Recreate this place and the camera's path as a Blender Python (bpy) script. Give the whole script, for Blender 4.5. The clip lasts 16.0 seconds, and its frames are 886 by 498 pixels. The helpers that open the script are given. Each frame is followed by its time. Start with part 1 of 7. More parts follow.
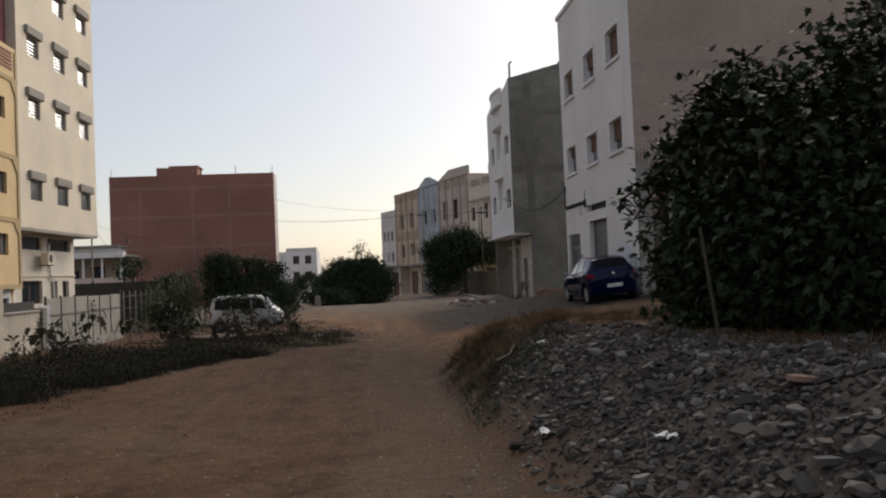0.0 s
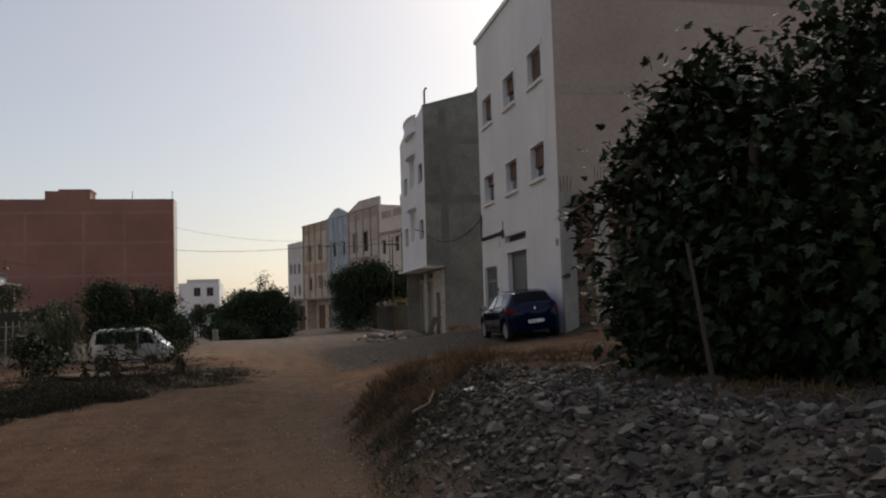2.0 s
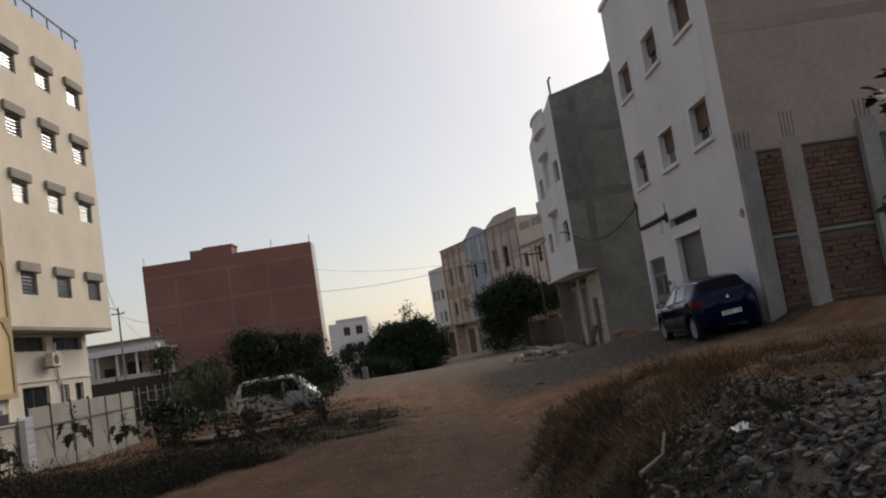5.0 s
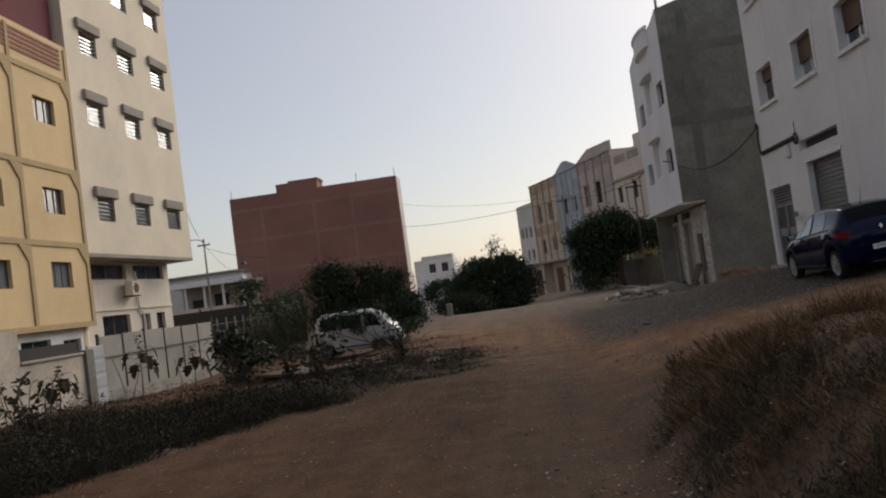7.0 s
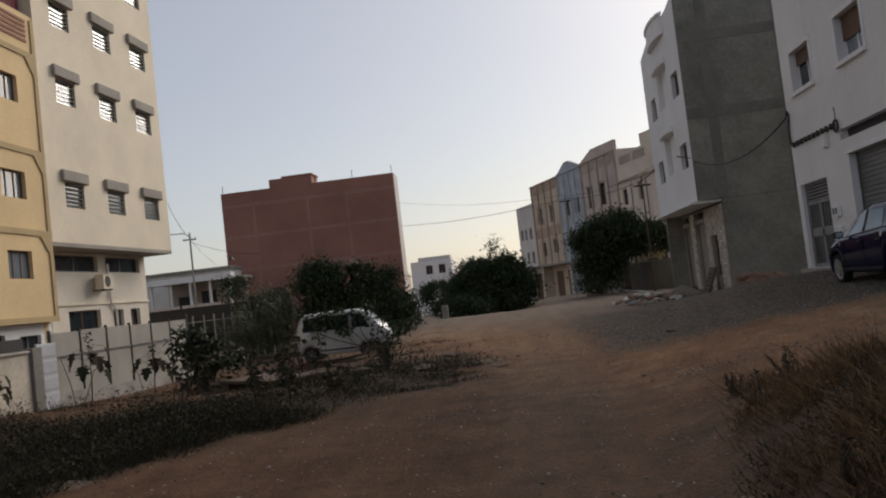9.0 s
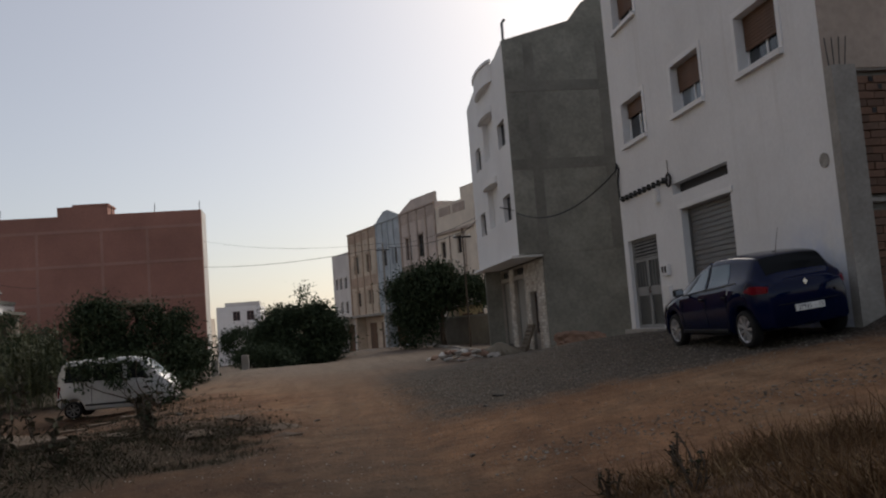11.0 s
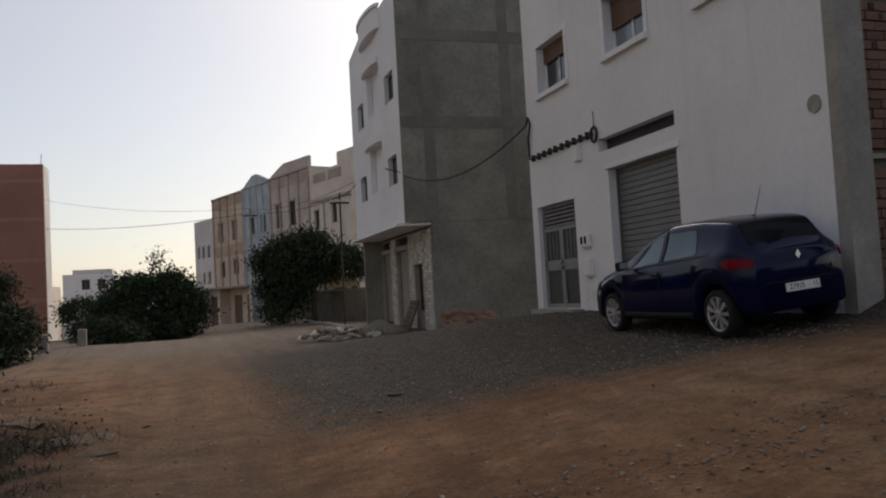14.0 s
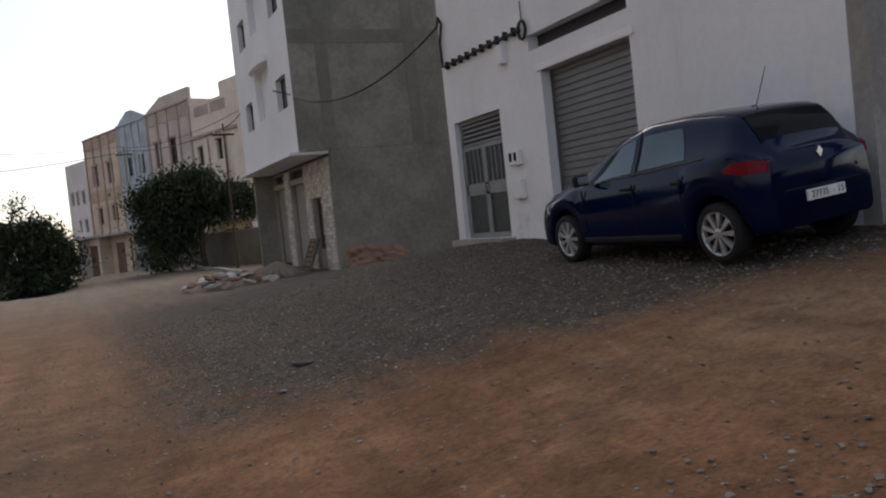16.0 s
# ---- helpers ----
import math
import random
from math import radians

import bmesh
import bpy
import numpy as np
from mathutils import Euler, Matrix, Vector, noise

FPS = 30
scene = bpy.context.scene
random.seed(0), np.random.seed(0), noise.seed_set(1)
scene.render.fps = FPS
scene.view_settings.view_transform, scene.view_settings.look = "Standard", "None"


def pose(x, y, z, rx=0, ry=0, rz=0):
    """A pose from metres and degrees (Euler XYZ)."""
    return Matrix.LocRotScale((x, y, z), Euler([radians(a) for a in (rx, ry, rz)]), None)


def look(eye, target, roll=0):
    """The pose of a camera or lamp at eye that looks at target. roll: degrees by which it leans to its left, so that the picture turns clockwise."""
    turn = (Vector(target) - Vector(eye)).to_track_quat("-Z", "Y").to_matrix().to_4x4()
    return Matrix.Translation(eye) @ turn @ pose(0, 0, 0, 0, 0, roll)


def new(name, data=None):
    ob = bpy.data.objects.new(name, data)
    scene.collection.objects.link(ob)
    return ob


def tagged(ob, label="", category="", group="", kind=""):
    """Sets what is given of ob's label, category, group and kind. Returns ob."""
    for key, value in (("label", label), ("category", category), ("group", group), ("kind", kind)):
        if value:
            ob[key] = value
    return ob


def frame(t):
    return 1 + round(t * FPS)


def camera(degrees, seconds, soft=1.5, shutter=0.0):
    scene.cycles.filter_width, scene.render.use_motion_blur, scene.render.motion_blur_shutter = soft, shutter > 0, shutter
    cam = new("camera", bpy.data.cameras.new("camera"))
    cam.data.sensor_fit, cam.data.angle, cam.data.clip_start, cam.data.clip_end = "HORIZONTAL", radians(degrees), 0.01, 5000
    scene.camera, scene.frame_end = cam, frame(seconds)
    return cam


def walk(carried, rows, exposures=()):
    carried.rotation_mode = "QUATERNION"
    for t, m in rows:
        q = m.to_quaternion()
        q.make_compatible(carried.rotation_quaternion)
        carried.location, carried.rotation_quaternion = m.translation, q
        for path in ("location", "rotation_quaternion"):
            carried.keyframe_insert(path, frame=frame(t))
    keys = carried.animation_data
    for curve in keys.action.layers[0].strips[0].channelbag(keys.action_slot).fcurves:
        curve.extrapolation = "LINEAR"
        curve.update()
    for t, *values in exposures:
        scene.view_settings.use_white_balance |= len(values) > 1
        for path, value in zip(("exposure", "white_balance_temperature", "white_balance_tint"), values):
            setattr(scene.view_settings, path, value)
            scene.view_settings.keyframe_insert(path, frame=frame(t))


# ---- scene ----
cam = camera(56.7, 16.0, 2.1)

PATH = [
    (0, (0.283, -8.802, 2.119), (0.463, -6.811, 2.176), -2.4),
    (0.5, (0.372, -8.338, 2.124), (0.552, -6.348, 2.22), -4.7),
    (1, (0.42, -7.718, 2.103), (0.607, -5.73, 2.209), -3.8),
    (1.5, (0.529, -7.143, 2.087), (0.767, -5.162, 2.22), -4.7),
    (2, (0.529, -6.586, 2.053), (0.928, -4.631, 2.188), -1.7),
    (2.5, (0.604, -6.009, 2.007), (0.921, -4.037, 2.101), -2.8),
    (3, (0.708, -5.275, 1.97), (0.994, -3.296, 2.027), -3.8),
    (3.5, (0.752, -4.661, 1.941), (1.052, -2.687, 2.052), -3.2),
    (4, (0.759, -4.149, 1.958), (1.066, -2.176, 2.077), -3.9),
    (4.5, (0.687, -3.55, 1.947), (0.942, -1.575, 2.136), -3.3),
    (5, (0.739, -2.936, 1.96), (0.808, -0.948, 2.171), -8.9),
    (7.5, (0.535, 0.151, 1.757), (0.336, 2.139, 1.839), -6.7),
    (8, (0.477, 0.778, 1.733), (0.281, 2.763, 1.877), -5.6),
    (8.5, (0.487, 1.527, 1.711), (0.25, 3.506, 1.877), -7.9),
    (9, (0.459, 2.072, 1.675), (0.304, 4.064, 1.778), -6.6),
    (9.5, (0.469, 2.585, 1.607), (0.485, 4.581, 1.723), -5.3),
    (10, (0.508, 3.396, 1.638), (0.629, 5.385, 1.8), -4.9),
    (12.5, (0.789, 6.54, 1.627), (1.338, 8.453, 1.828), -2.6),
    (13, (0.833, 7.156, 1.621), (1.438, 9.05, 1.836), -2.2),
    (13.5, (0.921, 7.768, 1.656), (1.528, 9.668, 1.803), -3.3),
    (14, (0.984, 8.37, 1.669), (1.583, 10.275, 1.772), -3.2),
    (14.5, (1.145, 9.048, 1.669), (1.747, 10.955, 1.73), -5.0),
    (15, (1.267, 9.724, 1.641), (2.006, 11.582, 1.591), -5.4),
    (15.5, (1.455, 10.336, 1.643), (2.28, 12.157, 1.569), -6.3),
    (16, (1.593, 10.966, 1.632), (2.414, 12.788, 1.556), -6.0),
]
walk(cam, [(t, look(eye, target, roll)) for t, eye, target, roll in PATH],
     [(0, 0.55, 7100, 11), (0.5, 0.38, 7100, 11), (2, 0.35, 7100, 11), (3, 0.64, 7100, 11), (3.5, 0.42, 7100, 11), (4.0, 0.58, 7100, 11), (4.5, 0.38, 7100, 11), (5, 0.35, 7100, 11), (10, 0.35, 7050, 11), (13, 0.42, 7100, 11), (14, 0.5, 7100, 11), (14.5, 0.35, 7050, 11), (15.0, 0.8, 6950, 11), (15.5, 1.02, 6750, 11), (16, 0.92, 6800, 11)])

# ---- world and light ----
SUN_ELEVATION, SUN_AZIMUTH = radians(33), radians(30)  # azimuth clockwise from +y
world = bpy.data.worlds.new("world")
scene.world = world
world.use_nodes = True
wn = world.node_tree.nodes
sky = wn.new("ShaderNodeTexSky")
sky.sky_type, sky.sun_disc = "NISHITA", False
sky.sun_elevation, sky.sun_rotation = SUN_ELEVATION, SUN_AZIMUTH
sky.air_density, sky.dust_density, sky.ozone_density = 1.0, 1.5, 2.0
haze = wn.new("ShaderNodeHueSaturation")
haze.inputs["Saturation"].default_value = 0.8
world.node_tree.links.new(sky.outputs["Color"], haze.inputs["Color"])
veil = wn.new("ShaderNodeMix")  # thin even summer haze over the whole sky
veil.data_type = "RGBA"
veil.inputs[0].default_value = 0.29
veil.inputs[7].default_value = (6.4, 6.5, 7.4, 1)
world.node_tree.links.new(haze.outputs["Color"], veil.inputs[6])
world.node_tree.links.new(veil.outputs[2], wn["Background"].inputs["Color"])
wn["Background"].inputs["Strength"].default_value = 0.078
sun = new("sun", bpy.data.lights.new("sun", "SUN"))
sun.data.energy, sun.data.angle, sun.data.color = 1.8, radians(50), (1.0, 0.94, 0.87)
sun.matrix_world = look((0, 0, 60), (-math.sin(SUN_AZIMUTH) * math.cos(SUN_ELEVATION) * 10,
                                     -math.cos(SUN_AZIMUTH) * math.cos(SUN_ELEVATION) * 10,
                                     60 - math.sin(SUN_ELEVATION) * 10))

# ---- materials ----
def nodes_of(name):
    m = bpy.data.materials.new(name)
    m.use_nodes = True
    return m, m.node_tree.nodes, m.node_tree.links


def noise_node(nt, links, scale, detail=5.0, rough=0.55, coord="Object", stretch=None):
    tc = nt.new("ShaderNodeTexCoord")
    n = nt.new("ShaderNodeTexNoise")
    n.inputs["Scale"].default_value, n.inputs["Detail"].default_value, n.inputs["Roughness"].default_value = scale, detail, rough
    if stretch:
        mp = nt.new("ShaderNodeMapping")
        mp.inputs["Scale"].default_value = stretch
        links.new(tc.outputs[coord], mp.inputs["Vector"])
        links.new(mp.outputs["Vector"], n.inputs["Vector"])
    else:
        links.new(tc.outputs[coord], n.inputs["Vector"])
    return n


def ramp_node(nt, links, source, stops):
    r = nt.new("ShaderNodeValToRGB")
    links.new(source, r.inputs["Fac"])
    el = r.color_ramp.elements
    while len(el) < len(stops):
        el.new(0.5)
    for e, (p, c) in zip(el, stops):
        e.position, e.color = p, (*c, 1) if len(c) == 3 else c
    return r


def mix_node(nt, links, fac, a, b, mode="MIX"):
    m = nt.new("ShaderNodeMix")
    m.data_type, m.blend_type = "RGBA", mode
    for sock, v in ((m.inputs["Factor"], fac), (m.inputs[6], a), (m.inputs[7], b)):
        if isinstance(v, (int, float)):
            sock.default_value = v
        elif isinstance(v, tuple):
            sock.default_value = (*v, 1)
        else:
            links.new(v, sock)
    return m.outputs[2]


def shade(c, k):
    return tuple(min(1.0, v * k) for v in c)


def surface(name, color, rough=0.8, metal=0.0, grain=30.0, stain=0.6, amount=0.25, bump=0.15, spec=0.4, stretch=None, vary=0.0, coat=0.0, stains=None):
    """A weathered surface: base colour with large stains, fine grain, bump and gloss variation."""
    m, nt, links = nodes_of(name)
    b = nt["Principled BSDF"]
    big = noise_node(nt, links, stain, 6, 0.6, "Object", stretch)
    fine = noise_node(nt, links, grain, 4, 0.6)
    r1 = ramp_node(nt, links, big.outputs["Fac"], [(0.3, stains or shade(color, 1 - amount)), (0.7, shade(color, 1 + amount * 0.35))])
    r2 = ramp_node(nt, links, fine.outputs["Fac"], [(0.3, (1 - amount * 0.6,) * 3), (0.7, (1, 1, 1))])
    col = mix_node(nt, links, 1.0, r1.outputs["Color"], r2.outputs["Color"], "MULTIPLY")
    if vary:
        oi = nt.new("ShaderNodeObjectInfo")
        rr = ramp_node(nt, links, oi.outputs["Random"], [(0.0, (1 - vary,) * 3), (1.0, (1, 1, 1))])
        col = mix_node(nt, links, 1.0, col, rr.outputs["Color"], "MULTIPLY")
    links.new(col, b.inputs["Base Color"])
    mr = nt.new("ShaderNodeMapRange")
    mr.inputs["To Min"].default_value, mr.inputs["To Max"].default_value = max(0.02, rough - 0.08), min(1, rough + 0.08)
    links.new(big.outputs["Fac"], mr.inputs["Value"])
    links.new(mr.outputs["Result"], b.inputs["Roughness"])
    b.inputs["Metallic"].default_value = metal
    b.inputs["Specular IOR Level"].default_value = spec
    b.inputs["Coat Weight"].default_value = coat
    if bump:
        bp = nt.new("ShaderNodeBump")
        bp.inputs["Strength"].default_value, bp.inputs["Distance"].default_value = bump, 0.02
        links.new(fine.outputs["Fac"], bp.inputs["Height"])
        links.new(bp.outputs["Normal"], b.inputs["Normal"])
    return m


def island_vary(name, colors, rough=0.85, grain=20, bump=0.3, spec=0.3, trans=0.0):
    """Colours picked per loose piece of a mesh, with grain."""
    m, nt, links = nodes_of(name)
    b = nt["Principled BSDF"]
    g = nt.new("ShaderNodeNewGeometry")
    n = len(colors)
    r = ramp_node(nt, links, g.outputs["Random Per Island"], [(k / max(1, n - 1), c) for k, c in enumerate(colors)])
    fine = noise_node(nt, links, grain, 4, 0.6)
    r2 = ramp_node(nt, links, fine.outputs["Fac"], [(0.3, (0.75,) * 3), (0.7, (1, 1, 1))])
    links.new(mix_node(nt, links, 1.0, r.outputs["Color"], r2.outputs["Color"], "MULTIPLY"), b.inputs["Base Color"])
    b.inputs["Roughness"].default_value, b.inputs["Specular IOR Level"].default_value = rough, spec
    if bump:
        bp = nt.new("ShaderNodeBump")
        bp.inputs["Strength"].default_value, bp.inputs["Distance"].default_value = bump, 0.01
        links.new(fine.outputs["Fac"], bp.inputs["Height"])
        links.new(bp.outputs["Normal"], b.inputs["Normal"])
    return m


def object_vary(name, colors, rough=0.85, grain=20, bump=0.3):
    """Colours picked per object, with grain."""
    m, nt, links = nodes_of(name)
    b = nt["Principled BSDF"]
    g = nt.new("ShaderNodeObjectInfo")
    n = len(colors)
    r = ramp_node(nt, links, g.outputs["Random"], [(k / max(1, n - 1), c) for k, c in enumerate(colors)])
    fine = noise_node(nt, links, grain, 4, 0.6)
    r2 = ramp_node(nt, links, fine.outputs["Fac"], [(0.3, (0.7,) * 3), (0.7, (1, 1, 1))])
    links.new(mix_node(nt, links, 1.0, r.outputs["Color"], r2.outputs["Color"], "MULTIPLY"), b.inputs["Base Color"])
    b.inputs["Roughness"].default_value = rough
    bp = nt.new("ShaderNodeBump")
    bp.inputs["Strength"].default_value, bp.inputs["Distance"].default_value = bump, 0.01
    links.new(fine.outputs["Fac"], bp.inputs["Height"])
    links.new(bp.outputs["Normal"], b.inputs["Normal"])
    return m


def glass(name, color=(0.02, 0.025, 0.03), rough=0.06):
    """Dark window glass seen from outside: a glossy dark pane."""
    m, nt, links = nodes_of(name)
    b = nt["Principled BSDF"]
    n = noise_node(nt, links, 0.8)
    r = ramp_node(nt, links, n.outputs["Fac"], [(0.3, color), (0.7, shade(color, 1.8))])
    links.new(r.outputs["Color"], b.inputs["Base Color"])
    b.inputs["Roughness"].default_value, b.inputs["Specular IOR Level"].default_value = rough, 0.55
    return m


M_WHITE = surface("white_plaster", (0.76, 0.76, 0.76), 0.85, grain=14, stain=0.35, amount=0.10, bump=0.12)
M_WHITE2 = surface("white_paint", (0.78, 0.78, 0.78), 0.8, grain=25, stain=0.8, amount=0.10, bump=0.08)
M_CREAM = surface("cream_plaster", (0.82, 0.73, 0.58), 0.85, grain=10, stain=0.4, amount=0.14, bump=0.12)
M_LIME = surface("warm_limewash", (0.84, 0.77, 0.66), 0.88, grain=12, stain=0.6, amount=0.16, bump=0.1)
M_PINKWALL = surface("pinkish_render", (0.70, 0.58, 0.52), 0.9, grain=12, stain=0.6, amount=0.2, bump=0.1)
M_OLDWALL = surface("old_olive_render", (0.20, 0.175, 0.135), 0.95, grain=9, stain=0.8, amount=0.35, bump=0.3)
M_YARDWALL = surface("weathered_limewash", (0.60, 0.54, 0.45), 0.92, grain=9, stain=0.9, amount=0.35, bump=0.25)
M_YELLOW = surface("yellow_plaster", (0.74, 0.55, 0.31), 0.85, grain=10, stain=0.4, amount=0.14, bump=0.12)
M_YTRIM = surface("tan_trim", (0.48, 0.36, 0.20), 0.85, grain=16, stain=0.8, amount=0.15)
M_CEMENT = surface("cement_render", (0.29, 0.285, 0.25), 0.92, grain=7, stain=0.5, amount=0.42, bump=0.2)
M_CEMENT_L = surface("light_cement", (0.40, 0.37, 0.33), 0.92, grain=8, stain=0.5, amount=0.3, bump=0.2)
M_BROWNCEM = surface("brown_cement_render", (0.46, 0.38, 0.32), 0.92, grain=8, stain=0.25, amount=0.25, bump=0.2)
M_BROWNBAND = surface("brown_cement_band", (0.40, 0.335, 0.285), 0.92, grain=8, stain=0.4, amount=0.25, bump=0.2)
M_EARTHSLAB = surface("earthy_slab", (0.115, 0.08, 0.056), 0.95, grain=9, stain=1.6, amount=0.4, bump=0.4)
M_CONCRETE = surface("raw_concrete", (0.36, 0.34, 0.31), 0.9, grain=14, stain=1.2, amount=0.35, bump=0.3)
M_REDBRICK = surface("red_brick_far", (0.34, 0.165, 0.13), 0.9, grain=6, stain=0.2, amount=0.25, bump=0.2)
M_BAND = surface("concrete_band", (0.36, 0.20, 0.165), 0.9, grain=6, stain=0.4, amount=0.2)
M_DARK = surface("dark_opening", (0.03, 0.03, 0.032), 0.7, grain=10, amount=0.3)
M_GLASS = glass("window_glass")
M_SKYGLASS = glass("pale_glass", (0.10, 0.12, 0.14), 0.12)
M_METAL = surface("grey_metal", (0.22, 0.22, 0.22), 0.45, 0.7, grain=40, stain=2, amount=0.25, bump=0.05)
M_SHUTTER = surface("steel_shutter", (0.20, 0.20, 0.20), 0.5, 0.4, grain=30, stain=1.5, amount=0.2, bump=0.05)
M_IRON = surface("dark_iron", (0.05, 0.05, 0.052), 0.55, 0.5, grain=40, stain=2, amount=0.3, bump=0.05)
M_WOOD = surface("brown_wood", (0.16, 0.085, 0.05), 0.6, grain=20, stain=2, amount=0.35, stretch=(1, 1, 0.1))
M_OLDWOOD = surface("weathered_wood", (0.17, 0.135, 0.098), 0.85, grain=20, stain=3, amount=0.35, stretch=(1, 1, 0.1))
M_BARK = surface("bark", (0.10, 0.075, 0.055), 0.95, grain=25, stain=4, amount=0.4, bump=0.6)
M_RUBBER = surface("black_rubber", (0.012, 0.012, 0.012), 0.85, grain=60, stain=3, amount=0.3, bump=0.05)
M_PLASTIC = surface("black_plastic", (0.012, 0.012, 0.013), 0.55, grain=80, stain=4, amount=0.2, bump=0.03, spec=0.15)
M_BLUEPAINT = surface("dark_blue_paint", (0.0005, 0.005, 0.031), 0.1, 0.0, grain=200, stain=1.5, amount=0.1, bump=0.0, spec=0.22, coat=0.0)
M_CARGLASS = glass("car_glass", (0.008, 0.009, 0.010), 0.05)
M_CARGLASS.node_tree.nodes["Principled BSDF"].inputs["Specular IOR Level"].default_value = 0.04
M_REDLAMP = surface("red_lamp", (0.17, 0.001, 0.012), 0.15, grain=60, stain=8, amount=0.2, bump=0.0, spec=0.15)
M_CLEARLAMP = surface("clear_lamp", (0.55, 0.56, 0.58), 0.15, 0.3, grain=60, stain=8, amount=0.2, bump=0.0)
M_CHROME = surface("chrome", (0.7, 0.7, 0.7), 0.2, 1.0, grain=60, stain=4, amount=0.1, bump=0.0)
M_ALLOY = surface("silver_wheel_cover", (0.55, 0.55, 0.56), 0.35, 0.6, grain=60, stain=6, amount=0.25, bump=0.0)
M_VANWHITE = surface("white_car_paint", (0.62, 0.63, 0.63), 0.35, grain=30, stain=1.2, amount=0.25, bump=0.0, coat=0.4)
M_FENCE = surface("grey_sheet_fence", (0.35, 0.335, 0.30), 0.7, grain=20, stain=0.7, amount=0.25)
M_PLATE = surface("white_plate", (0.75, 0.75, 0.73), 0.5, grain=40, stain=4, amount=0.1)
M_INK = surface("black_ink", (0.02, 0.02, 0.02), 0.6, grain=40, amount=0.1, bump=0)
M_CABLE = surface("black_cable", (0.015, 0.015, 0.016), 0.6, grain=40, amount=0.2, bump=0)
M_STAKE = surface("dark_stake_wood", (0.075, 0.058, 0.042), 0.9, grain=20, stain=3, amount=0.35, stretch=(1, 1, 0.1))
M_DOORPANE = surface("dark_figured_pane", (0.05, 0.055, 0.05), 0.35, grain=35, stain=6, amount=0.5, bump=0.3)
M_DOORFRAME = surface("pale_grey_door_paint", (0.27, 0.27, 0.265), 0.55, 0.1, grain=30, stain=2, amount=0.3, bump=0.05)
M_SHEETBLUE = surface("pale_blue_sheet", (0.50, 0.52, 0.56), 0.7, grain=20, stain=1.2, amount=0.25)
M_STONE = object_vary("rubble_stone", [(0.0462, 0.0416, 0.0364), (0.0867, 0.078, 0.0677), (0.0607, 0.0555, 0.0485), (0.1156, 0.104, 0.0896), (0.052, 0.0462, 0.0405), (0.2312, 0.2167, 0.1936), (0.0751, 0.0578, 0.0462), (0.0983, 0.078, 0.0636)])
M_STONES = island_vary("rubble_stones", [(0.0352, 0.0314, 0.0271), (0.0704, 0.0628, 0.0541), (0.0487, 0.0433, 0.0379), (0.0974, 0.0866, 0.0747), (0.0433, 0.0379, 0.0325), (0.2273, 0.2111, 0.184), (0.0595, 0.046, 0.0358), (0.0866, 0.0649, 0.0514)])
M_PEBBLE = island_vary("pebbles", [(0.1196, 0.1034, 0.087), (0.2392, 0.212, 0.1794), (0.1631, 0.1414, 0.1196), (0.3262, 0.2936, 0.2501), (0.1958, 0.1522, 0.1196)])
M_FIGLEAF = island_vary("fig_leaf", [(0.016, 0.0256, 0.0112), (0.028, 0.044, 0.0176), (0.0224, 0.0336, 0.0144), (0.04, 0.056, 0.0272)], 0.6, 15, 0.15, 0.2)
M_BANDC = surface("damp_cement_band", (0.215, 0.208, 0.185), 0.92, grain=8, stain=0.6, amount=0.3, bump=0.2)
M_SHEEN = glass("mirror_coated_glass", (0.42, 0.44, 0.46), 0.05)
M_SHEEN.node_tree.nodes["Principled BSDF"].inputs["Metallic"].default_value = 1.0
M_CARSIDE = glass("tinted_side_glass", (0.016, 0.042, 0.058), 0.03)
M_LEAF = island_vary("dark_leaf", [(0.03, 0.048, 0.03), (0.052, 0.076, 0.044), (0.042, 0.064, 0.034), (0.07, 0.092, 0.052)], 0.85, 12, 0.15, 0.12)
M_LEAFL = island_vary("pale_leaf", [(0.07, 0.091, 0.042), (0.105, 0.126, 0.063), (0.084, 0.098, 0.0455), (0.133, 0.14, 0.077)], 0.6, 12, 0.15)
M_DRY = island_vary("dry_grass", [(0.125, 0.065, 0.029), (0.19, 0.11, 0.052), (0.075, 0.042, 0.022), (0.15, 0.086, 0.041), (0.26, 0.175, 0.092)], 0.9, 12, 0.1)
M_STRAW = island_vary("bleached_straw", [(0.26, 0.18, 0.095), (0.34, 0.25, 0.14), (0.20, 0.125, 0.06)], 0.9, 12, 0.1)
M_WEED = island_vary("dark_weed", [(0.032, 0.027, 0.017), (0.042, 0.036, 0.021), (0.026, 0.033, 0.015), (0.06, 0.044, 0.025), (0.036, 0.042, 0.019)], 0.9, 12, 0.1)

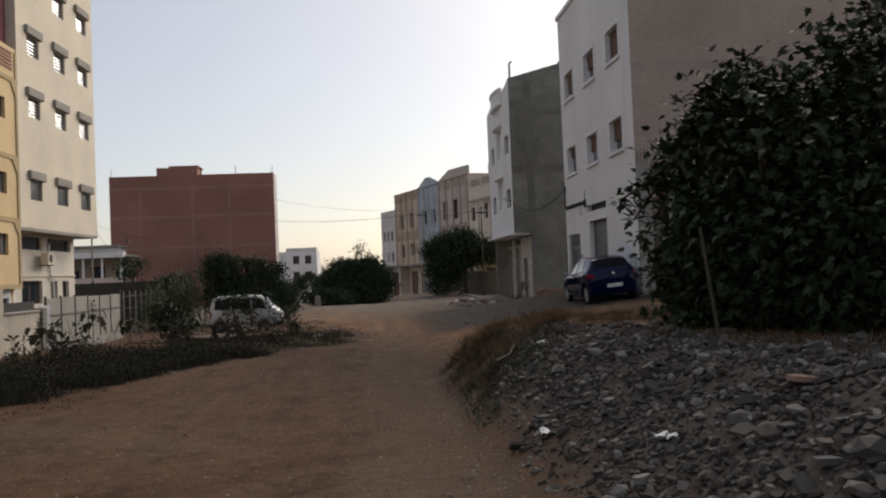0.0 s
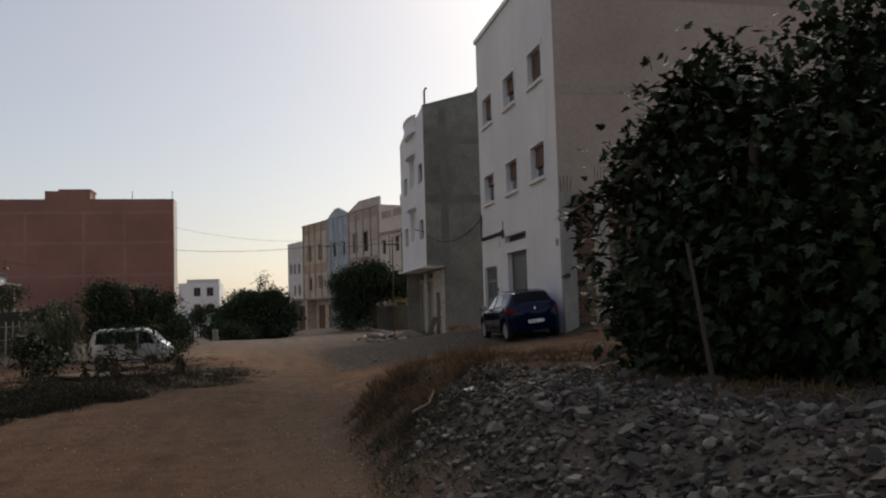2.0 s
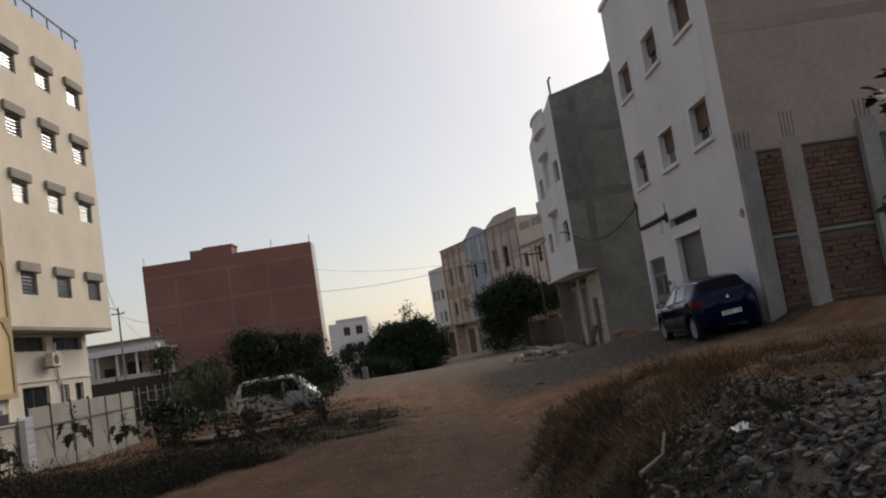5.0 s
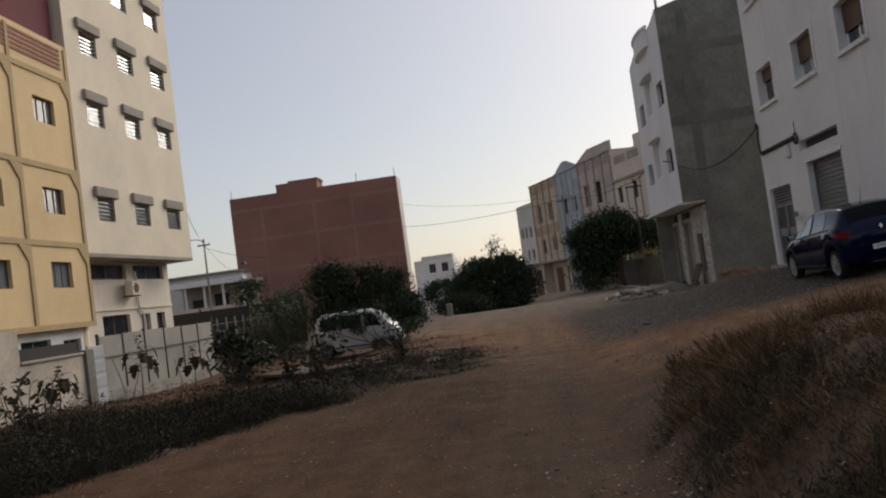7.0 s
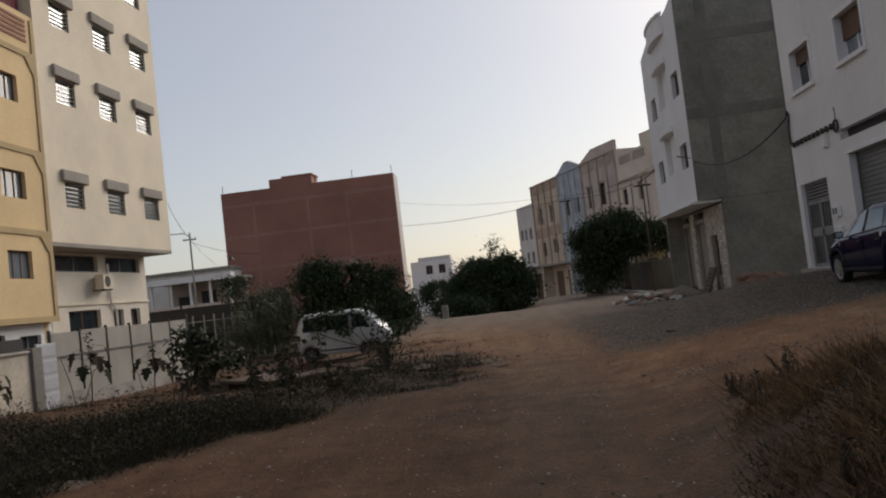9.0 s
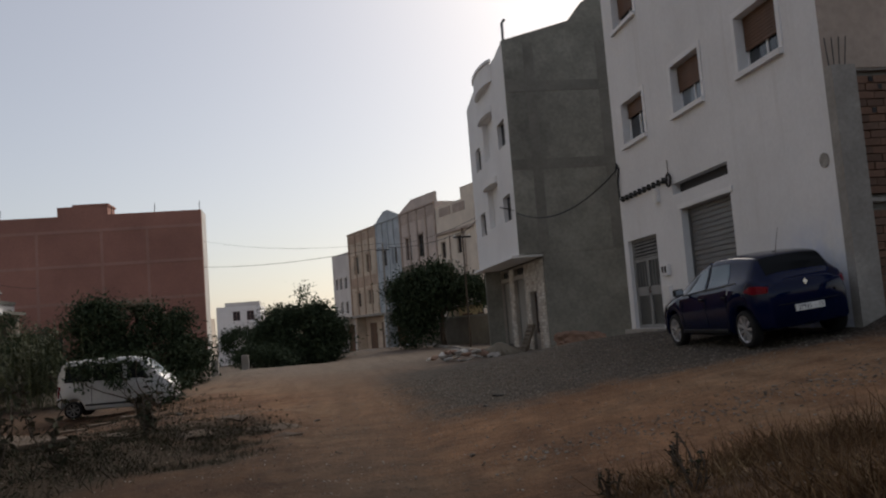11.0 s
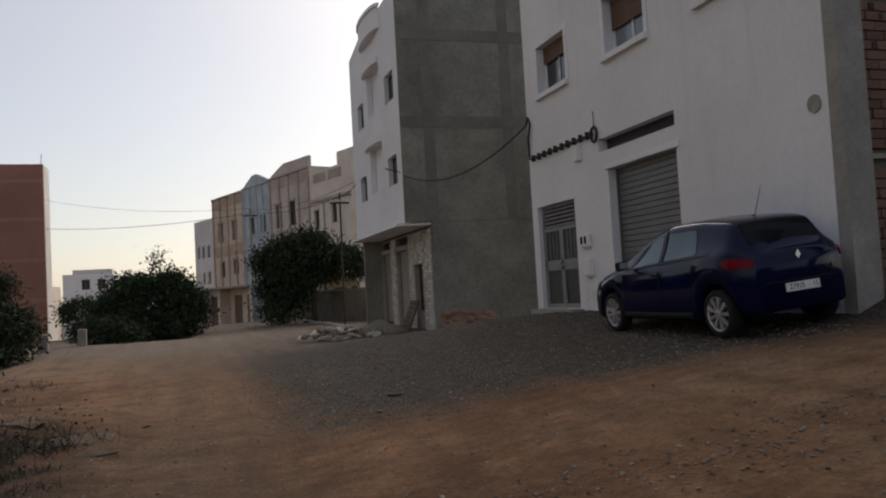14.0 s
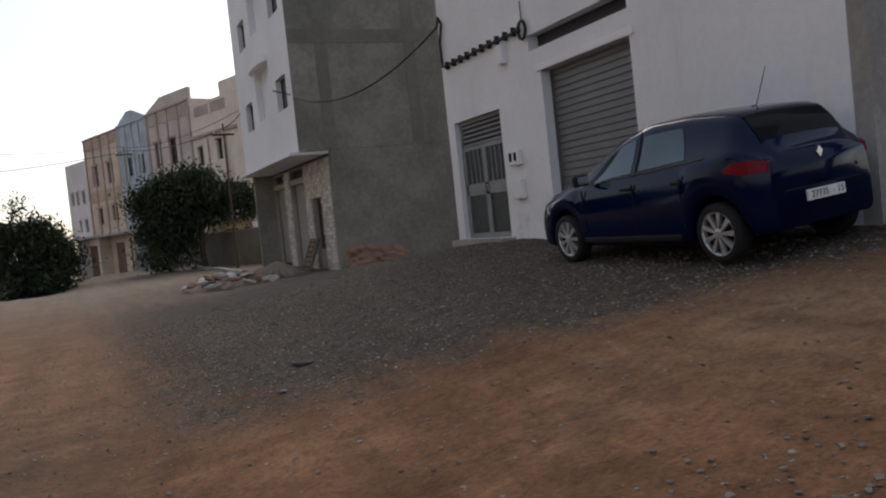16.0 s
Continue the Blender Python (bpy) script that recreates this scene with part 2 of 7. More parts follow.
def washed_wall():
    """White plaster with a loose blue lime wash splashed on its foot near the corner, and mud splashes."""
    m = surface("white_plaster_blue_wash", (0.76, 0.76, 0.76), 0.85, grain=14, stain=0.35, amount=0.12, bump=0.12)
    nt, links = m.node_tree.nodes, m.node_tree.links
    b = nt["Principled BSDF"]
    base = b.inputs["Base Color"].links[0].from_socket
    tc, sep = nt.new("ShaderNodeTexCoord"), nt.new("ShaderNodeSeparateXYZ")
    links.new(tc.outputs["Object"], sep.inputs["Vector"])
    blot = noise_node(nt, links, 1.1, 5, 0.65)

    def fade(sock, a, c):
        mr = nt.new("ShaderNodeMapRange")
        mr.interpolation_type = "SMOOTHSTEP"
        mr.inputs["From Min"].default_value, mr.inputs["From Max"].default_value = a, c
        links.new(sock, mr.inputs["Value"])
        return mr.outputs["Result"]

    def times(a, c):
        n = nt.new("ShaderNodeMath")
        n.operation = "MULTIPLY"
        links.new(a, n.inputs[0])
        if isinstance(c, float):
            n.inputs[1].default_value = c
        else:
            links.new(c, n.inputs[1])
        return n.outputs[0]
    wash = times(times(fade(sep.outputs["Z"], 3.3, 1.7), fade(sep.outputs["Y"], 19.8, 17.6)), fade(blot.outputs["Fac"], 0.3, 0.62))
    col = mix_node(nt, links, times(wash, 0.85), base, (0.40, 0.48, 0.68))
    mud = noise_node(nt, links, 2.2, 6, 0.7)
    splash = times(fade(sep.outputs["Z"], 2.0, 1.2), fade(mud.outputs["Fac"], 0.48, 0.72))
    col = mix_node(nt, links, times(splash, 0.6), col, (0.36, 0.31, 0.26))
    streak = noise_node(nt, links, 1.0, 5, 0.65, "Object", (2.0, 2.6, 0.16))
    rain = times(fade(streak.outputs["Fac"], 0.52, 0.75), 0.3)
    col = mix_node(nt, links, rain, col, (0.52, 0.50, 0.47))
    links.new(col, b.inputs["Base Color"])
    return m


M_WASHED = washed_wall()

# ---- building helpers ----
def mesh_of(name, bm):
    me = bpy.data.meshes.new(name)
    bm.normal_update()
    bm.to_mesh(me)
    bm.free()
    return me


def smooth_mesh(me):
    me.polygons.foreach_set("use_smooth", [True] * len(me.polygons))
    return me


def part(name, bm, material, parent=None, label="", smooth=False):
    """One mesh object under a thing or a part, in the parent's space."""
    me = bm if isinstance(bm, bpy.types.Mesh) else mesh_of(name, bm)
    if smooth:
        smooth_mesh(me)
    if material and not me.materials:
        me.materials.append(material)
    ob = new(name, me)
    ob.parent = parent
    if label:
        tagged(ob, label)
    return ob


def thing(name, at, label, category, group="", kind="", turn=0.0):
    ob = new(name)
    ob.empty_display_size = 0.2
    ob.matrix_world = pose(*at, 0, 0, turn)
    return tagged(ob, label, category, group, kind)


def add_box(bm, x0, x1, y0, y1, z0, z1, bevel=0.0):
    vs = [bm.verts.new((x, y, z)) for z in (z0, z1) for x, y in ((x0, y0), (x1, y0), (x1, y1), (x0, y1))]
    fs = [bm.faces.new([vs[i] for i in f]) for f in ((3, 2, 1, 0), (4, 5, 6, 7), (0, 1, 5, 4), (1, 2, 6, 5), (2, 3, 7, 6), (3, 0, 4, 7))]
    if bevel:
        bmesh.ops.bevel(bm, geom=list({e for f in fs for e in f.edges}), offset=bevel, segments=2, affect="EDGES", profile=0.6)
    return bm


def box(x0, x1, y0, y1, z0, z1, bevel=0.0):
    return add_box(bmesh.new(), min(x0, x1), max(x0, x1), min(y0, y1), max(y0, y1), min(z0, z1), max(z0, z1), bevel)


def add_prism(bm, outline, a0, a1, axis="y"):
    """Extrude a 2D outline (counter-clockwise list of pairs) along an axis between a0 and a1."""
    def at(u, v, w):
        return {"x": (w, u, v), "y": (u, w, v), "z": (u, v, w)}[axis]
    lo = [bm.verts.new(at(u, v, a0)) for u, v in outline]
    hi = [bm.verts.new(at(u, v, a1)) for u, v in outline]
    n = len(outline)
    bm.faces.new(lo)
    bm.faces.new(hi[::-1])
    for i in range(n):
        bm.faces.new((lo[i], hi[i], hi[(i + 1) % n], lo[(i + 1) % n]))
    bmesh.ops.recalc_face_normals(bm, faces=bm.faces[:])
    return bm


def add_tube(bm, points, radius, sides=8, taper=1.0):
    """A round bar along a polyline."""
    pts = [Vector(p) for p in points]
    rings = []
    for i, p in enumerate(pts):
        d = (pts[min(i + 1, len(pts) - 1)] - pts[max(i - 1, 0)]).normalized()
        a = d.orthogonal().normalized() if i == 0 else (prev - prev.dot(d) * d).normalized()
        prev = a
        b = d.cross(a)
        r = radius * (1 + (taper - 1) * i / max(1, len(pts) - 1))
        rings.append([bm.verts.new(p + r * (math.cos(k * math.tau / sides) * a + math.sin(k * math.tau / sides) * b)) for k in range(sides)])
    for r0, r1 in zip(rings, rings[1:]):
        for k in range(sides):
            bm.faces.new((r0[k], r0[(k + 1) % sides], r1[(k + 1) % sides], r1[k]))
    bm.faces.new(rings[0][::-1])
    bm.faces.new(rings[-1])
    return bm


def add_disc_bar(bm, center, axis, radius, depth, sides=24):
    """A solid cylinder centred at a point along an axis."""
    c, a = Vector(center), Vector(axis).normalized()
    return add_tube(bm, (c - a * depth / 2, c + a * depth / 2), radius, sides)


def wall_with_holes(u0, u1, z0, z1, holes, place, thick):
    """A wall in the plane (u, z) with rectangular holes [(u0, u1, z0, z1)], place(u, z, d) gives the point at depth d behind the face."""
    us = sorted({u0, u1, *[h[0] for h in holes], *[h[1] for h in holes]})
    zs = sorted({z0, z1, *[h[2] for h in holes], *[h[3] for h in holes]})
    bm = bmesh.new()
    cache = {}

    def v(u, z, d):
        k = (round(u, 4), round(z, 4), d)
        if k not in cache:
            cache[k] = bm.verts.new(place(u, z, d))
        return cache[k]

    def solid(i, j):
        if not (0 <= i < len(us) - 1 and 0 <= j < len(zs) - 1):
            return False
        cu, cz = (us[i] + us[i + 1]) / 2, (zs[j] + zs[j + 1]) / 2
        return not any(h[0] < cu < h[1] and h[2] < cz < h[3] for h in holes)

    for i in range(len(us) - 1):
        for j in range(len(zs) - 1):
            if not solid(i, j):
                continue
            a, b, c, d = us[i], us[i + 1], zs[j], zs[j + 1]
            for dep in (0, thick):
                bm.faces.new([v(a, c, dep), v(b, c, dep), v(b, d, dep), v(a, d, dep)])
            if not solid(i - 1, j):
                bm.faces.new([v(a, c, 0), v(a, d, 0), v(a, d, thick), v(a, c, thick)])
            if not solid(i + 1, j):
                bm.faces.new([v(b, c, 0), v(b, d, 0), v(b, d, thick), v(b, c, thick)])
            if not solid(i, j - 1):
                bm.faces.new([v(a, c, 0), v(b, c, 0), v(b, c, thick), v(a, c, thick)])
            if not solid(i, j + 1):
                bm.faces.new([v(a, d, 0), v(b, d, 0), v(b, d, thick), v(a, d, thick)])
    bmesh.ops.recalc_face_normals(bm, faces=bm.faces[:])
    return bm


def sm(a, b, x):
    t = min(1.0, max(0.0, (x - a) / (b - a)))
    return t * t * (3 - 2 * t)


def lerp(a, b, t):
    return a + (b - a) * t


# ---- ground ----
def road_level(y):
    z = lerp(0.52, 0.10, sm(-12, 6, y))
    z = lerp(z, 0.42, sm(14, 58, y))
    return lerp(z, -1.2, sm(60, 85, y))


def lane_edge(y):
    """Where the bare lane gives way to the weeds on its left."""
    return -3.25 + 0.47 * (max(y, 5.0) - 12.0)


def ground_z(x, y):
    z = road_level(y)
    # bank of earth and rubble beside the lane
    width = lerp(2.4, 1.7, sm(-3, 2, y))
    bank = 1.08 * sm(1.25, 1.25 + width, x) * (1 - sm(5.0, 12.5, y))
    # ground that climbs to the white house
    climb = 0.155 * max(0.0, min(x, 7.2) - 2.0) + 0.085 * max(0.0, min(x, 9.5) - 7.2)
    rise = climb * sm(5, 12, y) * lerp(1.0, 0.06, sm(24, 36, y))
    rise += 0.3 * sm(8.6, 9.8, x) * (1 - sm(17, 22, y)) * sm(5, 14, y)
    z += bank + rise
    # low waste ground where the van stands
    z -= 0.55 * sm(-2.5, -6.5, x) * sm(14, 30, y) * (1 - sm(38, 52, y))
    # rough verge left of the lane's edge
    verge = sm(0.0, 1.8, lane_edge(y) - x) * (1 - sm(20, 24, y)) * sm(-11.0, -9.0, x)
    z += verge * (0.16 + 0.18 * noise.noise(Vector((x * 0.5, y * 0.5, 0))))
    far = min(1.0, max(0.0, (abs(x) + abs(y)) / 400))
    z += 0.05 * noise.noise(Vector((x * 0.35, y * 0.35, 3))) * (1 - far)
    wild = max(bank / 1.1, verge, 0.25)
    z += wild * 0.05 * noise.noise(Vector((x * 1.7, y * 1.7, 7)))
    z += 0.018 * noise.noise(Vector((x * 4.5, y * 4.5, 9)))
    # clods and hollows where the bank is bare earth, and the sunk far verge
    clod = bank / 1.08 * sm(1.6, 3.0, y)
    z += clod * (0.13 * noise.noise(Vector((x * 1.25, y * 1.25, 15))) + 0.05 * noise.noise(Vector((x * 3.1, y * 3.1, 16))))
    z -= 0.34 * sm(3.5, 0.0, x) * sm(42, 50, y)
    # shallow wheel ruts along the lane
    lane = 0.6 + 0.9 * sm(8, 26, y)
    for off in (-0.75, 0.75):
        z -= 0.035 * math.exp(-((x - lane - off) / 0.22) ** 2) * sm(-12, -8, y) * (1 - sm(26, 34, y))
    return z


def ground_grid():
    xs = [-900, -300, -120, -70, -45, -35] + [-30 + k * 0.8 for k in range(18)]
    x = xs[-1]
    while x < 11.5:
        x += 0.16 if -4 < x < 6 else 0.3
        xs.append(x)
    xs += [13, 15, 18, 24, 34, 60, 120, 300, 900]
    ys = [-900, -300, -100, -50, -30, -22, -17, -14]
    y = -12.0
    while y < 95:
        ys.append(y)
        y += 0.16 if y < 24 else 0.45 if y < 45 else 1.5
    ys += [110, 140, 200, 400, 900, 2500]
    verts = [(x, y, ground_z(x, y)) for y in ys for x in xs]
    w = len(xs)
    faces = [(j * w + i, j * w + i + 1, (j + 1) * w + i + 1, (j + 1) * w + i) for j in range(len(ys) - 1) for i in range(w - 1)]
    me = bpy.data.meshes.new("ground")
    me.from_pydata(verts, [], faces)
    return smooth_mesh(me)


def ground_material():
    m, nt, links = nodes_of("dirt_ground")
    b = nt["Principled BSDF"]
    b.inputs["Roughness"].default_value, b.inputs["Specular IOR Level"].default_value = 0.95, 0.15
    big = noise_node(nt, links, 0.22, 6, 0.65)
    mid = noise_node(nt, links, 1.4, 6, 0.65)
    fine = noise_node(nt, links, 22, 5, 0.7)
    grit = noise_node(nt, links, 90, 3, 0.7)
    dirt = ramp_node(nt, links, big.outputs["Fac"], [(0.3, (0.185, 0.10, 0.058)), (0.5, (0.245, 0.145, 0.088)), (0.7, (0.25, 0.175, 0.118))])
    patch = ramp_node(nt, links, mid.outputs["Fac"], [(0.32, (0.62, 0.58, 0.55)), (0.6, (1, 1, 1)), (0.75, (1.0, 0.92, 0.86))])
    col = mix_node(nt, links, 1.0, dirt.outputs["Color"], patch.outputs["Color"], "MULTIPLY")
    # grey crushed stone spread before the white house, and pale dust on the far lane
    tc = nt.new("ShaderNodeTexCoord")
    sep = nt.new("ShaderNodeSeparateXYZ")
    links.new(tc.outputs["Object"], sep.inputs["Vector"])

    def step(sock, a, bb):
        mr = nt.new("ShaderNodeMapRange")
        mr.interpolation_type = "SMOOTHSTEP"
        mr.inputs["From Min"].default_value, mr.inputs["From Max"].default_value = a, bb
        links.new(sock, mr.inputs["Value"])
        return mr.outputs["Result"]

    def math_node(op, a, bb):
        n = nt.new("ShaderNodeMath")
        n.operation = op
        for s, v in zip(n.inputs, (a, bb)):
            if isinstance(v, (int, float)):
                s.default_value = v
            else:
                links.new(v, s)
        return n.outputs[0]
    # wobble of the patch edge
    wob = math_node("MULTIPLY_ADD", mid.outputs["Fac"], 3.0)
    wob.node.inputs[2].default_value = -1.5
    xs, ys = math_node("ADD", sep.outputs["X"], wob), math_node("ADD", sep.outputs["Y"], wob)
    xy = math_node("ADD", math_node("MULTIPLY", xs, 0.35), ys)
    g = math_node("MULTIPLY", step(xs, 1.4, 3.0), step(xy, 17.7, 19.4))
    g = math_node("MULTIPLY", g, step(ys, 34.0, 28.0))
    bank = math_node("MULTIPLY", step(sep.outputs["X"], 1.5, 2.4), step(sep.outputs["Y"], 3.4, 1.6))
    bank = math_node("MULTIPLY", bank, math_node("MULTIPLY", step(xs, 6.4, 5.0), step(ys, -11.0, -8.0)))
    grey = ramp_node(nt, links, fine.outputs["Fac"], [(0.25, (0.036, 0.036, 0.033)), (0.5, (0.066, 0.065, 0.06)), (0.75, (0.118, 0.115, 0.106))])
    vor = nt.new("ShaderNodeTexVoronoi")
    vor.inputs["Scale"].default_value = 26.0
    links.new(tc.outputs["Object"], vor.inputs["Vector"])
    cell = ramp_node(nt, links, vor.outputs["Color"], [(0.2, (0.55, 0.54, 0.52)), (0.5, (0.95, 0.93, 0.9)), (0.8, (1.45, 1.4, 1.34))])
    chips = mix_node(nt, links, 1.0, grey.outputs["Color"], cell.outputs["Color"], "MULTIPLY")
    # brightness painted into the dirt: dimmer at the lane's start, brighter further on
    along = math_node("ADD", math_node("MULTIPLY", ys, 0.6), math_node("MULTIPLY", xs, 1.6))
    lane_brightness = ramp_node(nt, links, step(along, 0.0, 18.0), [(0.0, (0.58, 0.54, 0.51)), (0.2, (0.42, 0.39, 0.37)), (0.5, (0.44, 0.415, 0.395)), (0.74, (0.86, 0.81, 0.75)), (0.93, (1.2, 1.13, 1.03))])
    col = mix_node(nt, links, 1.0, col, lane_brightness.outputs["Color"], "MULTIPLY")
    col = mix_node(nt, links, math_node("MULTIPLY", g, 0.9), col, chips)
    col = mix_node(nt, links, math_node("MULTIPLY", bank, 0.9), col, (0.088, 0.078, 0.068))
    lane = math_node("MULTIPLY", step(math_node("ADD", ys, math_node("MULTIPLY", xs, 0.5)), 24, 40), step(xs, 14, 9))
    col = mix_node(nt, links, math_node("MULTIPLY", lane, 0.75), col, (0.175, 0.16, 0.142))
    # streaks drawn along the lane by tyres
    streak = noise_node(nt, links, 1.0, 5, 0.6, "Object", (2.6, 0.16, 1.0))
    st = ramp_node(nt, links, streak.outputs["Fac"], [(0.36, (0.72, 0.70, 0.68)), (0.5, (1, 1, 1)), (0.66, (1.16, 1.13, 1.1))])
    col = mix_node(nt, links, 0.5, col, st.outputs["Color"], "MULTIPLY")
    lumps = noise_node(nt, links, 5.5, 5, 0.7)
    lump = ramp_node(nt, links, lumps.outputs["Fac"], [(0.33, (0.66, 0.64, 0.62)), (0.5, (1, 1, 1)), (0.66, (1.2, 1.17, 1.13))])
    col = mix_node(nt, links, 0.75, col, lump.outputs["Color"], "MULTIPLY")
    # worn paler wheel tracks
    track = math_node("ABSOLUTE", math_node("SUBTRACT", xs, 1.0), 0.0)
    col = mix_node(nt, links, math_node("MULTIPLY", step(track, 1.3, 0.3), 0.25), col, (0.17, 0.125, 0.09))
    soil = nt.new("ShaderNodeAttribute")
    soil.attribute_name = "dark_soil"
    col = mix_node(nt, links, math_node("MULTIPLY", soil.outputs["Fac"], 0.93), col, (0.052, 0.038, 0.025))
    crumb = nt.new("ShaderNodeAttribute")
    crumb.attribute_name = "bank_soil"
    earth = ramp_node(nt, links, mid.outputs["Fac"], [(0.3, (0.05, 0.034, 0.024)), (0.5, (0.10, 0.062, 0.039)), (0.7, (0.16, 0.102, 0.066))])
    col = mix_node(nt, links, math_node("MULTIPLY", crumb.outputs["Fac"], 0.9), col, earth.outputs["Color"])
    r2 = ramp_node(nt, links, fine.outputs["Fac"], [(0.28, (0.62,) * 3), (0.62, (1, 1, 1))])
    col = mix_node(nt, links, 0.8, col, r2.outputs["Color"], "MULTIPLY")
    r3 = ramp_node(nt, links, grit.outputs["Fac"], [(0.3, (0.7,) * 3), (0.7, (1.0,) * 3)])
    col = mix_node(nt, links, 0.7, col, r3.outputs["Color"], "MULTIPLY")
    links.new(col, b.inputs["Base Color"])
    h = math_node("ADD", math_node("MULTIPLY", fine.outputs["Fac"], 0.7), math_node("MULTIPLY", grit.outputs["Fac"], 0.35))
    h = math_node("ADD", h, math_node("MULTIPLY", lumps.outputs["Fac"], 1.3))
    h = math_node("SUBTRACT", h, math_node("MULTIPLY", vor.outputs["Distance"], math_node("MULTIPLY_ADD", g, 0.8)))
    bp = nt.new("ShaderNodeBump")
    bp.inputs["Strength"].default_value, bp.inputs["Distance"].default_value = 0.7, 0.03
    links.new(h, bp.inputs["Height"])
    links.new(bp.outputs["Normal"], b.inputs["Normal"])
    return m


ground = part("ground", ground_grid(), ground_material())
tagged(ground, "rutted reddish-brown dirt ground with grey crushed stone", "ground", kind="structure")

# ---- houses ----
class Face:
    """A facade plane: u runs along it, z up, d goes into the house."""

    def __init__(self, origin, along, inward):
        self.o, self.a, self.n = Vector((*origin, 0)), Vector((*along, 0)).normalized(), Vector((*inward, 0)).normalized()

    def at(self, u, z, d=0.0):
        p = self.o + u * self.a + d * self.n
        return (p.x, p.y, z)

    def box(self, u0, u1, z0, z1, d0, d1, bm=None):
        bm = bm or bmesh.new()
        vs = [bm.verts.new(self.at(u, z, d)) for z in (z0, z1) for u, d in ((u0, d0), (u1, d0), (u1, d1), (u0, d1))]
        fs = [bm.faces.new([vs[i] for i in f]) for f in ((3, 2, 1, 0), (4, 5, 6, 7), (0, 1, 5, 4), (1, 2, 6, 5), (2, 3, 7, 6), (3, 0, 4, 7))]
        bmesh.ops.recalc_face_normals(bm, faces=fs)
        return bm

    def wall(self, u0, u1, z0, z1, holes, thick=0.25):
        return wall_with_holes(u0, u1, z0, z1, holes, lambda u, z, d: self.at(u, z, d), thick)


def ribbed(f, u0, u1, z0, z1, d, pitch, deep):
    """One corrugated sheet: flat slats with a groove between them."""
    n = max(2, round((z1 - z0) / pitch))
    line = []
    for k in range(n):
        a, b = lerp(z0, z1, k / n), lerp(z0, z1, (k + 1) / n)
        g = (b - a) * 0.12
        line += [(a, d + deep), (a + g, d + deep), (a + 2 * g, d), (b - g, d)]
    line.append((z1, d + deep))
    bm = bmesh.new()
    rows = [[bm.verts.new(f.at(u, z, dd)) for u in (u0, u1)] for z, dd in line]
    back = [[bm.verts.new(f.at(u, z, d + deep + 0.012)) for u in (u0, u1)] for z in (z0, z1)]
    for a, b in zip(rows, rows[1:]):
        bm.faces.new((a[0], a[1], b[1], b[0]))
    bm.faces.new((back[0][0], back[1][0], back[1][1], back[0][1]))
    bm.faces.new((rows[0][0], back[0][0], back[0][1], rows[0][1]))
    bm.faces.new((rows[-1][0], rows[-1][1], back[1][1], back[1][0]))
    bmesh.ops.recalc_face_normals(bm, faces=bm.faces[:])
    return bm


def add_window(house, f, u0, u1, z0, z1, inset=0.16, frame=M_IRON, pane=M_GLASS, leaves=2, blind=0.0, blind_mat=M_WOOD, sill=None, bars=0, surround=None, label=""):
    """A window set in a hole of the facade: frame, panes, and where it has them blind, sill, bars and surround."""
    bm = bmesh.new()
    e = 0.045
    f.box(u0, u1, z0, z0 + e, inset, inset + 0.06, bm)
    f.box(u0, u1, z1 - e, z1, inset, inset + 0.06, bm)
    for k in range(leaves + 1):
        c = lerp(u0, u1, k / leaves)
        a, b = max(u0, c - e / 2), min(u1, c + e / 2)
        a, b = (u0, u0 + e) if k == 0 else (u1 - e, u1) if k == leaves else (a, b)
        f.box(a, b, z0 + e, z1 - e, inset, inset + 0.06, bm)
    w = part("window", bm, frame, house, label)
    for k in range(leaves):
        a, b = lerp(u0, u1, k / leaves), lerp(u0, u1, (k + 1) / leaves)
        part("pane", f.box(a + e / 2, b - e / 2, z0 + e, z1 - e, inset + 0.025, inset + 0.035), pane, w)
    if blind > 0:
        zb = lerp(z1, z0, blind)
        part("roller_blind", ribbed(f, u0 + 0.02, u1 - 0.02, zb, z1, inset - 0.04, 0.07, 0.012), blind_mat, w, "half-lowered slatted blind")
    if sill:
        part("sill", f.box(u0 - 0.1, u1 + 0.1, z0 - 0.11, z0 - 0.002, -0.09, inset - 0.01), sill, w)
    if surround:
        bm = bmesh.new()
        f.box(u0 - 0.12, u0 - 0.002, z0, z1 + 0.12, -0.025, 0.02, bm)
        f.box(u1 + 0.002, u1 + 0.12, z0, z1 + 0.12, -0.025, 0.02, bm)
        f.box(u0, u1, z1 + 0.002, z1 + 0.12, -0.025, 0.02, bm)
        part("surround", bm, surround, w)
    if bars:
        bm = bmesh.new()
        for k in range(bars):
            z = lerp(z0, z1, (k + 0.5) / bars)
            f.box(u0, u1, z - 0.022, z + 0.022, 0.03, 0.06, bm)
        part("louvre", bm, M_IRON, w)
    return w


def add_shutter(house, f, u0, u1, z0, z1, inset=0.3, mat=M_SHUTTER, pitch=0.11):
    """A ribbed roller shutter with its guide rails."""
    s = part("roller_shutter", ribbed(f, u0 + 0.03, u1 - 0.03, z0 + 0.07, z1, inset, pitch, 0.02), mat, house, "ribbed grey steel roller shutter")
    for a in (u0, u1 - 0.03):
        part("guide_rail", f.box(a, a + 0.03, z0, z1, inset - 0.03, inset + 0.05), M_METAL, s)
    part("bottom_bar", f.box(u0 + 0.03, u1 - 0.03, z0, z0 + 0.07, inset - 0.012, inset - 0.002), M_IRON, s)
    return s


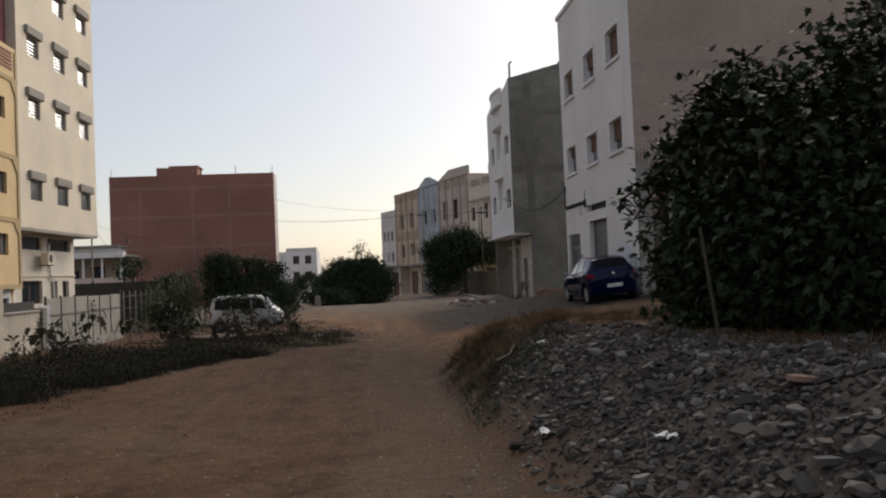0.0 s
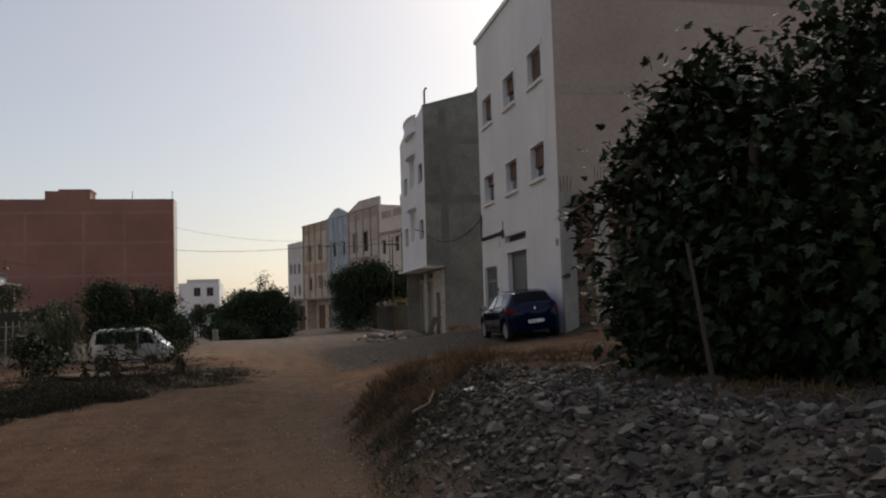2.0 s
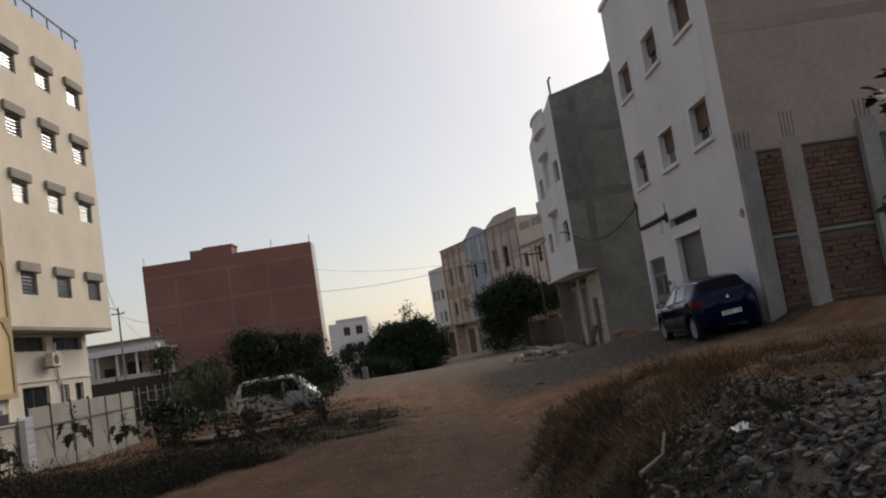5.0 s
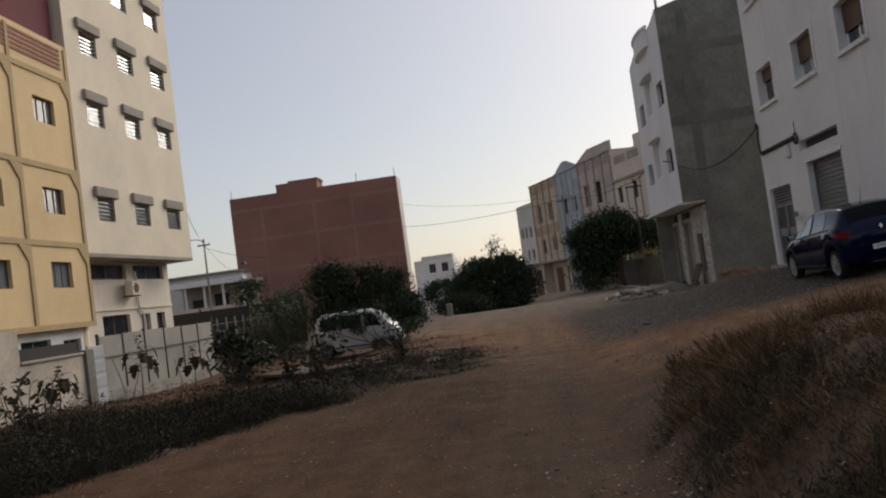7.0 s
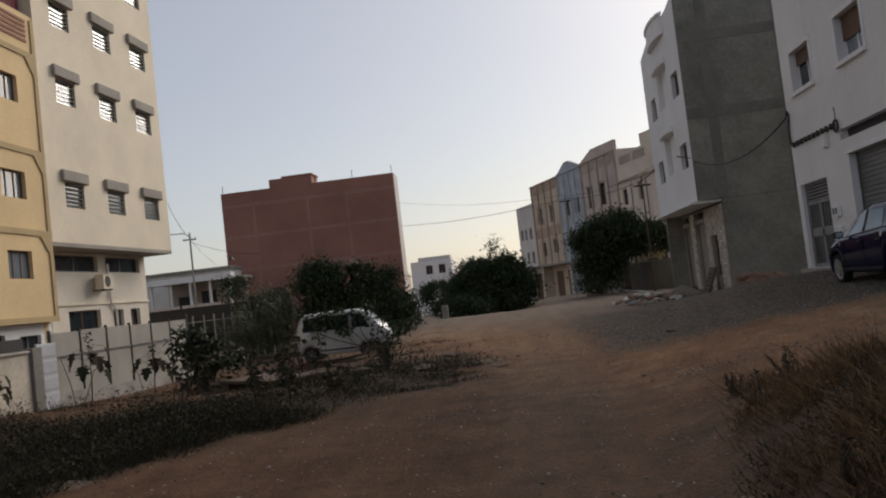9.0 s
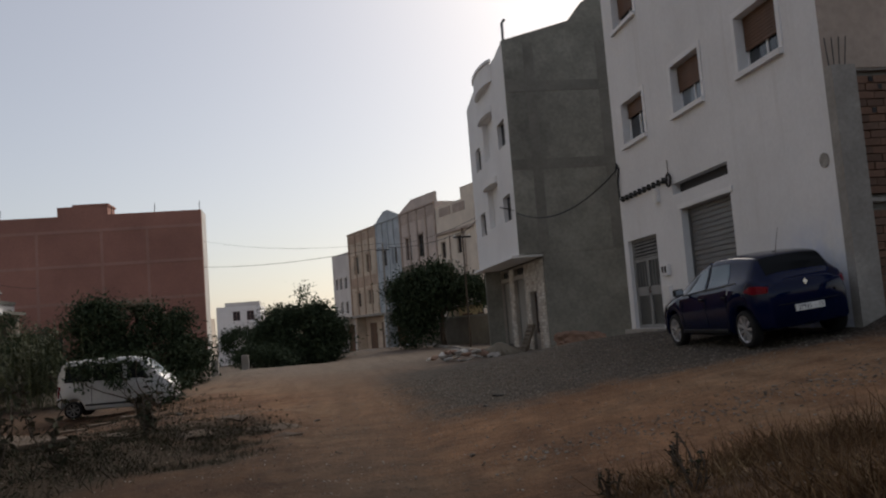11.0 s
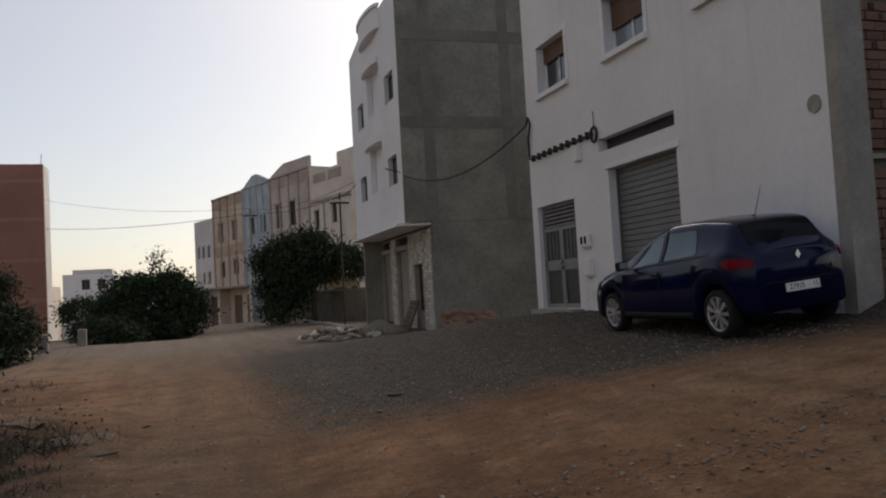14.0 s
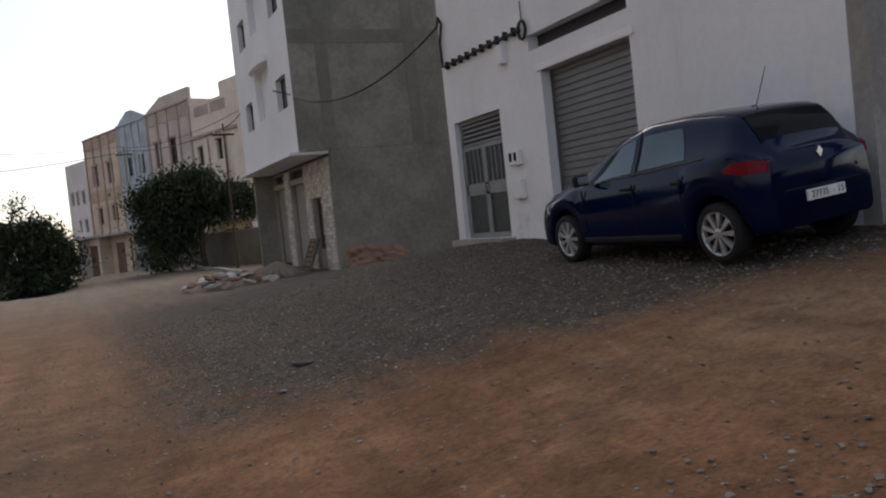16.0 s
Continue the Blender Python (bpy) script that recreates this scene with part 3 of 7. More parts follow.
def shell(house, f, u0, u1, z0, z1, depth, mat, front=0.25, side_mat=None, roof_mat=None):
    """Side walls, back wall and flat roof slab behind a facade."""
    s = side_mat or mat
    part("side_wall", f.box(u0, u0 + 0.22, z0, z1, front, depth), s, house)
    part("side_wall", f.box(u1 - 0.22, u1, z0, z1, front, depth), s, house)
    part("back_wall", f.box(u0 + 0.22, u1 - 0.22, z0, z1, depth - 0.22, depth), s, house)
    part("roof", f.box(u0 + 0.22, u1 - 0.22, z1 - 0.9, z1 - 0.7, front, depth - 0.22), roof_mat or M_CONCRETE, house)


def white_house():
    """The white rendered house with a shutter, a metal door and raw brick on its flank."""
    h = thing("white_house", (0, 0, 0), "white rendered three-storey house with raw brick flank", "house")
    f = Face((8.89, 0), (0, 1), (1, 0))
    wins = [(a, a + 1.42, z, z + 1.1) for z in (6.03, 9.17) for a in (17.9, 20.91, 24.06)]
    slot, gar, door = (20.2, 22.86, 4.24, 4.5), (20.2, 22.54, 0.9, 3.86), (24.06, 25.96, 1.15, 3.49)
    part("front_wall", f.wall(16.78, 26.27, 0.4, 13.05, wins + [slot, gar, door]), M_WASHED, h, "white painted plaster wall, bluish at the foot")
    for n, (a, b, c, d) in enumerate(wins):
        add_window(h, f, a, b, c, d, 0.2, M_WHITE2, M_SKYGLASS if n % 2 else M_GLASS, 2, (0.62, 0.55, 0.35, 0.9, 0.5, 0.7)[n], M_WOOD, M_WHITE2, surround=M_WHITE2)
    part("vent_slot", f.box(slot[0], slot[1], slot[2], slot[3], 0.2, 0.24), M_DARK, h, "dark slot above the shutter")
    add_shutter(h, f, gar[0] + 0.004, gar[1] - 0.004, 1.0, gar[3], 0.2)
    part("lintel", f.box(gar[0] - 0.12, gar[1] + 0.12, 3.865, 3.98, -0.03, 0.05), M_WHITE2, h)
    part("cornice", f.box(16.7, 26.33, 12.9, 13.06, -0.08, -0.003), M_WHITE2, h)
    # side wall: cement render above, columns and brick panels below
    g = Face((8.89, 16.78), (1, 0), (0, 1))
    part("upper_side_wall", g.box(0.004, 13.0, 5.3, 13.06, -0.008, 0.22), M_BROWNCEM, h, "unpainted brown cement render")
    bm = bmesh.new()
    for z in (8.35, 11.4):
        g.box(0.02, 13.0, z, z + 0.3, -0.016, -0.009, bm)
    part("floor_band", bm, M_BROWNBAND, h)
    part("lower_side_wall", g.box(0.004, 13.0, 0.4, 5.296, 0.12, 0.3), M_BANDC, h)
    for u, w, top in ((0.0, 0.42, 5.3), (3.1, 0.44, 5.7), (5.1, 0.44, 5.7), (7.4, 0.44, 5.7)):
        col = part("column", g.box(u, u + w, 0.6, top, -0.22, -0.004), M_CONCRETE, h, "raw grey concrete column")
        bm = bmesh.new()
        for k in range(4):
            uu = u + 0.07 + (w - 0.14) * k / 3
            add_tube(bm, (g.at(uu, top, -0.06), g.at(uu + 0.02 * (k - 1), top + 0.5, -0.05 - 0.02 * k)), 0.009, 5)
        part("rebar", bm, M_IRON, col, "bare rusty starter bars")
    for z in (3.08, 5.26):
        part("beam", g.box(0.424, 13.0, z, z + 0.07, 0.02, 0.118), M_CONCRETE, h)
    part("back_wall", box(21.6, 21.9, 17.0, 26.0, 0.4, 13.05), M_CEMENT, h)
    part("far_side_wall", box(9.15, 21.59, 26.0, 26.266, 0.4, 13.05), M_CEMENT, h)
    part("roof", box(9.15, 21.59, 17.1, 25.95, 12.2, 12.45), M_CONCRETE, h)
    return h, f, g, door


WH, WHF, WHG, WHDOOR = white_house()


def metal_door():
    """The two-leaf street door with a barred transom."""
    u0, u1, z0, z1 = WHDOOR
    f = WHF
    d = part("street_door", f.box(u0 + 0.004, u0 + 0.07, z0, z1, 0.1, 0.16), M_DOORFRAME, WH, "grey sheet-metal double door with barred panes")
    part("jamb", f.box(u1 - 0.07, u1 - 0.004, z0, z1, 0.1, 0.16), M_DOORFRAME, d)
    part("head", f.box(u0 + 0.07, u1 - 0.07, z1 - 0.07, z1, 0.1, 0.16), M_DOORFRAME, d)
    zt = z1 - 0.52
    bm = bmesh.new()
    for k in range(5):
        f.box(u0 + 0.07, u1 - 0.07, lerp(zt, z1 - 0.07, k / 5) + 0.02, lerp(zt, z1 - 0.07, (k + 0.6) / 5), 0.12, 0.14, bm)
    part("transom", bm, M_DOORFRAME, d)
    part("transom_back", f.box(u0 + 0.07, u1 - 0.07, zt, z1 - 0.07, 0.15, 0.158), M_DARK, d)
    mid = (u0 + u1) / 2
    for a, b in ((u0 + 0.07, mid - 0.006), (mid + 0.006, u1 - 0.07)):
        bm = bmesh.new()
        f.box(a, b, z0, z0 + 0.1, 0.1, 0.15, bm)
        f.box(a, b, z0 + 0.85, z0 + 1.08, 0.1, 0.15, bm)
        f.box(a, b, zt - 0.08, zt, 0.1, 0.15, bm)
        f.box(a, a + 0.07, z0 + 0.1, zt - 0.08, 0.1, 0.15, bm)
        f.box(b - 0.07, b, z0 + 0.1, zt - 0.08, 0.1, 0.15, bm)
        leaf = part("leaf", bm, M_DOORFRAME, d)
        part("lower_panel", f.box(a + 0.07, b - 0.07, z0 + 0.1, z0 + 0.85, 0.13, 0.14), M_DOORPANE, d)
        part("upper_pane", f.box(a + 0.07, b - 0.07, z0 + 1.08, zt - 0.08, 0.13, 0.14), M_DOORPANE, d, "dark figured glass pane")
        bm = bmesh.new()
        for k in range(1, 4):
            c = lerp(a + 0.07, b - 0.07, k / 4)
            f.box(c - 0.01, c + 0.01, z0 + 1.08, zt - 0.08, 0.11, 0.125, bm)
        part("grille", bm, M_DOORFRAME, d)
    part("lock", f.box(mid - 0.1, mid - 0.03, z0 + 0.9, z0 + 1.03, 0.07, 0.1), M_CHROME, d)
    part("door_step", f.box(u0 - 0.15, u1 + 0.1, z0 - 0.16, z0 - 0.004, -0.28, 0.3), M_CEMENT_L, WH, "low pale cement door step")


metal_door()


def meter_boxes():
    f = WHF
    for u, z, w, hh in ((23.57, 2.55, 0.36, 0.26), (23.53, 1.99, 0.34, 0.34), (23.7, 4.38, 0.22, 0.34)):
        t = thing("meter_box", (8.89, u, z), "small pale meter box on a white wall", "meter box")
        part("case", add_box(bmesh.new(), -0.1, -0.003, -w / 2, w / 2, -hh / 2, hh / 2, 0.012), M_WHITE2, t)
        if hh == 0.26:
            for k in (-0.08, 0.08):
                part("dial_window", box(-0.108, -0.102, k - 0.045, k + 0.045, -0.07, 0.08), M_GLASS, t)
        else:
            part("lid", box(-0.112, -0.102, -w / 2 + 0.03, w / 2 - 0.03, -hh / 2 + 0.03, hh / 2 - 0.03), M_PLATE, t)
    t = thing("wall_vent", (8.89, 17.01, 3.84), "round grey vent hole in a white wall", "vent")
    part("ring", add_disc_bar(bmesh.new(), (-0.012, 0, 0), (1, 0, 0), 0.12, 0.02, 20), M_CONCRETE, t)


meter_boxes()


def grey_house():
    """The narrow house with a white front, a round bay and a bare cement flank."""
    h = thing("grey_house", (0, 0, 0), "narrow house with white curved front and bare cement flank", "house")
    f = Face((8.29, 0), (0, 1), (1, 0))
    wins = [(a, b, z, z + 1.05) for z in (5.62, 8.68) for a, b in ((36.5, 37.8), (41.63, 42.8))]
    rec = [(38.62, 40.75, z, z + 1.75) for z in (5.75, 8.8)]
    part("front_wall", f.wall(35.83, 44.1, 4.12, 12.05, wins + rec), M_WHITE, h, "white painted upper front")
    for a, b, c, d in wins:
        add_window(h, f, a, b, c, d, 0.18, M_IRON, M_GLASS, 2, 0.0)
    for a, b, c, d in rec:
        w = part("recess_back", f.box(a, b, c, d, 0.24, 0.3), M_WHITE2, h)
        # round hood over the recess
        bm = bmesh.new()
        out = [(math.cos(k * math.pi / 14), math.sin(k * math.pi / 14)) for k in range(15)]
        mid, r = (a + b) / 2 + 0.25, (b - a) / 2 + 0.3
        add_prism(bm, [(8.288 - 0.24 * s, mid + r * c2) for c2, s in out], d + 0.02, d + 0.26, "z")
        part("round_hood", bm, M_WHITE2, h)
        bm = bmesh.new()
        add_prism(bm, [(8.288 - 0.16 * s, mid + (r - 0.15) * c2) for c2, s in out], d + 0.262, d + 0.34, "z")
        part("hood_lip", bm, M_WHITE2, h)
    # parapet climbing to the flank, with the round bay crown
    bm = bmesh.new()
    add_prism(bm, [(35.83, 12.054), (44.1, 12.054), (44.1, 12.12), (41.9, 12.5), (38.3, 12.5), (37.3, 12.5), (35.83, 12.7)], 8.29, 8.5, "x")
    part("parapet", bm, M_WHITE, h)
    out = [(math.cos(k * math.pi / 18), math.sin(k * math.pi / 18)) for k in range(19)]
    bm = bmesh.new()
    add_prism(bm, [(8.286 - 0.3 * s, 39.75 + 1.65 * c) for c, s in out], 11.75, 12.55, "z")
    part("round_crown", bm, M_WHITE2, h)
    bm = bmesh.new()
    add_prism(bm, [(8.286 - 0.36 * s, 39.75 + 1.8 * c) for c, s in out], 12.554, 12.68, "z")
    part("crown_lip", bm, M_WHITE2, h)
    # overhang and its slab
    part("overhang_slab", box(8.02, 9.26, 35.9, 44.15, 4.02, 4.115), M_WHITE2, h, "thin projecting slab over the ground floor")
    g = Face((9.27, 0), (0, 1), (1, 0))
    gh = [(37.22, 38.37, 0.3, 2.72), (39.14, 41.13, 0.3, 3.39), (42.02, 43.88, 0.3, 3.39), (39.14, 41.13, 3.58, 3.9), (42.02, 43.88, 3.58, 3.9)]
    part("ground_front", g.wall(36.04, 44.1, 0.0, 3.975, gh), M_CEMENT_L, h, "pale unfinished ground-floor wall")
    add_shutter(h, g, 39.144, 41.126, 0.42, 3.386, 0.16, M_FENCE)
    add_shutter(h, g, 42.024, 43.876, 0.42, 3.386, 0.16, M_FENCE)
    for a, b in ((39.14, 41.13), (42.02, 43.88)):
        part("vent_slot", g.box(a, b, 3.58, 3.9, 0.18, 0.22), M_DARK, h)
    add_window(h, g, 37.224, 38.366, 1.0, 2.716, 0.16, M_WOOD, M_DARK, 2, 0.0)
    part("infill", g.box(37.224, 38.366, 0.1, 0.99, 0.1, 0.22), M_CEMENT_L, h)
    # flank
    s = Face((8.29, 35.83), (1, 0), (0, 1))
    bm = bmesh.new()
    add_prism(bm, [(8.294, 4.13), (20.0, 4.13), (20.0, 14.6), (12.2, 14.5), (11.7, 14.2), (11.1, 13.47), (8.294, 12.71)], 35.822, 36.05, "y")
    part("upper_flank", bm, M_CEMENT, h, "blotched grey cement render")
    part("lower_flank", box(9.275, 20.0, 35.83, 36.03, 0.0, 4.126), M_CEMENT, h)
    bm = bmesh.new()
    for z in (7.45, 10.6):
        s.box(0.01, 11.5, z, z + 0.42, -0.02, -0.0095, bm)
    for u in (0.85, 3.85):
        for a, b in ((4.2, 7.44), (7.88, 10.59), (11.03, 12.6)):
            s.box(u, u + 0.4, a, b, -0.02, -0.0095, bm)
    part("frame_trace", bm, M_BANDC, h, "faint bands of the concrete frame under the render")
    part("far_flank", box(8.52, 20.0, 43.9, 44.1, 0.0, 12.0), M_CEMENT, h)
    part("back_wall", box(19.78, 20.0, 36.06, 43.88, 0.0, 12.0), M_CEMENT, h)
    part("roof", box(8.55, 19.7, 36.1, 43.85, 11.6, 11.8), M_CONCRETE, h)
    part("roof_pipe", add_tube(bmesh.new(), ((8.5, 36.3, 11.7), (8.5, 36.3, 13.6), (8.62, 36.3, 13.75)), 0.06, 8), M_METAL, h)
    bm = bmesh.new()
    add_tube(bm, (s.at(-0.02, 5.9, 0.2), s.at(-0.55, 6.05, 0.2)), 0.02, 6)
    part("lamp_arm", bm, M_IRON, h)
    return h


GH = grey_house()


def row_house(name, u0, u1, top, mat, label, wins, peak=None, trim=None, lower=None, bulge=1.3, base=-1.0):
    """One of the old houses of the far street: a facade with an upper floor that juts out, tall windows, and a gable or parapet."""
    h = thing(name, (0, 0, 0), label, "house", "row of old houses along the far street")
    f = Face((8.543, 73.3), (-0.322, 0.947), (0.947, 0.322))
    hi = [w for w in wins if w[2] > 3.2]
    part("upper_front", f.wall(u0, u1, 3.2, top, hi, 0.25), mat, h)
    part("ground_front", f.box(u0 + 0.02, u1 - 0.02, base, 3.19, bulge, bulge + 0.25), lower or mat, h)
    part("overhang_slab", f.box(u0, u1, 3.02, 3.19, -0.06, bulge - 0.004), M_CONCRETE, h)
    for a, b, c, d in hi:
        add_window(h, f, a, b, c, d, 0.16, M_WOOD, M_GLASS, 2, 0.0)
        part("window_hood", f.box(a - 0.12, b + 0.12, d + 0.03, d + 0.16, -0.1, -0.004), trim or mat, h)
    shell(h, f, u0, u1, base, top, 9.0, mat)
    if peak:
        bm = bmesh.new()
        n0 = len(peak)
        lo = [bm.verts.new(f.at(u, z, 0.02)) for u, z in peak]
        hi2 = [bm.verts.new(f.at(u, z, 0.24)) for u, z in peak]
        bm.faces.new(lo), bm.faces.new(hi2[::-1])
        for i in range(n0):
            bm.faces.new((lo[i], hi2[i], hi2[(i + 1) % n0], lo[(i + 1) % n0]))
        bmesh.ops.recalc_face_normals(bm, faces=bm.faces[:])
        part("gable", bm, mat, h)
    if trim:
        n = 4
        for k in range(n + 1):
            a = lerp(u0 + 0.05, u1 - 0.25, k / n)
            part("pilaster", f.box(a, a + 0.2, 3.25, top - 0.15, -0.1, -0.004), trim, h)
            if k < n:
                b = lerp(u0 + 0.05, u1 - 0.25, (k + 1) / n)
                part("frieze_panel", f.box(a + 0.26, b - 0.06, top - 1.05, top - 0.3, -0.045, -0.004), trim, h)
                part("apron_panel", f.box(a + 0.26, b - 0.06, 5.9, 6.9, -0.045, -0.004), trim, h)
        part("cornice", f.box(u0, u1, top - 0.14, top, -0.14, -0.004), trim, h)
    for k in range(2):
        a = lerp(u0, u1, 0.2 + 0.4 * k)
        part("street_door", f.box(a, a + 1.6, base, 2.4, bulge - 0.06, bulge - 0.004), M_WOOD, h)
    return h, f


M_R1 = surface("grey_white_wash", (0.68, 0.66, 0.63), 0.9, stain=0.5, amount=0.2)
M_R2 = surface("ochre_wash", (0.66, 0.54, 0.42), 0.9, stain=0.6, amount=0.3)
M_R2T = surface("ochre_trim", (0.50, 0.37, 0.28), 0.9, stain=0.8, amount=0.3)
M_R3 = surface("faded_blue_wash", (0.48, 0.52, 0.55), 0.9, stain=0.6, amount=0.3)
M_R3T = surface("pale_blue_trim", (0.50, 0.55, 0.58), 0.9, stain=0.8, amount=0.3)
M_R4 = surface("dusty_pink_wash", (0.62, 0.52, 0.46), 0.9, stain=0.6, amount=0.25)
M_R4T = surface("rose_trim", (0.50, 0.40, 0.34), 0.9, stain=0.8, amount=0.3)
M_R5 = surface("peach_wash", (0.76, 0.66, 0.55), 0.9, stain=0.6, amount=0.2)
M_R5Y = surface("straw_wash", (0.60, 0.49, 0.28), 0.9, stain=0.6, amount=0.2)

row_house("town_house", 15.42, 20.56, 9.75, M_R1, "plain grey-white two-storey house", [(17.98, 18.6, 6.1, 7.2), (16.5, 17.2, 6.1, 7.2), (19.2, 19.8, 6.1, 7.2), (16.5, 17.2, 3.6, 4.7), (18.0, 18.6, 3.6, 4.7)])
row_house("town_house", 8.01, 15.41, 11.4, M_R2, "ochre-washed house with brown pilasters and balcony windows", [(12.96, 14.2, 7.25, 8.95), (9.7, 10.9, 7.25, 8.95), (12.9, 14.05, 4.05, 5.4), (9.66, 10.85, 4.2, 5.5)], trim=M_R2T)
row_house("town_house", 2.58, 8.0, 11.5, M_R3, "faded blue house with pale pilasters and low gable", [(3.6, 4.65, 7.4, 8.8), (5.9, 7.0, 7.4, 8.8), (3.6, 4.65, 4.2, 5.6), (5.9, 7.0, 4.2, 5.6)], [(2.6, 11.504), (7.98, 11.504), (7.5, 11.8), (6.1, 12.35), (5.2, 12.35)], M_R3T)
row_house("town_house", -4.45, 2.57, 11.55, M_R4, "dusty pink house with tall windows under a gable", [(0.5, 1.66, 7.4, 9.25), (-1.92, -0.81, 7.4, 9.25), (0.5, 1.66, 4.2, 5.7), (-1.92, -0.81, 4.2, 5.7)], [(-4.4, 11.554), (2.5, 11.554), (2.3, 11.7), (0.0, 12.4), (-4.4, 12.35)], M_R4T)
H5, F5 = row_house("town_house", -10.6, -4.46, 10.95, M_R5, "peach house with pierced parapet and roof room", [(-5.76, -4.94, 6.85, 8.1), (-8.4, -7.63, 6.95, 8.3)], None, None, M_R5Y)
part("cornice", F5.box(-10.6, -4.46, 8.66, 8.86, -0.18, -0.004), M_R4T, H5)
for a in (-9.3, -7.0):
    part("parapet_panel", F5.box(a, a + 1.9, 10.1, 10.75, -0.03, -0.004), M_R4T, H5, "pierced brown parapet panel")
part("roof_room", F5.box(-10.6, -8.2, 10.96, 11.95, 0.3, 3.2), M_R5, H5)
for a in (-6.6, -9.0):
    part("drain_pipe", add_tube(bmesh.new(), (F5.at(a, 8.5, -0.06), F5.at(a, 3.3, -0.06)), 0.05, 6), M_R4T, H5)


def red_house():
    """The unplastered brick house across the waste ground: brick courses between concrete bands."""
    h = thing("brick_house", (0, 0, 0), "large unplastered red brick house with concrete bands", "house")
    x0, x1, y0, y1 = -26.26, -9.45, 78.84, 81.8
    part("front_wall", box(x0, x1, y0, y0 + 0.3, -1.5, 13.42), M_REDBRICK, h)
    part("side_wall", box(x1 - 0.3, x1, y0 + 0.304, y1, -1.5, 13.42), M_R1, h, "pale plastered side")
    part("side_wall", box(x0, x0 + 0.3, y0 + 0.304, y1, -1.5, 13.42), M_REDBRICK, h)
    part("back_wall", box(x0 + 0.31, x1 - 0.31, y1 - 0.3, y1, -1.5, 13.42), M_REDBRICK, h)
    part("roof", box(x0 + 0.31, x1 - 0.31, y0 + 0.31, y1 - 0.31, 12.9, 13.1), M_CONCRETE, h)
    part("roof_room", box(-21.45, -17.3, 78.9, 81.4, 13.12, 14.23), M_REDBRICK, h)
    part("roof_room_cap", box(-20.2, -17.2, 78.86, 81.5, 14.234, 14.4), M_REDBRICK, h)
    for z in (2.6, 5.75, 8.95, 11.95):
        part("concrete_band", box(x0, x1, y0 - 0.03, y0 - 0.004, z, z + 0.26), M_BAND, h)
    for k, x in enumerate((-23.3, -18.6, -14.2)):
        for z in (2.87, 6.02, 9.22):
            part("concrete_post", box(x + 0.6 * (k % 2), x + 0.6 * (k % 2) + 0.24, y0 - 0.025, y0 - 0.004, z, z + 2.92), M_BAND, h)
    for x in (-26.1, -17.0, -13.4, -9.6):
        part("rebar", add_tube(bmesh.new(), ((x, y0 + 0.15, 13.4), (x + 0.05, y0 + 0.15, 14.2)), 0.03, 5), M_IRON, h)
    return h


RH = red_house()


def far_white_house():
    h = thing("far_house", (0, 0, 0), "small white two-storey house far off", "house")
    f = Face((0, 117.0), (1, 0), (0, 1))
    wins = [(a, a + 0.95, z, z + 1.25) for z in (1.9, 4.3) for a in (-11.2, -9.4)]
    part("front_wall", f.wall(-13.3, -7.6, -2, 6.2, wins), M_WHITE2, h)
    for w in wins:
        add_window(h, f, *w, 0.12, M_METAL, M_GLASS, 2)
    shell(h, f, -13.3, -7.6, -2, 6.2, 9, M_WHITE2)
    part("roof_room", f.box(-12.2, -7.7, 5.6, 6.75, 0.3, 4), M_R1, h)
    h2 = thing("far_house", (0, 0, 0), "low pale house far off behind the trees", "house")
    f2 = Face((0, 106.0), (1, 0), (0, 1))
    ws = [(-14.6, -13.8, 2.2, 3.3)]
    part("front_wall", f2.wall(-16.2, -12.9, -2, 4.6, ws), M_R5, h2)
    add_window(h2, f2, *ws[0], 0.12, M_METAL, M_GLASS, 2)
    shell(h2, f2, -16.2, -12.9, -2, 4.6, 6, M_R5)


far_white_house()


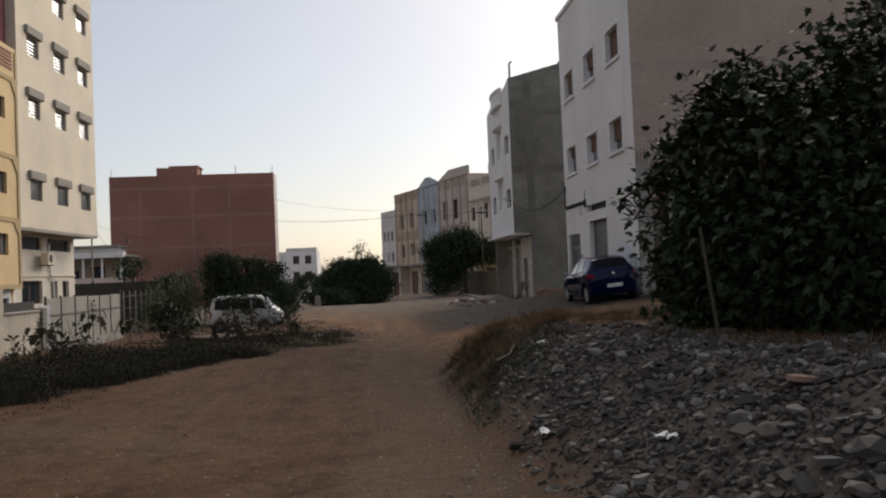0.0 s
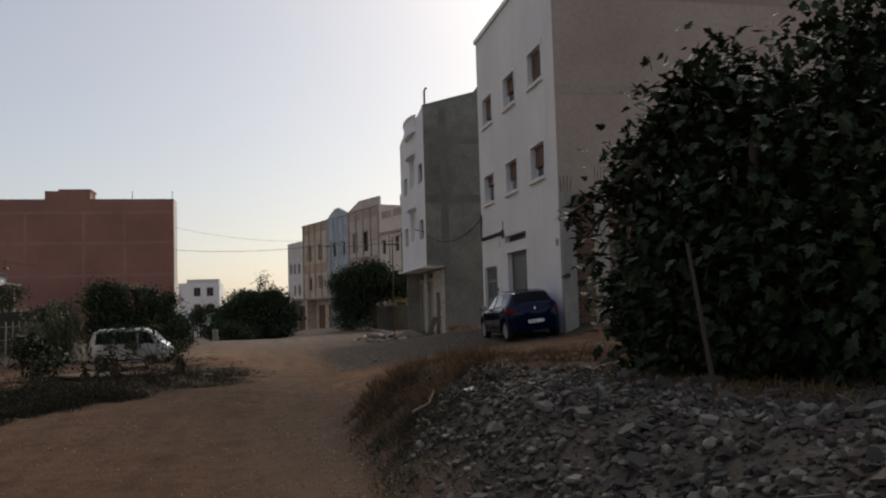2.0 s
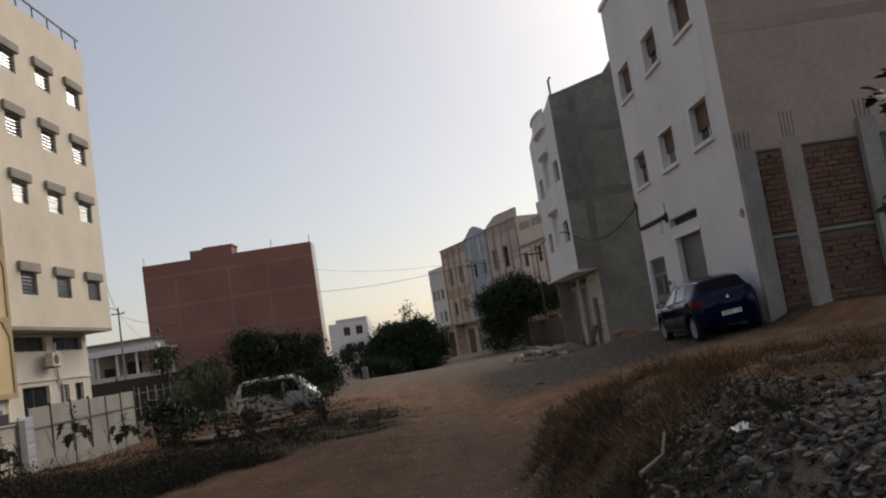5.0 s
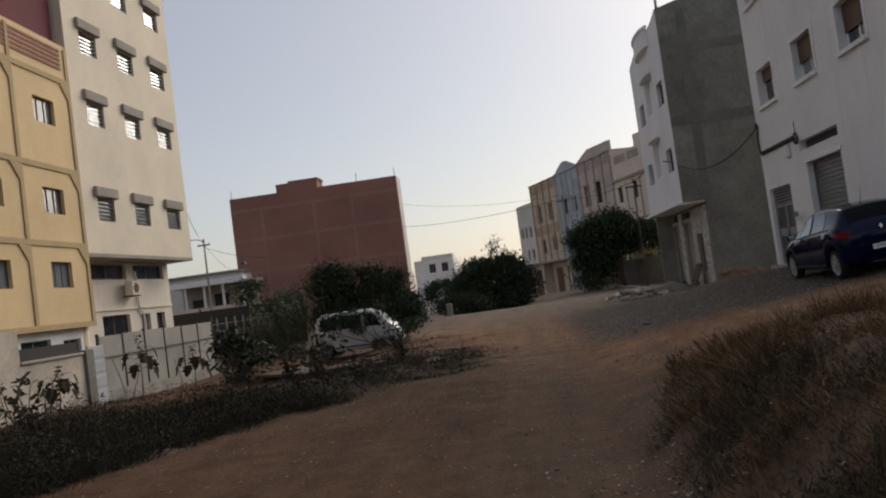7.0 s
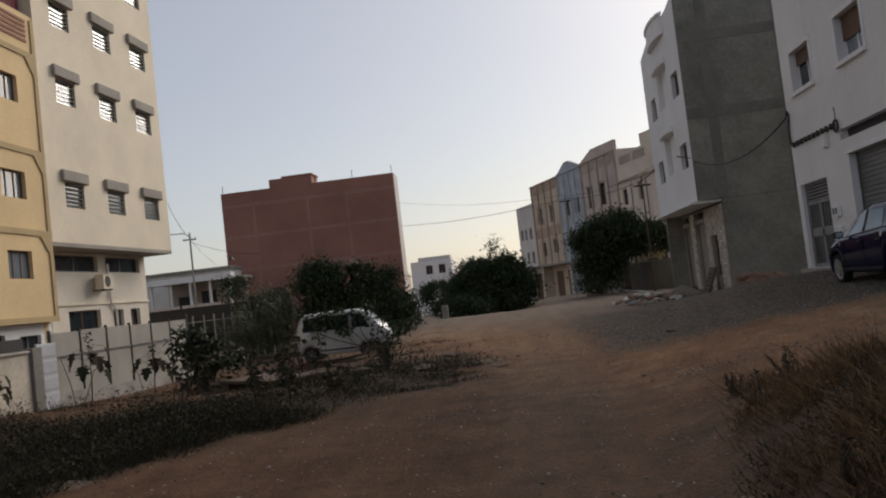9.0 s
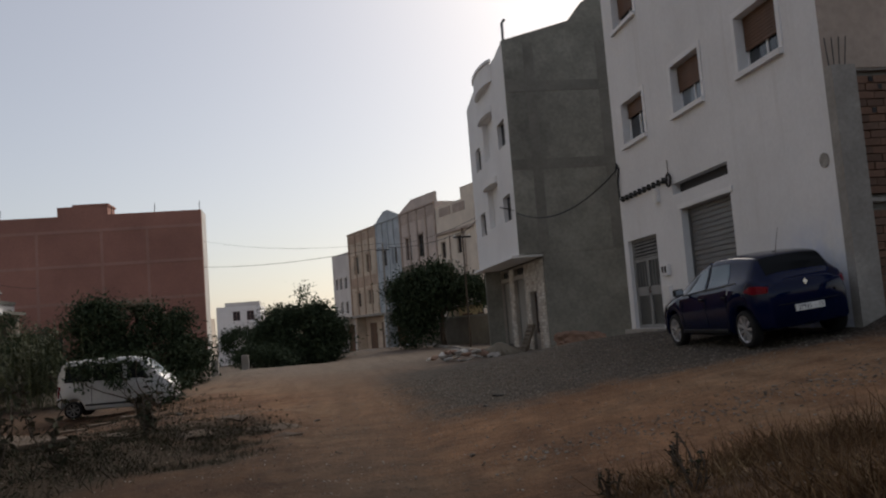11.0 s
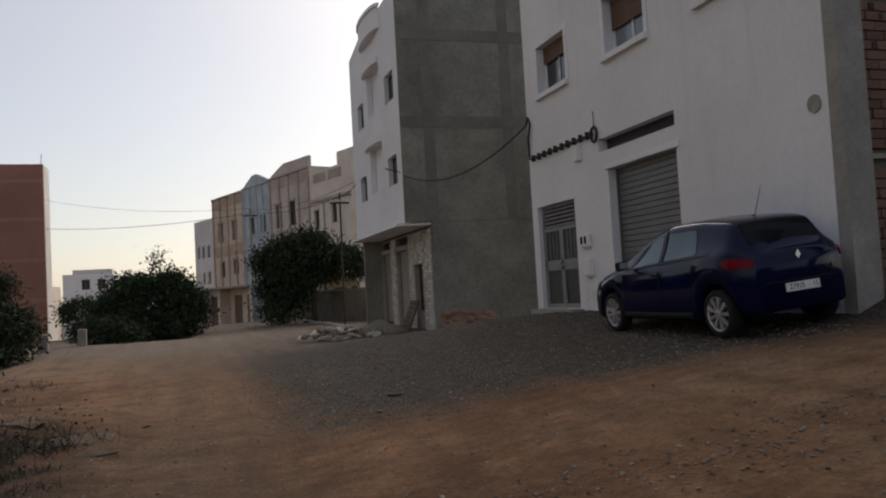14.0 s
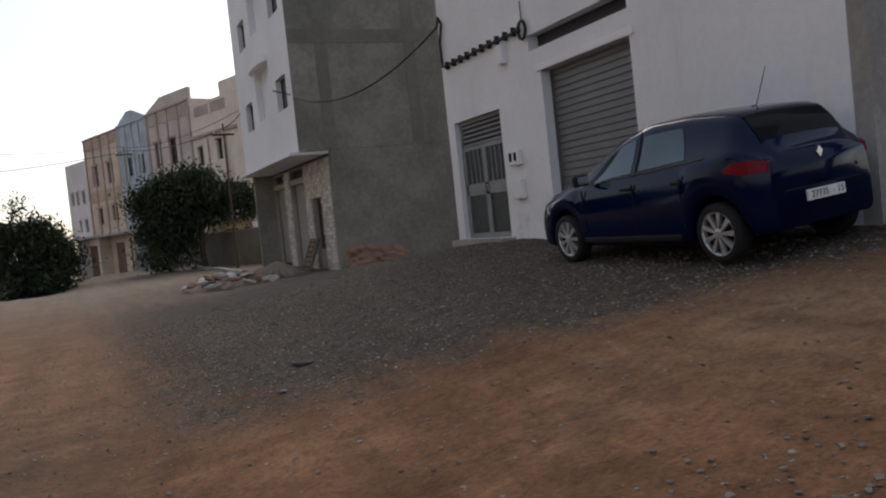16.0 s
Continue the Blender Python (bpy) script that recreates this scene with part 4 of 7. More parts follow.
def cream_house():
    """The tall cream block with louvred windows under grey hoods and a jutting upper part."""
    h = thing("apartment_house", (0, 0, 0), "tall cream plastered apartment house with louvred windows", "house")
    f = Face((-15.05, 30.0), (0.045, 0.999), (-0.999, 0.045))
    cols = ((0.27, 1.49), (3.17, 4.46), (6.1, 7.42))
    wins = [(a, b, z, z + 0.92) for z in (6.25, 10.1, 12.98, 15.82) for a, b in cols]
    part("front_wall", f.wall(-0.8, 8.28, 4.94, 19.15, wins), M_CREAM, h, "cream plaster with rain streaks")
    for n, (a, b, c, d) in enumerate(wins):
        w = add_window(h, f, a, b, c, d, 0.1, M_IRON, M_SHEEN if c > 8 else M_SKYGLASS, 1, bars=6)
        bm = bmesh.new()
        f.box(a - 0.22, b + 0.2, d + 0.01, d + 0.42, -0.15, -0.004, bm)
        bmesh.ops.bevel(bm, geom=bm.edges[:], offset=0.03, segments=1, affect="EDGES")
        part("shutter_box", bm, M_CEMENT_L, h, "grey rendered shutter box")
    bm = bmesh.new()
    for k in range(7):
        f.box(-0.6 + k * 1.4, -0.52 + k * 1.4, 19.15, 19.75, 0.05, 0.1, bm)
    f.box(-0.7, 8.2, 19.75, 19.82, 0.04, 0.11, bm)
    part("roof_railing", bm, M_IRON, h)
    part("soffit", f.box(-0.8, 8.28, 4.8, 4.936, 0.0, 1.9), M_CEMENT_L, h)
    part("side_wall", f.box(8.06, 8.28, 4.94, 19.15, 0.254, 10), M_CREAM, h)
    part("side_wall", f.box(-0.8, -0.58, 4.94, 19.15, 0.254, 10), M_CREAM, h)
    part("back_wall", f.box(-0.57, 8.05, -1, 19.15, 9.78, 10), M_CREAM, h)
    part("roof", f.box(-0.57, 8.05, 18.4, 18.6, 0.26, 9.7), M_CONCRETE, h)
    # set-back ground floor
    g = Face((-16.2, 30.0), (0.045, 0.999), (-0.999, 0.045))
    gw = [(-0.2, 0.5, 4.05, 4.7), (1.1, 4.0, 4.05, 4.7), (4.6, 7.4, 4.05, 4.7), (0.0, 0.6, 1.5, 2.5), (1.7, 3.9, 1.4, 2.55), (4.9, 5.7, 1.5, 2.5), (6.3, 7.1, 0.4, 2.5)]
    part("ground_front", g.wall(-0.6, 7.9, -1.2, 4.79, gw), M_LIME, h, "warm whitewashed ground floor")
    for w in gw:
        add_window(h, g, *w, 0.15, M_WOOD if w[2] < 3 else M_METAL, M_GLASS, 2)
    part("ledge", g.box(-0.6, 7.9, 2.75, 2.83, -0.06, -0.004), M_CREAM, h)
    part("ground_side", g.box(7.68, 7.9, -1.2, 4.79, 0.254, 8.6), M_LIME, h)
    part("drain_pipe", add_tube(bmesh.new(), (g.at(4.6, 4.4, -0.08), g.at(4.65, 2.8, -0.08), g.at(5.0, 2.4, -0.08), g.at(5.05, 0, -0.08)), 0.05, 8), M_WHITE2, h)
    ac = thing("air_conditioner", g.at(3.8, 3.62, -0.35), "beige outdoor air conditioner unit on a whitewashed wall", "air conditioner")
    part("case", add_box(bmesh.new(), -0.17, 0.17, -0.42, 0.42, -0.3, 0.3, 0.02), M_CREAM, ac)
    part("fan_grille", add_disc_bar(bmesh.new(), (0.178, -0.08, 0), (1, 0, 0), 0.22, 0.012, 24), M_IRON, ac)
    for y in (-0.3, 0.3):
        part("bracket", box(-0.34, 0.15, y - 0.02, y + 0.02, -0.34, -0.302), M_IRON, ac)
    return h


CH = cream_house()


def yellow_house():
    """The yellow house beside it: panels between tan bands, with clipped corners."""
    h = thing("yellow_house", (0, 0, 0), "yellow plastered house with tan bands and sash windows", "house")
    f = Face((-15.62, 0), (0, 1), (-1, 0))
    wins = [(a, a + 1.36, z, z + 0.95) for z in (3.7, 6.43, 9.8) for a in (23.75, 27.47)] + [(a, a + 1.36, z, z + 0.95) for z in (3.7, 6.43, 9.8) for a in (20.0, 16.3)]
    part("front_wall", f.wall(12.0, 30.1, 2.2, 13.2, wins), M_YELLOW, h)
    for n, w in enumerate(wins):
        add_window(h, f, *w, 0.14, M_WOOD, M_SKYGLASS, 3)
    for z in (2.2, 5.2, 8.05, 11.6):
        part("band", f.box(12.0, 30.1, z, z + 0.2, -0.05, -0.004), M_YTRIM, h)
    for u in (29.88, 26.1, 22.3, 18.5, 14.7):
        for a, b in ((2.404, 5.196), (5.404, 8.046), (8.254, 11.596), (11.804, 13.05)):
            part("upright_band", f.box(u, u + 0.2, a, b, -0.05, -0.004), M_YTRIM, h)
            if b < 13:
                bm = bmesh.new()
                v = [bm.verts.new(f.at(*p)) for p in ((u, b, -0.05), (u - 0.5, b, -0.05), (u, b - 0.6, -0.05), (u, b, -0.004), (u - 0.5, b, -0.004), (u, b - 0.6, -0.004))]
                for i in ((0, 1, 2), (5, 4, 3), (0, 3, 4, 1), (1, 4, 5, 2), (2, 5, 3, 0)):
                    bm.faces.new([v[k] for k in i])
                bmesh.ops.recalc_face_normals(bm, faces=bm.faces[:])
                part("corner_piece", bm, M_YTRIM, h)
    for k in range(5):
        part("brick_course", f.box(12.1, 29.6, 12.15 + k * 0.18, 12.25 + k * 0.18, -0.035, -0.006), M_REDBRICK, h)
    g = Face((-15.9, 0), (0, 1), (-1, 0))
    gw = [(28.2, 29.4, 0.9, 1.8), (25.6, 27.4, 0.8, 1.9), (23.6, 24.7, 0.9, 1.8)]
    part("ground_front", g.wall(12.0, 30.1, -0.6, 2.19, gw), M_WHITE2, h)
    for w in gw:
        add_window(h, g, *w, 0.12, M_METAL, M_GLASS, 2)
    part("side_wall", box(-25, -15.88, 12.0, 12.25, -0.6, 13.1), M_YELLOW, h)
    part("side_wall", box(-25, -15.88, 29.66, 29.89, -0.6, 13.1), M_YELLOW, h)
    part("back_wall", box(-25.3, -25.004, 12.0, 29.89, -0.6, 13.1), M_YELLOW, h)
    part("roof", box(-24.9, -15.9, 12.3, 29.6, 12.2, 12.4), M_CONCRETE, h)
    part("roof_room", box(-24.0, -15.95, 20.0, 29.85, 12.5, 17.5), surface("maroon_wash", (0.16, 0.035, 0.05), 0.85, stain=0.6, amount=0.25), h, "maroon painted roof room")
    return h


YH = yellow_house()
# its front stands nearly flush with the cream house
YH.matrix_world = Matrix.Translation((0.0146, 0.0465, 0.053)) @ Matrix.Scale(0.969, 4)

# ---- vehicles ----
class Body:
    """A car body described by curves along its length (0 at the nose)."""

    def __init__(self, length, top, belt, half, roof, floor, arches, arch_r, hub_z):
        self.L, self.curves = length, (top, belt, half, roof, floor)
        self.arches, self.ar, self.hz = arches, arch_r, hub_z

    def val(self, k, s):
        c = self.curves[k]
        e = 0.04 * self.L
        xs, ys = [p[0] for p in c], [p[1] for p in c]
        return float(sum(np.interp(min(self.L, max(0, s + d * e)), xs, ys) * w for d, w in ((-0.6, 0.25), (0, 0.5), (0.6, 0.25))))

    def ring(self, s):
        """Half section from the sill up to the middle of the roof, as (half width, z)."""
        top, belt, w, r, low = (self.val(k, s) for k in range(5))
        belt = min(belt, top - 0.03)
        for a in self.arches:
            if abs(s - a) < self.ar:
                low = max(low, self.hz + math.sqrt(self.ar ** 2 - (s - a) ** 2))
        low = min(low, belt - 0.08)
        pts = [(0.0, low), (w * 0.9, low), (w * 0.985, lerp(low, belt, 0.08)), (w, lerp(low, belt, 0.3)), (w * 1.005, lerp(low, belt, 0.55)),
               (w * 0.985, lerp(low, belt, 0.8)), (w * 0.96, lerp(low, belt, 0.93)), (w * 0.94, belt)]
        for t in (0.15, 0.35, 0.55, 0.75, 0.9):
            pts.append((lerp(w * 0.935, r, t + 0.08 * math.sin(t * 3.14)), lerp(belt, top - 0.05, t)))
        pts += [(r * 0.97, top - 0.035), (r * 0.85, top - 0.01), (r * 0.5, top + 0.004), (0.0, top + 0.01)]
        return pts

    def mesh(self, n=84):
        verts, faces = [], []
        for i in range(n + 1):
            s = self.L * i / n
            half = self.ring(s)
            verts += [(x, s, z) for x, z in half] + [(-x, s, z) for x, z in half[-2:0:-1]]
        m = len(verts) // (n + 1)
        for i in range(n):
            for k in range(m):
                faces.append((i * m + k, i * m + (k + 1) % m, (i + 1) * m + (k + 1) % m, (i + 1) * m + k))
        faces += [tuple(range(m)), tuple(range(n * m + m - 1, n * m - 1, -1))]
        bm = bmesh.new()
        vs = [bm.verts.new(v) for v in verts]
        for f in faces:
            bm.faces.new([vs[k] for k in f])
        bmesh.ops.recalc_face_normals(bm, faces=bm.faces[:])
        return bm

    def side_point(self, s, t, out, side):
        """A point on the greenhouse side, t from the belt (0) to the roof edge (1)."""
        half = self.ring(s)[7:14]
        q = t * (len(half) - 1)
        i = min(int(q), len(half) - 2)
        x, z = lerp(half[i][0], half[i + 1][0], q - i), lerp(half[i][1], half[i + 1][1], q - i)
        return ((x + out) * side, s, z + out * 0.3)

    def side_pane(self, s0b, s1b, s0t, s1t, side, t0=0.08, t1=0.86, out=0.006, n=8):
        bm = bmesh.new()
        grid = [[[bm.verts.new(self.side_point(lerp(lerp(s0b, s0t, j / n), lerp(s1b, s1t, j / n), i / n), lerp(t0, t1, j / n), out - d, side)) for i in range(n + 1)] for j in range(n + 1)] for d in (0, 0.012)]
        for g in grid:
            for j in range(n):
                for i in range(n):
                    bm.faces.new((g[j][i], g[j][i + 1], g[j + 1][i + 1], g[j + 1][i]))
        for j in range(n):
            bm.faces.new((grid[0][j][0], grid[0][j + 1][0], grid[1][j + 1][0], grid[1][j][0]))
            bm.faces.new((grid[0][j][n], grid[0][j + 1][n], grid[1][j + 1][n], grid[1][j][n]))
        bmesh.ops.recalc_face_normals(bm, faces=bm.faces[:])
        return bm

    def top_pane(self, s0, s1, k0=0.86, k1=0.9, out=0.007, n=10):
        """Windscreen or rear window laid on the upper surface between two stations."""
        bm = bmesh.new()
        rows = []
        for i in range(n + 1):
            s = lerp(s0, s1, i / n)
            r, top = self.val(3, s) * lerp(k0, k1, i / n), self.val(0, s)
            rows.append([[bm.verts.new((r * q, s, top + out - d + 0.01 - 0.025 * q * q)) for q in (-1, -0.6, -0.2, 0.2, 0.6, 1)] for d in (0, 0.02)])
        for a, b in zip(rows, rows[1:]):
            for d in (0, 1):
                for k in range(5):
                    bm.faces.new((a[d][k], a[d][k + 1], b[d][k + 1], b[d][k]))
        bmesh.ops.recalc_face_normals(bm, faces=bm.faces[:])
        return bm


def lathe(bm, profile, axis_x=True, seg=28):
    """Turn (radius, offset) pairs about the x axis."""
    rings = []
    for r, o in profile:
        rings.append([bm.verts.new((o, r * math.cos(k * math.tau / seg), r * math.sin(k * math.tau / seg))) for k in range(seg)])
    for a, b in zip(rings, rings[1:]):
        for k in range(seg):
            bm.faces.new((a[k], a[(k + 1) % seg], b[(k + 1) % seg], b[k]))
    return bm


def add_wheel(car, x, y, z, r, side, cover=M_ALLOY, spokes=9):
    """A wheel on its hub: tyre, rim, spokes. side is -1 or 1 for the outer face."""
    bm = bmesh.new()
    w = 0.175
    lathe(bm, [(r * 0.74, w / 2), (r * 0.85, w / 2 + 0.008), (r * 0.94, w / 2 - 0.005), (r, w / 2 - 0.03), (r, -w / 2 + 0.03), (r * 0.94, -w / 2 + 0.005), (r * 0.74, -w / 2)], seg=36)
    bmesh.ops.recalc_face_normals(bm, faces=bm.faces[:])
    wheel = part("wheel", lathe(bmesh.new(), [(0.001, -0.02 * side), (r * 0.74, -0.02 * side), (r * 0.74, -0.05 * side), (0.001, -0.05 * side)]), M_PLASTIC, car)
    wheel.matrix_basis = pose(x, y, z)
    part("tyre", bm, M_RUBBER, wheel, smooth=True)
    bm = bmesh.new()
    lathe(bm, [(r * 0.76, 0.075 * side), (r * 0.72, 0.085 * side), (r * 0.67, 0.07 * side), (r * 0.67, 0.03 * side)])
    part("wheel_rim", bm, cover, wheel, "silver wheel rim")
    bm = bmesh.new()
    lathe(bm, [(r * 0.16, 0.04 * side), (r * 0.16, 0.078 * side), (r * 0.1, 0.085 * side), (0.001, 0.085 * side)])
    part("hub_cap", bm, cover, wheel)
    for k in range(spokes):
        bm = bmesh.new()
        a = k * math.tau / spokes
        c, s_ = math.cos(a), math.sin(a)
        pts = []
        for rr, hw in ((r * 0.13, 0.013), (r * 0.69, 0.026)):
            for e in (-1, 1):
                pts.append((rr * c - e * hw * s_, rr * s_ + e * hw * c))
        v = [bm.verts.new((o * side, p[0], p[1])) for o in (0.045, 0.078) for p in pts]
        for f in ((0, 1, 3, 2), (4, 6, 7, 5), (0, 2, 6, 4), (1, 5, 7, 3)):
            bm.faces.new([v[i] for i in f])
        bmesh.ops.recalc_face_normals(bm, faces=bm.faces[:])
        part("spoke", bm, cover, wheel)
    return wheel


HATCH = Body(3.98,
             [(0, 0.60), (0.06, 0.68), (0.35, 0.84), (0.9, 0.96), (1.12, 1.02), (1.9, 1.37), (2.35, 1.46), (2.9, 1.455), (3.4, 1.41), (3.64, 1.365), (3.81, 1.12), (3.9, 0.98), (3.98, 0.92)],
             [(0, 0.52), (0.35, 0.74), (1.0, 0.88), (1.6, 0.91), (2.6, 0.95), (3.3, 1.0), (3.75, 1.02), (4.05, 0.82)],
             [(0, 0.50), (0.08, 0.66), (0.35, 0.78), (0.9, 0.82), (1.6, 0.83), (3.2, 0.84), (3.6, 0.825), (3.82, 0.77), (3.98, 0.60)],
             [(0, 0.45), (0.35, 0.66), (1.1, 0.68), (1.9, 0.58), (2.4, 0.57), (3.4, 0.55), (3.75, 0.55), (3.98, 0.50)],
             [(0, 0.24), (0.3, 0.19), (3.55, 0.2), (3.98, 0.27)], (0.83, 3.40), 0.345, 0.30)


def hatchback(at, turn, lean, paint, name, label):
    """A five-door hatchback, nose at its local origin end, driven towards -y before turning."""
    car = thing(name, at, label, "car")
    car.matrix_world = pose(*at, 0, lean, turn)
    B = HATCH
    part("body", B.mesh(), paint, car, smooth=True)
    for sd in (-1, 1):
        part("front_side_window", B.side_pane(1.5, 2.2, 1.93, 2.2, sd, 0.1, 0.8), M_CARSIDE, car)
        part("rear_side_window", B.side_pane(2.33, 3.06, 2.33, 2.92, sd, 0.12, 0.78), M_CARSIDE, car)
        part("fixed_quarter_light", B.side_pane(1.3, 1.46, 1.74, 1.88, sd, 0.1, 0.76, 0.005), M_CARGLASS, car)
        part("window_trim", B.side_pane(1.3, 3.34, 1.32, 3.32, sd, 0.02, 0.085, 0.008), M_PLASTIC, car)
        part("door_seam", B.side_pane(2.255, 2.285, 2.255, 2.285, sd, 0.0, 0.92, 0.009, 6), M_PLASTIC, car)
        for s0 in (1.32, 2.27, 3.02):
            bm = bmesh.new()
            x = B.val(2, s0)
            add_box(bm, *sorted((sd * (x * 0.99), sd * (x + 0.007))), s0 - 0.005, s0 + 0.005, 0.36, 0.86)
            part("door_gap", bm, M_PLASTIC, car)
        x = B.val(2, 2.0)
        part("sill_trim", add_box(bmesh.new(), *sorted((sd * (x - 0.05), sd * (x + 0.012))), 1.25, 2.95, 0.24, 0.31, 0.02), M_PLASTIC, car)
        for s0 in (2.08, 2.9):
            part("door_handle", add_box(bmesh.new(), *sorted((sd * (x - 0.02), sd * (x + 0.022))), s0, s0 + 0.15, 0.80, 0.83, 0.008), M_PLASTIC, car)
        mir = part("mirror", add_box(bmesh.new(), *sorted((sd * 0.82, sd * 1.0)), 1.42, 1.52, 0.92, 1.05, 0.03), M_PLASTIC, car)
        part("mirror_glass", box(*sorted((sd * 0.84, sd * 0.98)), 1.521, 1.526, 0.94, 1.03), M_CHROME, mir)
        # tail lamp wraps the rear corner
        bm = bmesh.new()
        rows = []
        for k in range(7):
            s = lerp(3.58, 3.955, k / 6)
            xx = B.val(2, s) * 0.985 + 0.012
            h0, h1 = lerp(0.87, 0.815, min(1, k / 3)), lerp(0.885, 0.935, min(1, k / 2)) - 0.015 * max(0, k - 4)
            rows.append((bm.verts.new((sd * xx, s + 0.012, h0)), bm.verts.new((sd * (xx - 0.01), s + 0.012, h1)), bm.verts.new((sd * (xx - 0.05), s, h0)), bm.verts.new((sd * (xx - 0.06), s, h1))))
        for a, b in zip(rows, rows[1:]):
            bm.faces.new((a[0], b[0], b[1], a[1]))
            bm.faces.new((a[1], b[1], b[3], a[3]))
            bm.faces.new((a[0], a[2], b[2], b[0]))
        bm.faces.new((rows[-1][0], rows[-1][2], rows[-1][3], rows[-1][1]))
        bmesh.ops.recalc_face_normals(bm, faces=bm.faces[:])
        part("tail_lamp", bm, M_REDLAMP, car, "red tail lamp")
        bm = bmesh.new()
        rows = []
        for k in range(6):
            s = lerp(0.10, 0.62, k / 5)
            xx = B.val(2, s) * 0.95 + 0.01
            h0, h1 = lerp(0.60, 0.74, k / 5), lerp(0.68, 0.80, k / 5)
            rows.append((bm.verts.new((sd * xx, s, h0)), bm.verts.new((sd * (xx - 0.05), s, h1)), bm.verts.new((sd * (xx - 0.06), s, h0))))
        for a, b in zip(rows, rows[1:]):
            bm.faces.new((a[0], b[0], b[1], a[1]))
            bm.faces.new((a[0], a[2], b[2], b[0]))
        bmesh.ops.recalc_face_normals(bm, faces=bm.faces[:])
        part("headlamp", bm, M_CLEARLAMP, car, "clear headlamp")
        for y in B.arches:
            add_wheel(car, sd * 0.715, y, 0.292, 0.292, sd)
    part("windscreen", B.top_pane(1.18, 1.86), M_CARGLASS, car, smooth=True)
    part("rear_window", B.top_pane(3.61, 3.83, 0.9, 0.97), M_CARGLASS, car, smooth=True)
    plate = part("number_plate", add_box(bmesh.new(), -0.24, 0.24, 3.985, 4.01, 0.475, 0.575, 0.003), M_PLATE, car, "white number plate with black figures")
    for text, x, size in (("27935", -0.09, 0.088), ("-", 0.085, 0.07), ("15", 0.175, 0.088)):
        cu = bpy.data.curves.new("figures", "FONT")
        cu.body, cu.size, cu.align_x, cu.align_y, cu.extrude = text, size, "CENTER", "CENTER", 0.0015
        tmp = bpy.data.objects.new("figures", cu)
        me = bpy.data.meshes.new_from_object(tmp)
        bpy.data.objects.remove(tmp)
        o = part("figures", me, M_INK, plate)
        o.matrix_basis = pose(-x, 4.012, 0.525, 90, 0, 180)
    part("badge", add_prism(bmesh.new(), [(-0.04, 0.90), (0, 0.845), (0.04, 0.90), (0, 0.955)], 3.88, 3.993, "y"), M_CHROME, car, "silver diamond-shaped badge")
    part("keyhole", add_disc_bar(bmesh.new(), (-0.46, 3.965, 0.72), (0, 1, 0), 0.022, 0.03, 14), M_CHROME, car)
    part("tailgate_seam", box(-0.5, 0.5, 3.975, 3.99, 0.60, 0.612), M_PLASTIC, car)
    part("antenna", add_tube(bmesh.new(), ((0, 3.3, 1.39), (0, 3.34, 1.43), (0, 3.52, 1.78)), 0.007, 6, 0.5), M_PLASTIC, car)
    part("antenna_base", add_disc_bar(bmesh.new(), (0, 3.3, 1.41), (0, 0, 1), 0.022, 0.05, 10), M_PLASTIC, car)
    part("underbody", box(-0.6, 0.6, 0.3, 3.3, 0.21, 0.34), M_PLASTIC, car)
    return car


hatchback((7.97, 20.37, 0.985), 180, 5.0, M_BLUEPAINT, "hatchback", "dark blue five-door hatchback parked beside a white wall")

VAN = Body(3.3,
           [(0, 0.74), (0.05, 0.92), (0.18, 1.02), (0.34, 1.12), (0.82, 1.62), (1.1, 1.72), (2.2, 1.73), (3.0, 1.70), (3.2, 1.64), (3.3, 1.2)],
           [(0, 0.66), (0.3, 0.98), (0.8, 1.02), (3.3, 1.02)],
           [(0, 0.60), (0.1, 0.68), (0.4, 0.72), (3.1, 0.72), (3.3, 0.66)],
           [(0, 0.58), (0.45, 0.64), (1.0, 0.60), (3.0, 0.60), (3.3, 0.58)],
           [(0, 0.26), (0.3, 0.22), (3.0, 0.24), (3.3, 0.34)], (0.82, 2.86), 0.32, 0.26)


